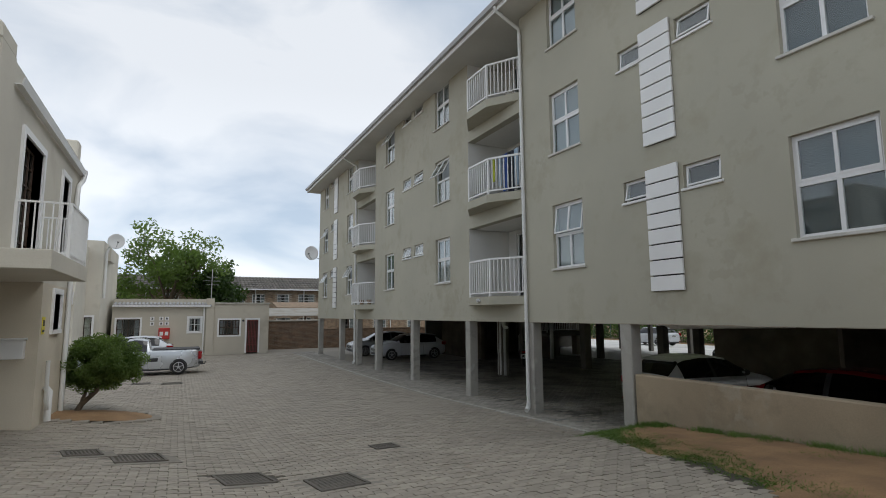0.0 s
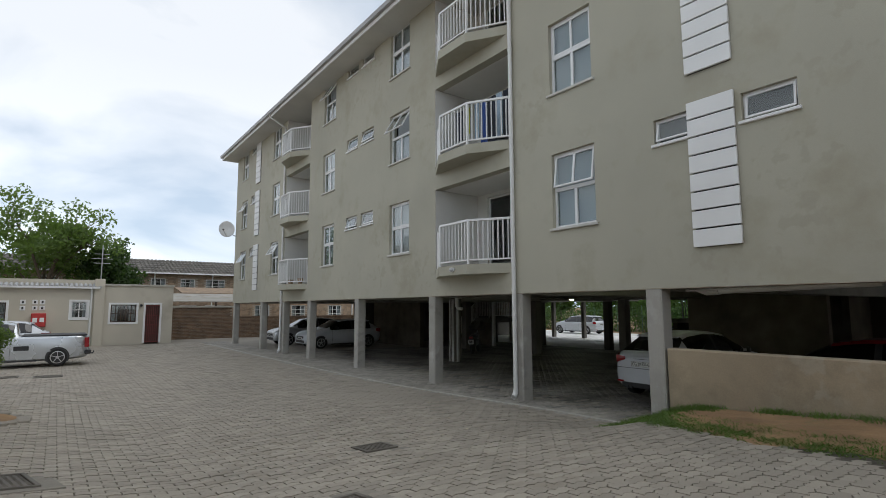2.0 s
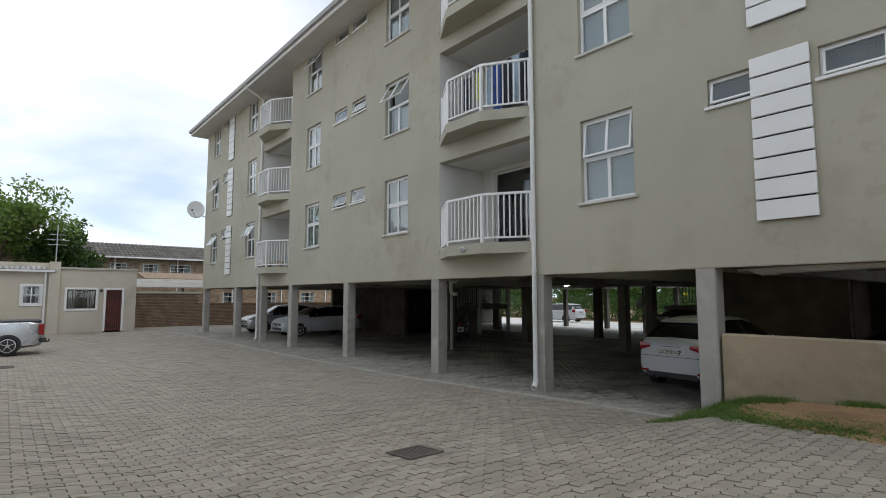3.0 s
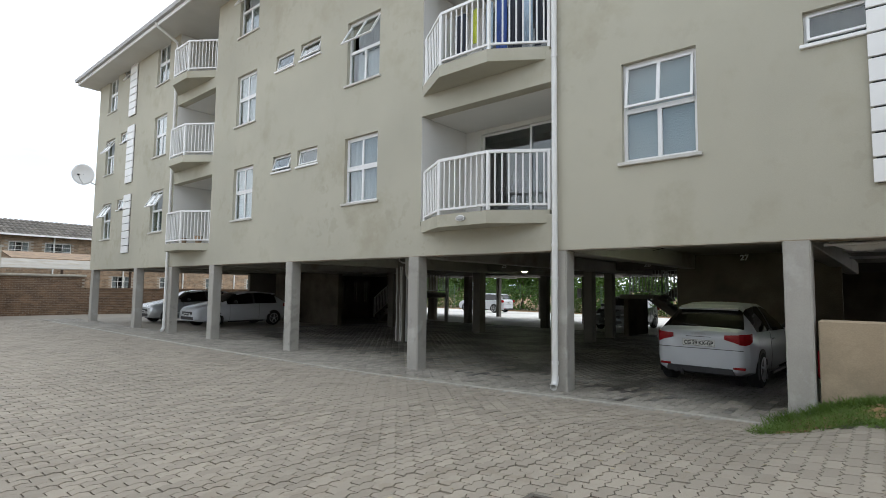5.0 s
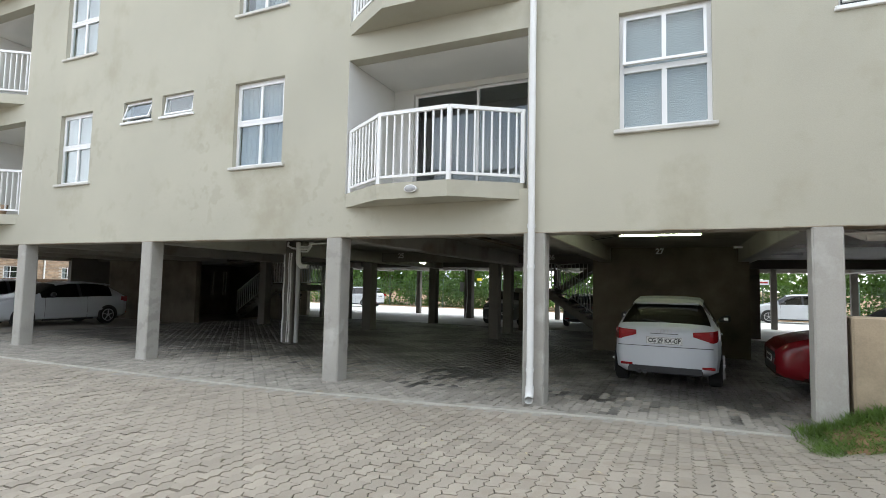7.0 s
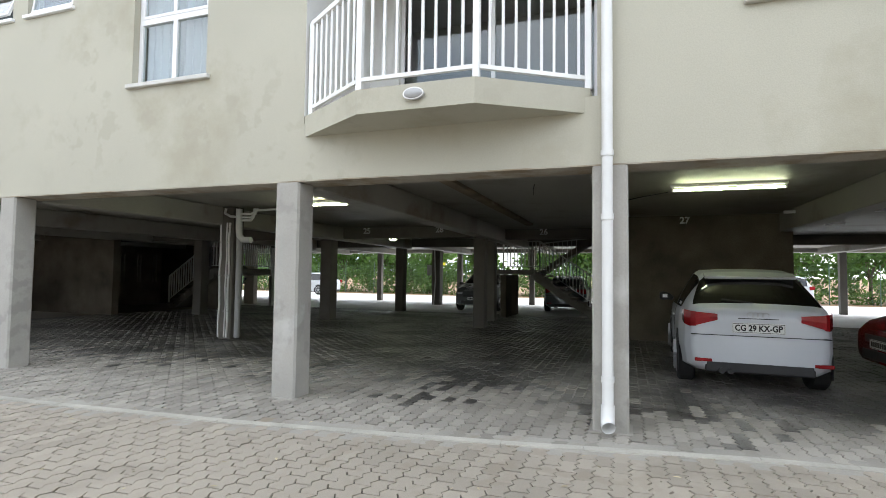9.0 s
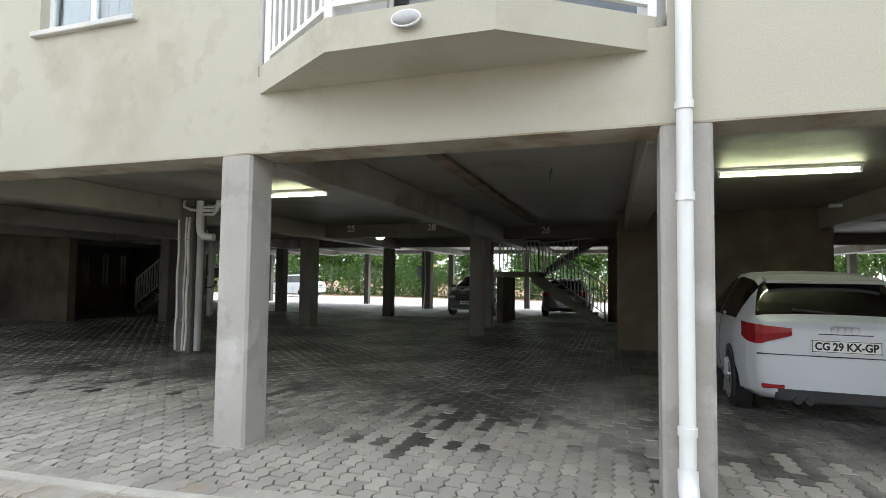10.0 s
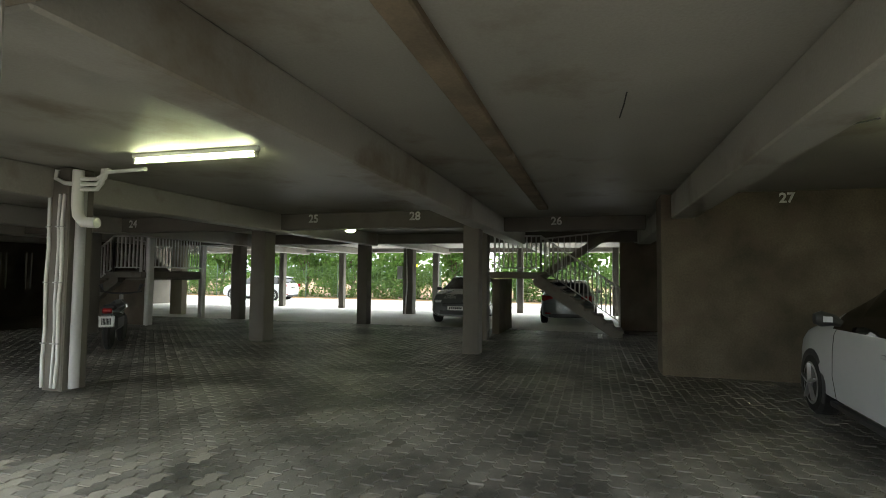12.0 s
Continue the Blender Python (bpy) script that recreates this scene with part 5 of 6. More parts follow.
def car_faces(tt, rings, glass, want):
    """The part of a car's skin of one sort: body, side, windscreen or rear glass."""
    bm = bmesh.new()
    verts = {}

    def vert(i, k, s):
        x, y, z = rings[i][k]
        key = (i, k, s if y > 1e-6 else 0)
        if key not in verts:
            verts[key] = bm.verts.new((x, y * s, z))
        return verts[key]

    for i in range(len(tt) - 1):
        mid = (tt[i] + tt[i + 1]) / 2
        for k in range(len(rings[0]) - 1):
            sort = "body"
            tall = rings[i][9][2] - rings[i][6][2] > 0.1 or rings[i + 1][9][2] - rings[i + 1][6][2] > 0.1
            if 6 <= k <= 8 and glass[2] < mid < glass[3] and tall:
                sort = "pillar" if 0.40 < mid < 0.425 else "side"
            elif k >= 9 and glass[4] < mid < glass[5]:
                sort = "windscreen"
            elif k >= 9 and glass[0] < mid < glass[1]:
                sort = "rear"
            if sort != want.split("_")[0]:
                continue
            for s in (1, -1):
                if want.endswith("near") and s == 1 or want.endswith("far") and s == -1:
                    continue
                f_ = [vert(i, k, s), vert(i + 1, k, s), vert(i + 1, k + 1, s), vert(i, k + 1, s)]
                f_ = list(dict.fromkeys(f_))
                if len(f_) > 2:
                    bm.faces.new(f_)
    if want == "body":
        for i in (0, len(tt) - 1):
            loop = [vert(i, k, 1) for k in range(len(rings[0]))] + [vert(i, k, -1) for k in range(len(rings[0]) - 2, 0, -1)]
            bm.faces.new(loop)
    return bm


def wheel(parent, x, y, r, side, spokes=5):
    """A tyre with a spoked rim; side is the way it faces."""
    w = 0.2
    t = tube(bmesh.new(), [(x, y - side * w, r), (x, y - side * (w - 0.03), r), (x, y - side * 0.03, r), (x, y, r)], [r * 0.9, r, r, r * 0.9], 26)
    ty = part("wheel", t, M_TYRE, parent)
    bm = bmesh.new()
    tube(bm, [(x, y - side * 0.02, r), (x, y + side * 0.004, r)], r * 0.67, 26)
    part("rim_well", bm, M_TRIM, ty)
    bm = bmesh.new()
    ring_in, ring_out = [], []
    for k in range(26):
        a = 2 * math.pi * k / 26
        ring_in.append(bm.verts.new((x + r * 0.6 * math.cos(a), y + side * 0.012, r + r * 0.6 * math.sin(a))))
        ring_out.append(bm.verts.new((x + r * 0.69 * math.cos(a), y + side * 0.008, r + r * 0.69 * math.sin(a))))
    for k in range(26):
        bm.faces.new((ring_in[k], ring_in[(k + 1) % 26], ring_out[(k + 1) % 26], ring_out[k]))
    for k in range(spokes):
        a = 2 * math.pi * k / spokes + 0.3
        d = Vector((math.cos(a), 0, math.sin(a)))
        bar(bm, Vector((x, y + side * 0.012, r)), Vector((x, y + side * 0.012, r)) + d * r * 0.63, 0.055, 0.02)
    tube(bm, [(x, y + side * 0.005, r), (x, y + side * 0.022, r)], 0.05, 12)
    part("rim", bm, M_RIM, ty)
    return ty


def arch(parent, x, y, r, side):
    """A flat dark disc on the flank, painted for the shade inside a wheel arch."""
    bm = bmesh.new()
    c = bm.verts.new((x, y, r))
    rim = [bm.verts.new((x + 1.12 * r * math.cos(a), y, max(0.16, r + 1.12 * r * math.sin(a)))) for a in (math.radians(-40 + 260 * k / 22) for k in range(23))]
    for a, b in zip(rim, rim[1:]):
        bm.faces.new((c, a, b))
    ob = part("wheel_arch_shade", bm, M_TRIM, parent)
    ob.modifiers.new("thickness", "SOLIDIFY").thickness = 0.01
    return ob


def plate(parent, m, body, w=0.52, h=0.113):
    p = part("number_plate", boxes((-w / 2, w / 2, -0.006, 0.0, -h / 2, h / 2)), M_PLATE, parent, m=m)
    bm = bmesh.new()
    for r in ((-w / 2 + 0.006, w / 2 - 0.006, h / 2 - 0.011, h / 2 - 0.006), (-w / 2 + 0.006, w / 2 - 0.006, -h / 2 + 0.006, -h / 2 + 0.011), (-w / 2 + 0.006, -w / 2 + 0.011, -h / 2, h / 2), (w / 2 - 0.011, w / 2 - 0.006, -h / 2, h / 2)):
        box(bm, r[0], r[1], -0.008, -0.0062, r[2], r[3])
    part("plate_border", bm, M_INK, p)
    if body:
        text("plate_writing", body, h * 0.82, M_INK, p, pose(0, -0.0075, -0.002, 90, 0, 0) @ Matrix.Diagonal((0.84, 1, 1, 1)), bold=0.003)
    else:
        bm = bmesh.new()
        for i in range(7):
            a = -w / 2 + 0.05 + i * (w - 0.1) / 7
            box(bm, a, a + (w - 0.1) / 9, -0.008, -0.0062, -h * 0.28, h * 0.28)
        part("plate_bars", bm, M_INK, p)
    return p


def car(m, label, paint, L=3.95, W=1.72, H=1.42, kind="hatch", r=0.31, body_writing="", spokes=5, category="car"):
    """A car that faces +x, its base at the ground under its middle. kind: hatch, suv, pickup."""
    c = thing("pickup_truck" if kind == "pickup" else "car", m, label, category)
    w, f = W / 2, L / 2
    tt, rings, glass = car_skin(L, W, H, kind)
    belt, hood = 0.65 * H, 0.60 * H
    for want, nm, mt in (("body", "body", paint), ("pillar_near", "centre_pillar", M_TRIM), ("pillar_far", "centre_pillar", M_TRIM), ("side_near", "side_window", M_CARGLASS), ("side_far", "side_window", M_CARGLASS), ("windscreen", "windscreen", M_CARGLASS), ("rear", "rear_window", M_CARGLASS)):
        part(nm, car_faces(tt, rings, glass, want), mt, c, "", True)
    x1b, zb, wb = glass[3] * L - f, 0.64 * H, 0.945 * w
    doors = (0.36 * L - f, glass[3] * L - f - 0.1) if kind != "pickup" else (0.47 * L - f, glass[3] * L - f - 0.1)

    def flank(t, z_share):
        """The half width of the flank a share of the way along the car."""
        i = int(np.searchsorted(tt, t))
        i = min(max(i, 0), len(tt) - 1)
        return rings[i][4][1]

    part("cabin_floor", boxes((-f * 0.8, f * 0.5, -w * 0.8, w * 0.8, 0.3, 0.34), (-f * 0.25, -f * 0.15, -w * 0.75, w * 0.75, 0.34, 0.68 * H)), M_TRIM, c)
    for s in (1, -1):
        mir = part("mirror", tube(bmesh.new(), [(x1b - 0.28, s * (wb + 0.02), zb + 0.06), (x1b - 0.27, s * (wb + 0.08), zb + 0.09), (x1b - 0.25, s * (wb + 0.17), zb + 0.1), (x1b - 0.25, s * (wb + 0.22), zb + 0.1)], [0.03, 0.055, 0.075, 0.05], 10), M_TRIM, c, "", True)
        part("mirror_glass", boxes((x1b - 0.335, x1b - 0.328, s * (wb + 0.14) - 0.035, s * (wb + 0.14) + 0.035, zb + 0.075, zb + 0.125)), M_RIM, mir)
        fx, rx = f * 0.64, -f * 0.62
        for wx in (fx, rx):
            arch(c, wx, s * (0.99 * w + 0.001), r, s)
            wheel(c, wx, s * (0.99 * w + 0.004), r, s, spokes)
        # door lines and handle
        for dx in doors:
            ring = rings[min(int(np.searchsorted(tt, (dx + f) / L)), len(tt) - 1)]
            part("door_gap", tube(bmesh.new(), [(dx, s * yy, zz) for _, yy, zz in ring[2:7]], 0.0045, 5), M_TRIM, c)
        part("door_handle", boxes((doors[0] + 0.08, doors[0] + 0.25, s * w - 0.02, s * w + 0.014, belt * 0.84, belt * 0.87), bevel=0.006), paint, c)
        part("sill_trim", boxes((-f * 0.38, f * 0.38, s * w - 0.05, s * w + 0.003, 0.19, 0.24), bevel=0.008), M_TRIM, c)
        # lamps
        zl = 0.85 if kind == 'hatch' else belt * 0.84
        if kind == "pickup":
            bm = boxes((-f - 0.012, -f + 0.12, s * w * 0.965 - 0.06, s * w * 0.965 + 0.014, 0.6, 0.93), bevel=0.015)
        elif kind == "suv":
            bm = boxes((-f + 0.0, -f + 0.25, s * w * 0.9 - 0.1, s * w * 0.9 + 0.06, zl, zl + 0.2), bevel=0.03)
        else:
            bm = bmesh.new()
            cols = []
            for q in np.linspace(0, 1, 15):
                if q < 0.55:
                    yy, xx = w * (0.5 + 0.31 * q / 0.55), -f - 0.012
                else:
                    t_ = 0.075 * (q - 0.55) / 0.45
                    yy, xx = float(np.interp(t_, tt, [r_[4][1] for r_ in rings])) + 0.008, -f + t_ * L - 0.006 * (1 - (q - 0.55) / 0.45)
                lo_z = zl - 0.02 - 0.085 * min(1, q * 1.6) + 0.05 * max(0, q - 0.75) * 4
                hi_z = zl + 0.05 + 0.035 * q
                cols.append([bm.verts.new((xx, s * yy, z_)) for z_ in (lo_z, (lo_z + hi_z) / 2, hi_z)])
                cols[-1][1].co.x -= 0.008
            for a_, b_ in zip(cols, cols[1:]):
                for k in range(2):
                    bm.faces.new((a_[k], b_[k], b_[k + 1], a_[k + 1]))
        part("tail_lamp", bm, M_TAIL, c, "red tail lamp")
        bm = boxes((f - 0.36, f - 0.06, s * w * 0.66 - 0.15, s * w * 0.66 + 0.11, hood * 0.66, hood * 0.82), bevel=0.04)
        part("head_lamp", bm, M_HEAD, c, "clear head lamp")
    # bumpers, grille, plates
    part("grille", boxes((f - 0.03, f + 0.012, -w * 0.5, w * 0.5, hood * 0.6, hood * 0.72), (f - 0.03, f + 0.012, -w * 0.6, w * 0.6, 0.3, 0.42), bevel=0.01), M_TRIM, c)
    plate(c, pose(f + 0.016, 0, 0.5, 0, 0, 90), "")
    if kind == "pickup":
        part("rear_bumper", boxes((-f - 0.09, -f + 0.1, -w * 0.9, w * 0.9, 0.36, 0.5), bevel=0.02), M_TRIM, c)
        part("tow_bar", tube(bmesh.new(), [(-f, 0, 0.34), (-f - 0.18, 0, 0.34), (-f - 0.2, 0, 0.42)], 0.025, 8), M_TRIM, c)
        part("load_cover", boxes((-f + 0.05, -0.4, -w * 0.86, w * 0.86, 0.995, 1.045), bevel=0.015), M_TRIM, c, "black load-bed cover")
        for s in (1, -1):
            part("side_vent", boxes((-0.62, -0.22, s * w - 0.012, s * w + 0.004, 0.55, 0.7), bevel=0.01), M_TRIM, c)
    else:
        part("bumper_insert", boxes((-f - 0.004, -f + 0.1, -w * 0.66, w * 0.66, 0.24, 0.37), bevel=0.02), M_TRIM, c)
        for s in (1, -1):
            part("reflector", boxes((-f - 0.006, -f + 0.06, s * w * 0.72 - 0.12, s * w * 0.72 + 0.06, 0.35, 0.39), bevel=0.008), M_TAIL, c)
        for y in (0.28, 0.37):
            part("exhaust", tube(bmesh.new(), [(-f - 0.03, y, 0.26), (-f + 0.12, y, 0.26)], 0.032, 10), M_TRIM, c)
            part("boot_gap", boxes((-f - 0.003, -f + 0.03, -w * 0.84, w * 0.84, 0.655, 0.664)), M_TRIM, c)
        bm = bmesh.new()
        for k in range(4):
            tube(bm, [(-f + 0.004, -0.075 + 0.05 * k + 0.032 * math.cos(a), 0.895 + 0.032 * math.sin(a)) for a in (2 * math.pi * q / 14 for q in range(15))], 0.005, 5, caps=False) if kind == "hatch" else None
        if len(bm.verts):
            part("badge", bm, M_RIM, c)
        else:
            bm.free()
        plate(c, pose(-f - 0.004, 0, 0.75 if kind == 'hatch' else belt * 0.8, 0, 0, -90), body_writing)
        part("wiper", bar(bmesh.new(), (glass[0] * L - f - 0.01, 0.02, 0.725 * H), (glass[0] * L - f + 0.03, 0.34, 0.745 * H), 0.012), M_TRIM, c)
        part("spoiler", prism(bmesh.new(), [((glass[1] - 0.03) * L - f, 0.935 * H), ((glass[1] + 0.02) * L - f, 0.965 * H), ((glass[1] + 0.02) * L - f, 0.94 * H), ((glass[1] - 0.025) * L - f, 0.915 * H)], (-w * 0.6, w * 0.6), "y"), paint, c)
    part("number_light", boxes((-f - 0.006, -f + 0.03, -0.2, 0.2, 0.852, 0.86)), M_TRIM, c)
    return c


car(pose(11.98, 9.42, -0.03, 0, 0, -2.5), "white three-door hatchback with red tail lamps, parked nose to the wall", M_CARWHITE, W=1.62, body_writing="CG 29 KX-GP")
car(pose(11.2, 5.97, -0.03, 0, 0, 90), "dark red hatchback parked alongside the low parapet", M_CARRED)
car(pose(11.75, 28.2, -0.05, 0, 0, 180), "white hatchback parked nose outward under the building", M_CARWHITE, L=4.1, r=0.3)
car(pose(11.3, 31.4, -0.03, 0, 0, 180), "silver hatchback parked nose outward under the building", M_CARSILVER, L=4.1)
car(pose(-1.35, 25.85, 0.02, 0, 0, 180), "silver light pickup truck with a black load cover", M_CARSILVER, L=4.5, W=1.68, H=1.49, kind="pickup", r=0.3, category="pickup truck")
car(pose(-2.2, 31.2, 0.02, 0, 0, 180), "white hatchback standing beyond the pickup truck", M_CARWHITE, L=3.9)
car(pose(35.6, 32.3, -0.25, 0, 0, 90), "white estate car parked in the bright back yard", M_CARWHITE, L=4.5, H=1.5, kind="suv", r=0.33)
car(pose(37.3, 3.4, -0.26, 0, 0, 90), "white sport utility car parked in the back yard", M_CARWHITE, L=4.1, W=1.8, H=1.66, kind="suv", r=0.35)
car(pose(24.8, 16.4, -0.15, 0, 0, 180), "dark green-grey people carrier parked facing the yard", M_CARGREY, L=4.1, H=1.5, kind="suv")
car(pose(25.8, 13.1, -0.16), "dark grey saloon parked behind the stairs", M_CARGREY, L=4.1)

# motorbike
bike = thing("motorbike", pose(15.1, 21.2, -0.06, 0, 0, 38), "small dark motorbike with a white number plate", "motorbike")
for x in (-0.62, 0.62):
    part("wheel", tube(bmesh.new(), [(x, -0.06, 0.29), (x, -0.03, 0.29), (x, 0.03, 0.29), (x, 0.06, 0.29)], [0.24, 0.29, 0.29, 0.24], 22), M_TYRE, bike)
part("frame", boxes((-0.45, 0.3, -0.1, 0.1, 0.3, 0.6), bevel=0.06), M_TRIM, bike)
part("tank", boxes((-0.05, 0.42, -0.14, 0.14, 0.62, 0.86), bevel=0.09), M_CARGREY, bike)
part("seat", boxes((-0.75, 0.0, -0.12, 0.12, 0.7, 0.8), bevel=0.04), M_TRIM, bike)
part("fork", tube(bmesh.new(), [(0.62, 0, 0.29), (0.42, 0, 0.95)], 0.035, 8), M_GALV, bike)
part("handlebar", tube(bmesh.new(), [(0.36, -0.36, 1.02), (0.44, -0.15, 0.98), (0.44, 0.15, 0.98), (0.36, 0.36, 1.02)], 0.016, 8), M_TRIM, bike)
part("tail_lamp", boxes((-0.88, -0.8, -0.08, 0.08, 0.66, 0.75), bevel=0.02), M_TAIL, bike)
part("mudguard", boxes((-0.86, -0.82, -0.08, 0.08, 0.4, 0.66)), M_TRIM, bike)
plate(bike, pose(-0.885, 0, 0.52, 0, 0, -90), "", 0.25, 0.2)
for s in (1, -1):
    part("mirror", tube(bmesh.new(), [(0.4, 0.3 * s, 1.02), (0.38, 0.36 * s, 1.16)], [0.008, 0.04], 8), M_TRIM, bike)

# ---- under the building ----
def lamp(x, y0, y1):
    t = thing("fluorescent_lamp", pose(x, (y0 + y1) / 2, SLAB), "bare fluorescent tube lamp glowing under the grey slab", "lamp", "tube lamps")
    h = (y1 - y0) / 2
    part("housing", boxes((-0.026, 0.026, -h, h, -0.05, -0.003), bevel=0.006), M_WHITE, t)
    part("tube", tube(bmesh.new(), [(0, -h + 0.04, -0.085), (0, h - 0.04, -0.085)], 0.016, 10), M_TUBE, t, "lit tube")
    for s in (-1, 1):
        part("holder", boxes((-0.02, 0.02, s * (h - 0.03) - 0.012, s * (h - 0.03) + 0.012, -0.105, -0.05)), M_WHITE, t)
    return t


lamp(11.3, 15.4, 16.9)
lamp(11.15, 8.9, 10.31)
bulb = thing("bulkhead_lamp", pose(16.775, 17.09, 2.3), "small round bulkhead lamp glowing on the grey beam", "lamp")
part("base", tube(bmesh.new(), [(0, 0, 0), (0, 0, -0.03)], 0.12, 16), M_WHITE, bulb)
part("globe", tube(bmesh.new(), [(0, 0, -0.03), (0, 0, -0.07), (0, 0, -0.1)], [0.11, 0.1, 0.05], 16), M_TUBE, bulb, "lit globe", True)
oval = thing("bulkhead_lamp", pose(FX - 0.54, 12.58, 2.8) @ Matrix.Diagonal((0.66, 0.66, 0.66, 1)), "oval grey bulkhead lamp under the balcony edge", "lamp")
bm = bmesh.new()
prof = [(0.0, 0.10), (-0.05, 0.1), (-0.08, 0.085), (-0.1, 0.04)]
rg = [[bm.verts.new((x, 1.35 * r_ * math.cos(a), 0.72 * r_ * math.sin(a))) for a in (2 * math.pi * k / 18 for k in range(18))] for x, r_ in prof]
for a, b in zip(rg, rg[1:]):
    for k in range(18):
        bm.faces.new((a[k], a[(k + 1) % 18], b[(k + 1) % 18], b[k]))
bm.faces.new(rg[-1])
part("cover", bm, M_FASCIA, oval, "", True)
bm = bmesh.new()
tube(bm, [(-0.06, 1.35 * 0.1 * math.cos(a), 0.072 * math.sin(a)) for a in (2 * math.pi * k / 18 for k in range(19))], 0.01, 6, caps=False)
part("rim", bm, M_WHITE, oval, "", True)

# bay numbers
FACE = pose(0, 0, 0, 90, 0, -90)
for y, z, n in ((22.2, 2.41, "24"), (17.69, 2.44, "25"), (15.55, 2.45, "28")):
    tagged(text("bay_number", n, 0.22, M_STENCIL, None, pose(MX - 0.006, y, z) @ FACE, "", 0.006), "worn white stencilled bay number on the grey beam", "number", "bay numbers")
tagged(text("bay_number", "26", 0.22, M_STENCIL, None, pose(17.794, 13.03, 2.46) @ FACE, "", 0.006), "worn white stencilled bay number on the grey beam", "number", "bay numbers")
tagged(text("bay_number", "27", 0.19, M_STENCIL, None, pose(15.242, 9.74, 2.455) @ FACE, "", 0.006), "white stencilled bay number on the rough wall", "number", "bay numbers")

# pipe column with conduits and waste pipes
pc = thing("pipe_stack", pose(0.1, 0.22, 0), "grey and white waste pipes and conduits on a concrete column", "pipes")
for i, (dy, w) in enumerate(((0.13, 0.02), (-0.02, 0.016), (-0.08, 0.02))):
    pts = [(11.53, 18.1 + dy + 0.012 * math.sin(q * 2.1 + i), 0.0 + q * 0.32) for q in range(8)]
    part("conduit", tube(bmesh.new(), pts, w, 8), M_PVC, pc, "", True)
    for z in (0.5, 1.2, 1.85):
        part("clip", boxes((11.505, 11.55, 18.1 + dy - 0.03, 18.1 + dy + 0.03, z, z + 0.015)), M_GALV, pc)
part("soil_pipe", tube(bmesh.new(), [(11.62, 17.86, 0.0), (11.62, 17.86, 2.4)], 0.055, 12), M_FASCIA, pc, "", True)
part("bend", tube(bmesh.new(), [(11.5, 17.78, 2.5), (11.5, 17.78, 2.1), (11.5, 17.76, 1.98), (11.5, 17.68, 1.9), (11.52, 17.5, 1.89)], 0.06, 12), M_PVC, pc, "", True)
part("branch", tube(bmesh.new(), [(11.5, 18.1, 2.52), (11.5, 18.12, 2.42), (11.5, 17.98, 2.36), (11.5, 17.8, 2.34)], 0.025, 8), M_PVC, pc, "", True)
for k, z in enumerate((2.42, 2.36, 2.3)):
    part("waste_pipe", tube(bmesh.new(), [(11.5, 17.78, z - 0.02), (11.5, 17.5, z - 0.03), (11.5, 17.35 + 0.04 * k, z + 0.04), (11.5, 17.34 + 0.04 * k, 2.5)], 0.024, 8), M_PVC, pc, "", True)
part("waste_pipe", tube(bmesh.new(), [(11.5, 17.35, 2.46), (11.5, 16.82, 2.47)], 0.022, 8), M_PVC, pc, "", True)
# pipes under the slab by the parapet
wp = thing("drain_pipes", pose(0, 0, 0), "white drain pipes slung under the slab beside the parapet column", "pipes")
part("pipe", tube(bmesh.new(), [(8.6, 7.55, 2.5), (8.6, 7.5, 2.24), (8.6, 7.35, 2.18), (8.6, 5.0, 2.24)], 0.055, 12), M_PVC, wp, "", True)
part("pipe", tube(bmesh.new(), [(8.5, 7.6, 2.2), (8.5, 6.6, 2.22), (8.5, 4.0, 2.34)], 0.02, 8), M_PVC, wp, "", True)
part("collar", tube(bmesh.new(), [(8.6, 7.32, 2.18), (8.6, 7.1, 2.185)], 0.068, 12), M_PVC, wp, "", True)
cable = thing("loose_cable", pose(0, 0, 0), "black cable hanging loosely under the slab", "cable")
part("cable", tube(bmesh.new(), [(11.45, 10.32, 2.5), (11.6, 10.7, 2.46), (12.2, 11.0, 2.48), (12.9, 11.1, 2.545)], 0.007, 6), M_TRIM, cable)
part("cable", tube(bmesh.new(), [(10.6, 12.1, 2.555), (10.6, 12.12, 2.47), (10.75, 12.14, 2.43)], 0.005, 6), M_TRIM, cable)
tray = thing("cable_tray", pose(0, 0, 0), "white cable ducts fixed under the slab", "conduit")
part("duct", boxes((16.6, 16.7, 6.5, 8.6, 2.44, 2.5)), M_WHITE, tray)
part("duct", boxes((14.2, 14.26, 5.0, 8.2, 2.45, 2.5)), M_WHITE, tray)


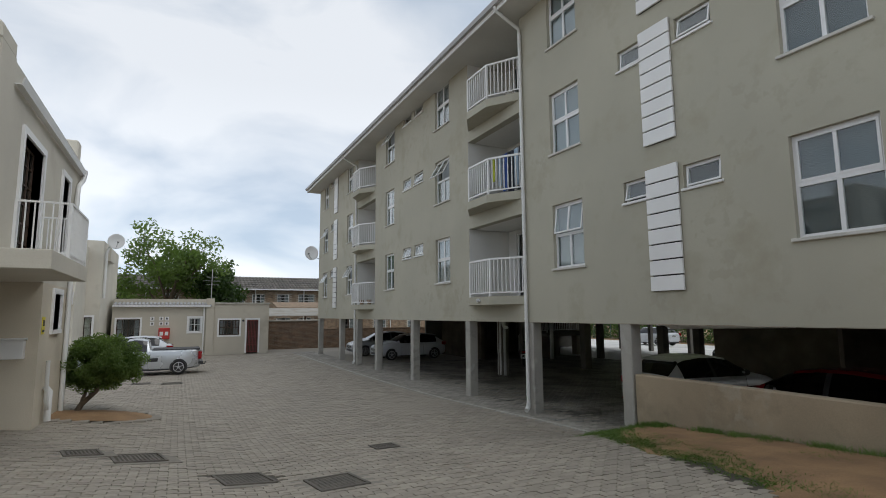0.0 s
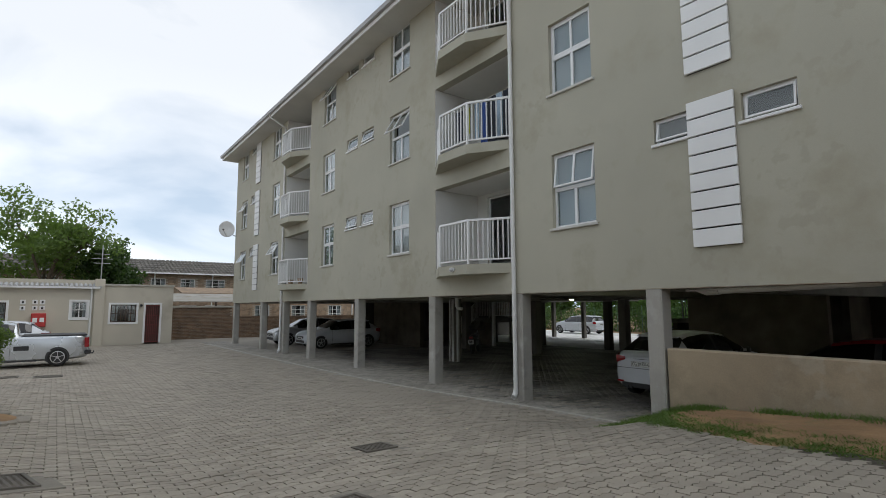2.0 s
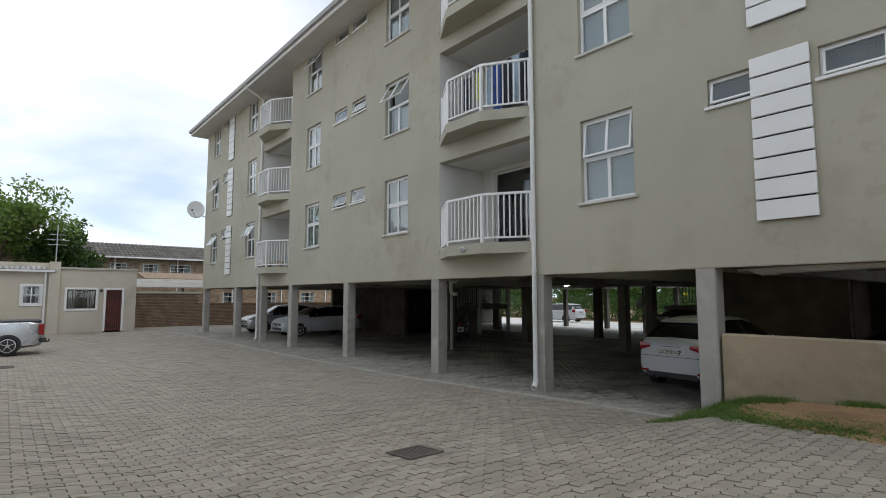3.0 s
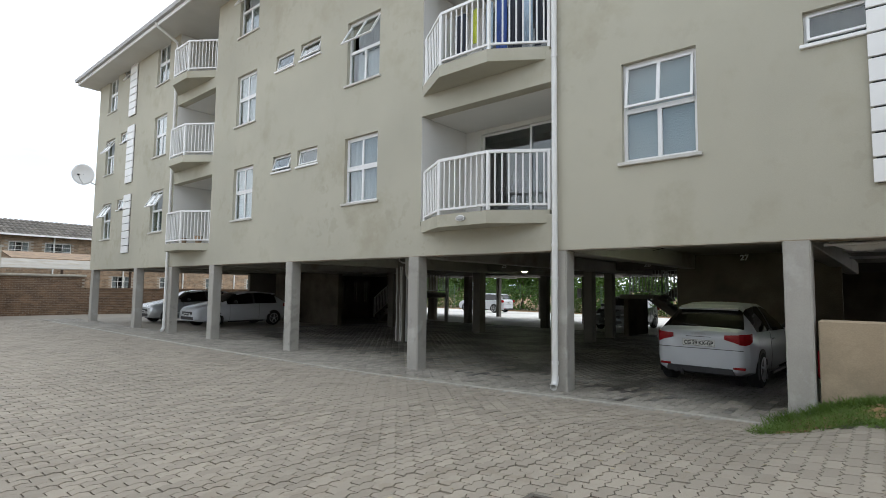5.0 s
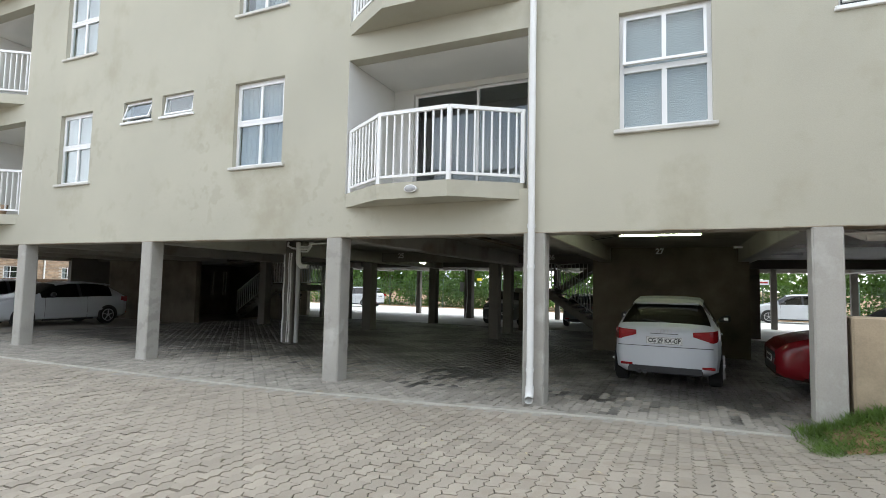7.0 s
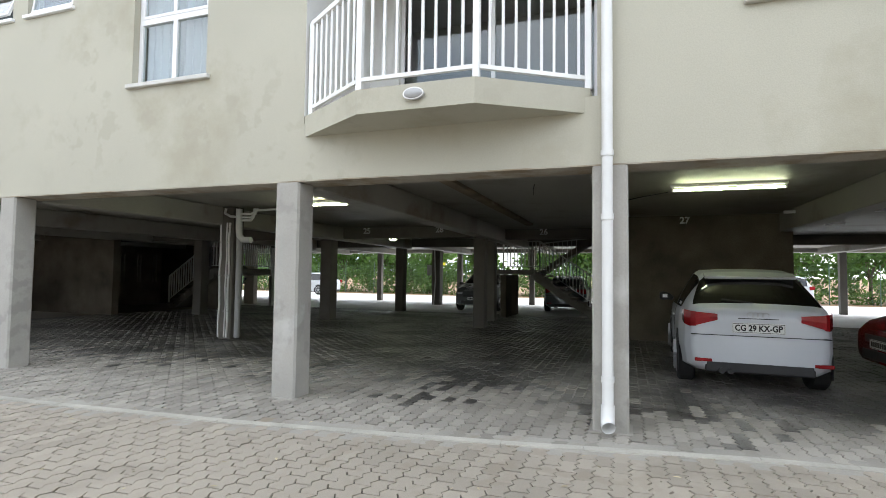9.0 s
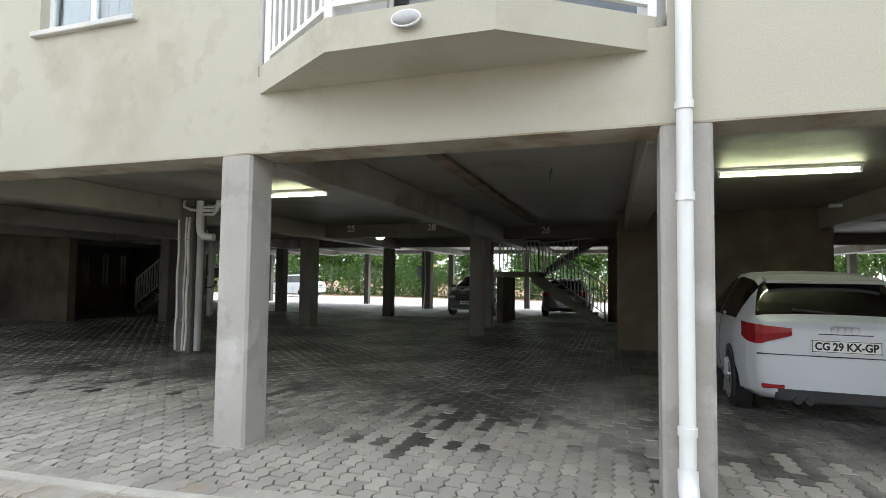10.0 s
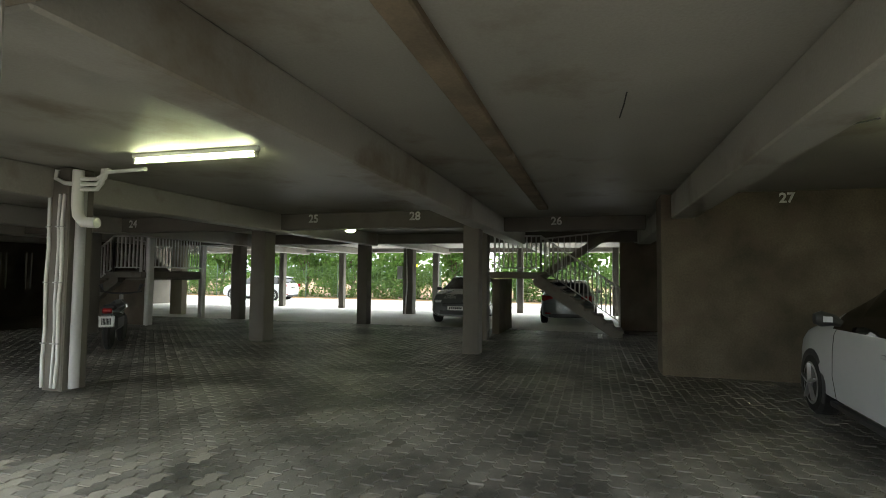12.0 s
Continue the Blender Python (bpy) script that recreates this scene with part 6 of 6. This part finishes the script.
# stairs
def stair(y0, y1, xa, zl, n, share, far_rail, label):
    """A half-turn stair: a flight along y from the ground at y0 to a landing, and one on up behind it."""
    s = thing("stairs", pose(0, 0, 0), label, "stairs")
    d = 1 if y1 > y0 else -1
    run = abs(y1 - y0) * share
    zb = -0.1
    xb, xc = xa + 1.05, xa + 2.1
    xr = xb - 0.04 if far_rail else xa + 0.04
    h = (zl - zb) / n
    for i in range(n):
        a = y0 + d * run * i / n
        b = y0 + d * run * (i + 1) / n
        z = zb + h * (i + 1)
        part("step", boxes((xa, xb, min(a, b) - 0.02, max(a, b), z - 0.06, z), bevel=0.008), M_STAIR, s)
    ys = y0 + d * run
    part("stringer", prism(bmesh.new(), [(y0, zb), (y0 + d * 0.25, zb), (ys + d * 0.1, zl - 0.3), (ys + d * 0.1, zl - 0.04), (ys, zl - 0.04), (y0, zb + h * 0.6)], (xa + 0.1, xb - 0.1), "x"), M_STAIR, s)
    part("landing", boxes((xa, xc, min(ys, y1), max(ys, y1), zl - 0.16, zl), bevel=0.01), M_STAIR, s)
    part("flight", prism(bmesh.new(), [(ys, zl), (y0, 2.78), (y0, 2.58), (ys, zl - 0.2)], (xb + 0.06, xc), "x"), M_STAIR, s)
    # railings
    rl = [((xr, y0 + d * 0.03, zb + 1.0 + h), (xr, ys, zl + 0.98)), ((xr, ys, zl + 0.98), (xr, y1 - d * 0.04, zl + 0.98))]
    for k, (a, b) in enumerate(rl):
        a, b = Vector(a), Vector(b)
        drop = Vector((0, 0, -0.86))
        part("rail", bar(bmesh.new(), a, b, 0.045), M_RAILGREY, s)
        part("rail", bar(bmesh.new(), a + drop, b + drop, 0.03), M_RAILGREY, s)
        m_ = round((b - a).length / 0.13)
        for i in range(m_ + 1):
            p = a.lerp(b, i / m_)
            w = 0.05 if i in (0, m_) else 0.034
            part("baluster", bar(bmesh.new(), p + drop - Vector((0, 0, 0.12 if i in (0, m_) else 0)), p, w), M_RAILGREY, s)
    a, b = Vector((xb + 0.03, ys, zl + 0.9)), Vector((xb + 0.03, y0, 2.56))
    part("rail", bar(bmesh.new(), a, b, 0.04), M_RAILGREY, s)
    for i in range(9):
        p = a.lerp(b, i / 8 * 0.6)
        part("baluster", bar(bmesh.new(), p - Vector((0, 0, 0.85)), p, 0.02), M_RAILGREY, s)
    return s


stair(11.65, 14.95, 20.2, 1.45, 9, 0.61, True, "half-turn concrete stair with grey painted steel railing")
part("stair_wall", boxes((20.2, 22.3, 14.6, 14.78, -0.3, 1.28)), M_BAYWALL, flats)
stair(27.0, 24.1, 18.45, 1.36, 8, 0.66, False, "half-turn concrete stair with pale steel railing")
ramp_ = thing("landing_screen", pose(0, 0, 0), "white steel railing on a raised concrete landing between posts", "railing")
A_, B_ = Vector((18.8, 24.08, 0)), Vector((21.6, 24.72, 0))
part("landing", prism(bmesh.new(), [(18.8, 24.1), (21.6, 24.74), (21.6, 26.2), (18.8, 26.2)], (1.13, 1.39)), M_STAIR, ramp_)
part("pier", boxes((22.6, 22.85, 26.5, 27.0, -0.2, SLAB)), M_CREAM, ramp_)
part("end_wall", boxes((18.72, 18.86, 24.1, 25.95, -0.2, 1.13)), M_BAYWALL, ramp_)
for z in (1.5, 2.42):
    part("rail", bar(bmesh.new(), A_ + Vector((0, 0, z)), B_ + Vector((0, 0, z)), 0.045), M_WHITE, ramp_)
for i in range(19):
    p = A_.lerp(B_, i / 18)
    part("baluster", bar(bmesh.new(), p + Vector((0, 0, 1.39 if i in (0, 18) else 1.5)), p + Vector((0, 0, 2.42)), 0.05 if i in (0, 18) else 0.025), M_WHITE, ramp_)
for p in (A_, B_):
    part("post", boxes((p.x - 0.1, p.x + 0.06, p.y - 0.03, p.y + 0.13, -0.25, SLAB), bevel=0.01), M_RAILGREY, ramp_)
    part("downpipe", tube(bmesh.new(), [(p.x - 0.15, p.y - 0.03, -0.15), (p.x - 0.15, p.y - 0.03, 2.5)], 0.045, 10), M_PVC, ramp_, "", True)

# walls that close the car park's middle, some unseen and added against light
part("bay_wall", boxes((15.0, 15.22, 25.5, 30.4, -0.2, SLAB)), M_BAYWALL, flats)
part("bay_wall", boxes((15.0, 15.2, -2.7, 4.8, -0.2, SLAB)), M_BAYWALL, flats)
part("closing_wall", boxes((20.72, 20.9, 26.45, 29.8, -0.3, SLAB)), M_BAYWALL, flats)
part("closing_wall", holed_wall_y(15.22, 20.9, -0.3, SLAB, [(18.0 + 0.757 * i + d, 18.06 + 0.757 * i + d, 0.8, 1.92) for i in range(4) for d in (0.0, 0.16)], 29.8, 29.83), M_BAYWALL, flats, "dark wall with narrow upright slots")
part("closing_wall", boxes((21.2, 29.3, 8.9, 9.1, -0.3, SLAB)), M_BAYWALL, flats)
# Unseen wall across the south end, added to cut the light inside.
part("closing_wall", boxes((FX + 0.25, 15.0, Y0 + 0.02, Y0 + 0.2, -0.2, SOFF)), M_BAYWALL, flats)
part("closing_wall", boxes((20.5, 21.2, 8.9, 9.1, -0.3, SLAB)), M_BAYWALL, flats)
# Unseen wall behind the slots, added so they show only dim light.
part("closing_wall", boxes((15.22, 29.3, 33.3, 33.5, -0.3, SLAB)), M_INNER, flats)
part("cable_bundle", tube(bmesh.new(), [(26.57, 19.45, -0.2), (26.55, 19.36, 1.0), (26.56, 19.42, 2.4)], 0.03, 7), M_PVC, flats, "", True)
part("meter_box", boxes((26.5, 26.6, 19.56, 19.76, 1.2, 1.7)), M_GALV, flats)

# estate sign and yellow sign on the back fence
sg = solid("fence_sign", boxes((40.3, 40.33, 4.15, 4.85, 1.95, 2.27)), M_PLATE, "white and red sign on the back fence", "sign")
part("bar", boxes((40.29, 40.299, 4.22, 4.78, 2.05, 2.15)), M_REDBOX, sg)
solid("fence_sign", boxes((40.3, 40.33, 5.1, 5.55, 2.0, 2.26)), M_YELLOW, "yellow sign wired to the back fence", "sign")
solid("fence_sign", boxes((40.3, 40.33, 23.6, 24.0, 1.92, 2.12)), M_YELLOW, "small yellow sign on the back fence", "sign")

# washing on the middle balcony
line_ = thing("washing_line", pose(0, 0, 0), "washing of dark, blue and yellow clothes hung on a balcony", "washing")
zf = SILLS[1] - 0.52
part("line", tube(bmesh.new(), [(FX + 0.2, 11.2, zf + 1.3), (FX + 0.2, 13.9, zf + 1.3)], 0.004, 5), M_GALV, line_)
for y, w, h, mt in ((11.2, 0.36, 1.15, M_NAVY), (11.6, 0.2, 1.05, M_FABRIC), (11.82, 0.3, 1.2, M_NAVY), (12.14, 0.24, 1.1, M_BLUE), (12.45, 0.16, 0.9, M_FABRIC), (12.82, 0.13, 0.7, M_LIME), (13.1, 0.26, 0.8, M_NAVY)):
    part("garment", wavy(bmesh.new(), y, y + w, zf + 1.32 - h, zf + 1.31, FX + 0.2, 0.025, 3), mt, line_, "", True)
for y0, y1 in ((23.2, 23.5), (24.3, 24.6)):
    pot = thing("plant_pot", pose(FX - 0.1, (y0 + y1) / 2, SILLS[0] - 0.52), "small terracotta plant pot on the balcony", "plant pot")
    part("pot", tube(bmesh.new(), [(0, 0, 0), (0, 0, 0.22)], [0.08, 0.12], 12), M_BRICK, pot)

# ---- manholes and paving ----
M_PATCH = mat("cement_patch", (0.27, 0.245, 0.205), 0.92, scale=3, fine=50, spread=0.15, bump=0.3)
COVERS = ((1.77, 6.52, 0.52, 0.66, 4, "large"), (0.81, 7.36, 0.55, 0.7, 8, "large"), (-0.46, 9.15, 0.6, 0.72, 10, "large"), (-1.22, 9.65, 0.42, 0.55, 12, "plain"), (3.15, 8.62, 0.34, 0.34, 0, "grate"),
          (-1.14, 22.2, 0.55, 0.5, 0, "plain"), (-0.14, 21.8, 0.6, 0.5, 0, "plain"))
for x, y, w, d, turn, style in COVERS:
    z = float(gz(x, y))
    sx = float(gz(x + 0.2, y) - gz(x - 0.2, y)) / 0.4
    sy = float(gz(x, y + 0.2) - gz(x, y - 0.2)) / 0.4
    c = thing("manhole_cover", pose(x, y, z, math.degrees(math.atan(sy)), -math.degrees(math.atan(sx)), turn), "dark cast-iron " + ("drain grate" if style == "grate" else "manhole cover") + " let into the paving", "manhole cover", "covers in the paving")
    bm = bmesh.new()
    for r in ((-w / 2 - 0.04, w / 2 + 0.04, -d / 2 - 0.04, -d / 2), (-w / 2 - 0.04, w / 2 + 0.04, d / 2, d / 2 + 0.04), (-w / 2 - 0.04, -w / 2, -d / 2, d / 2), (w / 2, w / 2 + 0.04, -d / 2, d / 2)):
        box(bm, *r, -0.06, 0.016, bevel=0.004)
    part("frame", bm, M_IRON, c)
    part("mortar_surround", boxes((-w / 2 - 0.2, w / 2 + 0.2, -d / 2 - 0.17, d / 2 + 0.17, -0.06, -0.003)), M_PATCH, c)
    if style == "grate":
        bm = bmesh.new()
        for i in range(9):
            a = -w / 2 + w * (i + 0.5) / 9
            box(bm, a - 0.011, a + 0.011, -d / 2 + 0.003, d / 2 - 0.003, -0.04, 0.008)
        part("grate", bm, M_IRON, c)
        # Black filler between the bars, coloured as the shade of a deep drain.
        part("sump_shade", boxes((-w / 2, w / 2, -d / 2, d / 2, -0.012, -0.004)), M_DARK, c)
    else:
        part("lid", boxes((-w / 2 + 0.006, w / 2 - 0.006, -d / 2 + 0.006, d / 2 - 0.006, -0.05, 0.006), bevel=0.003), M_IRON, c)
        bm = bmesh.new()
        nx_, ny_ = int(w / 0.05), int(d / 0.05)
        for i in range(nx_):
            for j in range(ny_):
                a, b = -w / 2 + w * (i + 0.5) / nx_, -d / 2 + d * (j + 0.5) / ny_
                box(bm, a - 0.014, a + 0.014, b - 0.006, b + 0.006, 0.006, 0.0105)
        tagged(part("studs", bm, M_IRON, c), kind="stuff")

# kerb between yard and parking
KERB = [(7.72, 8.2), (7.6, 9.9), (7.24, 12.0), (6.98, 14.2), (6.85, 16.2), (6.75, 20.0), (6.7, 26.0), (6.7, 33.8)]


def kerb_x(y):
    return np.interp(y, [p[1] for p in KERB], [p[0] for p in KERB])


kerb = thing("kerb", pose(0, 0, 0), "flush pale concrete kerb along the parking", "kerb", kind="structure")
y = 8.2
while y < 33.5:
    y2 = y + 0.6
    xa, xb = float(kerb_x(y)), float(kerb_x(y2))
    za, zb = float(gz(xa, y)), float(gz(xb, y2))
    part("kerb_stone", bar(bmesh.new(), (xa, y + 0.002, za - 0.053), (xb, y2 - 0.002, zb - 0.053), 0.09, 0.122 + 0.006 * random.random()), M_KERB, kerb)
    part("mortar_bed", bar(bmesh.new(), (xa, y, za - 0.062), (xb, y2, zb - 0.062), 0.42, 0.12), M_CONC, kerb)
    y = y2

# interlocking pavers: zigzag long sides, laid in running bond with the long side along x
PL, PW, AMP, GAP = 0.225, 0.1125, 0.014, 0.0085
us = np.array([0, 0.25, 0.5, 0.75, 1.0]) * PL
wave = np.array([-1, 1, -1, 1, -1]) * AMP


def paver_outline():
    lo = [(min(max(u, GAP / 2), PL - GAP / 2), w + GAP / 2) for u, w in zip(us, wave)]
    hi = [(min(max(u, GAP / 2), PL - GAP / 2), PW + w - GAP / 2) for u, w in zip(us, wave)]
    return lo, hi


lo_, hi_ = paver_outline()
TPL = np.array([(u, v, 0) for u, v in lo_] + [(u, v, 0) for u, v in hi_] + [(u, v, -0.03) for u, v in lo_] + [(u, v, -0.03) for u, v in hi_])
TPL[:10, 0] += np.where(TPL[:10, 0] < PL / 2, 0.002, -0.002)
TF = [(i, i + 1, i + 6, i + 5) for i in range(4)] + [(i + 10, i + 11, i + 1, i) for i in range(4)] + [(i + 5, i + 6, i + 16, i + 15) for i in range(4)] + [(10, 0, 5, 15), (4, 14, 19, 9)]
TF = np.array(TF)


def covered(x, y):
    """True where a cover, the kerb, a bank or a column takes the paving's place."""
    out = np.zeros(len(x), bool)
    for cx_, cy_, w, d, turn, _ in COVERS:
        a = math.radians(turn)
        dx, dy = x - cx_, y - cy_
        u, v = dx * math.cos(a) + dy * math.sin(a), -dx * math.sin(a) + dy * math.cos(a)
        out |= (abs(u) < w / 2 + 0.1) & (abs(v) < d / 2 + 0.06)
    out |= abs(x - kerb_x(y)) < 0.09
    out |= (y < 8.0) & (x > 6.75 - 0.33 * (7.9 - y)) & (x < 8.15)
    out |= ((x + 1.55) / 1.15) ** 2 + ((y - 13.75) / 0.85) ** 2 < 1
    for cy_ in COLS:
        out |= (abs(y - cy_) < 0.1) & (x > FX) & (x < FX + 0.28)
    return out


def lay(x0, x1, y0, y1):
    i, j = np.meshgrid(np.arange(int((x1 - x0) / PL)), np.arange(int((y1 - y0) / PW)))
    x = (x0 + i * PL + (j % 2) * PL / 2).ravel()
    y = (y0 + j * PW).ravel()
    keep = ~covered(x + PL / 2, y + PW / 2)
    return x[keep], y[keep]


paving = thing("paving", pose(0, 0, 0), "grey-brown interlocking zigzag concrete pavers", "paving", kind="structure")


def joined(name, x, y, material, shrink=1.0, tilt=0.006):
    rng = np.random.default_rng(2)
    n = len(x)
    mid = np.array([PL / 2, PW / 2, 0])
    v = ((TPL - mid) * np.array([shrink, shrink, 1]) + mid)[None] + np.stack([x, y, np.zeros(n)], 1)[:, None]
    jit = rng.normal(size=(n, 1)) * 0.0022
    lean = rng.normal(size=(n, 1, 2)) * tilt
    v[:, :, 2] += gz(v[:, :, 0], v[:, :, 1]) + jit + ((TPL - mid)[None, :, :2] * lean).sum(2)
    f = TF[None] + (np.arange(n) * 20)[:, None, None]
    me = bpy.data.meshes.new(name)
    me.from_pydata(v.reshape(-1, 3).tolist(), [], f.reshape(-1, 4).tolist())
    me.materials.append(material)
    ob = tagged(new(name, me), kind="stuff")
    ob.parent = paving
    return ob


X, Y = lay(-5.0, 21.7, -6.0, 36.2)
keep = (X < 8.0) | (Y > 5.0) & (Y < 25.8)
X, Y = X[keep], Y[keep]
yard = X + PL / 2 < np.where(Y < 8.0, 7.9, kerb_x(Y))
near = (X > 4.6) & (X < 6.4) & (Y > 11.9) & (Y < 14.6) & yard
pick = np.flatnonzero(near)[:300]
rest = np.ones(len(X), bool)
rest[pick] = False
joined("pavers", X[rest & yard], Y[rest & yard], M_PAVER)
# Pavers near the opening take the daylit tone, the rest the darkened one.
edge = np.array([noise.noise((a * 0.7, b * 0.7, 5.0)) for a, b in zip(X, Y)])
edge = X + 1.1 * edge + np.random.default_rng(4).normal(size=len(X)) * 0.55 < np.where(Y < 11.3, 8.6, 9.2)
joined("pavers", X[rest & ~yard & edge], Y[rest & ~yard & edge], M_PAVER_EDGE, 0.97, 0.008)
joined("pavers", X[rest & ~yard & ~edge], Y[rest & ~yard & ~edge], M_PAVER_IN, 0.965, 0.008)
pm = bpy.data.meshes.new("paver")
pm.from_pydata((TPL - np.array([PL / 2, PW / 2, 0])).tolist(), [], TF.tolist())
pm.materials.append(M_PAVER)
for k in pick:
    x, y = float(X[k]) + PL / 2, float(Y[k]) + PW / 2
    sx = float(gz(x + 0.1, y) - gz(x - 0.1, y)) / 0.2
    sy = float(gz(x, y + 0.1) - gz(x, y - 0.1)) / 0.2
    ob = new("paver", pm)
    ob.parent = paving
    ob.matrix_basis = pose(x, y, float(gz(x, y)) + random.gauss(0, 0.0015), math.degrees(math.atan(sy)), -math.degrees(math.atan(sx)), 0)
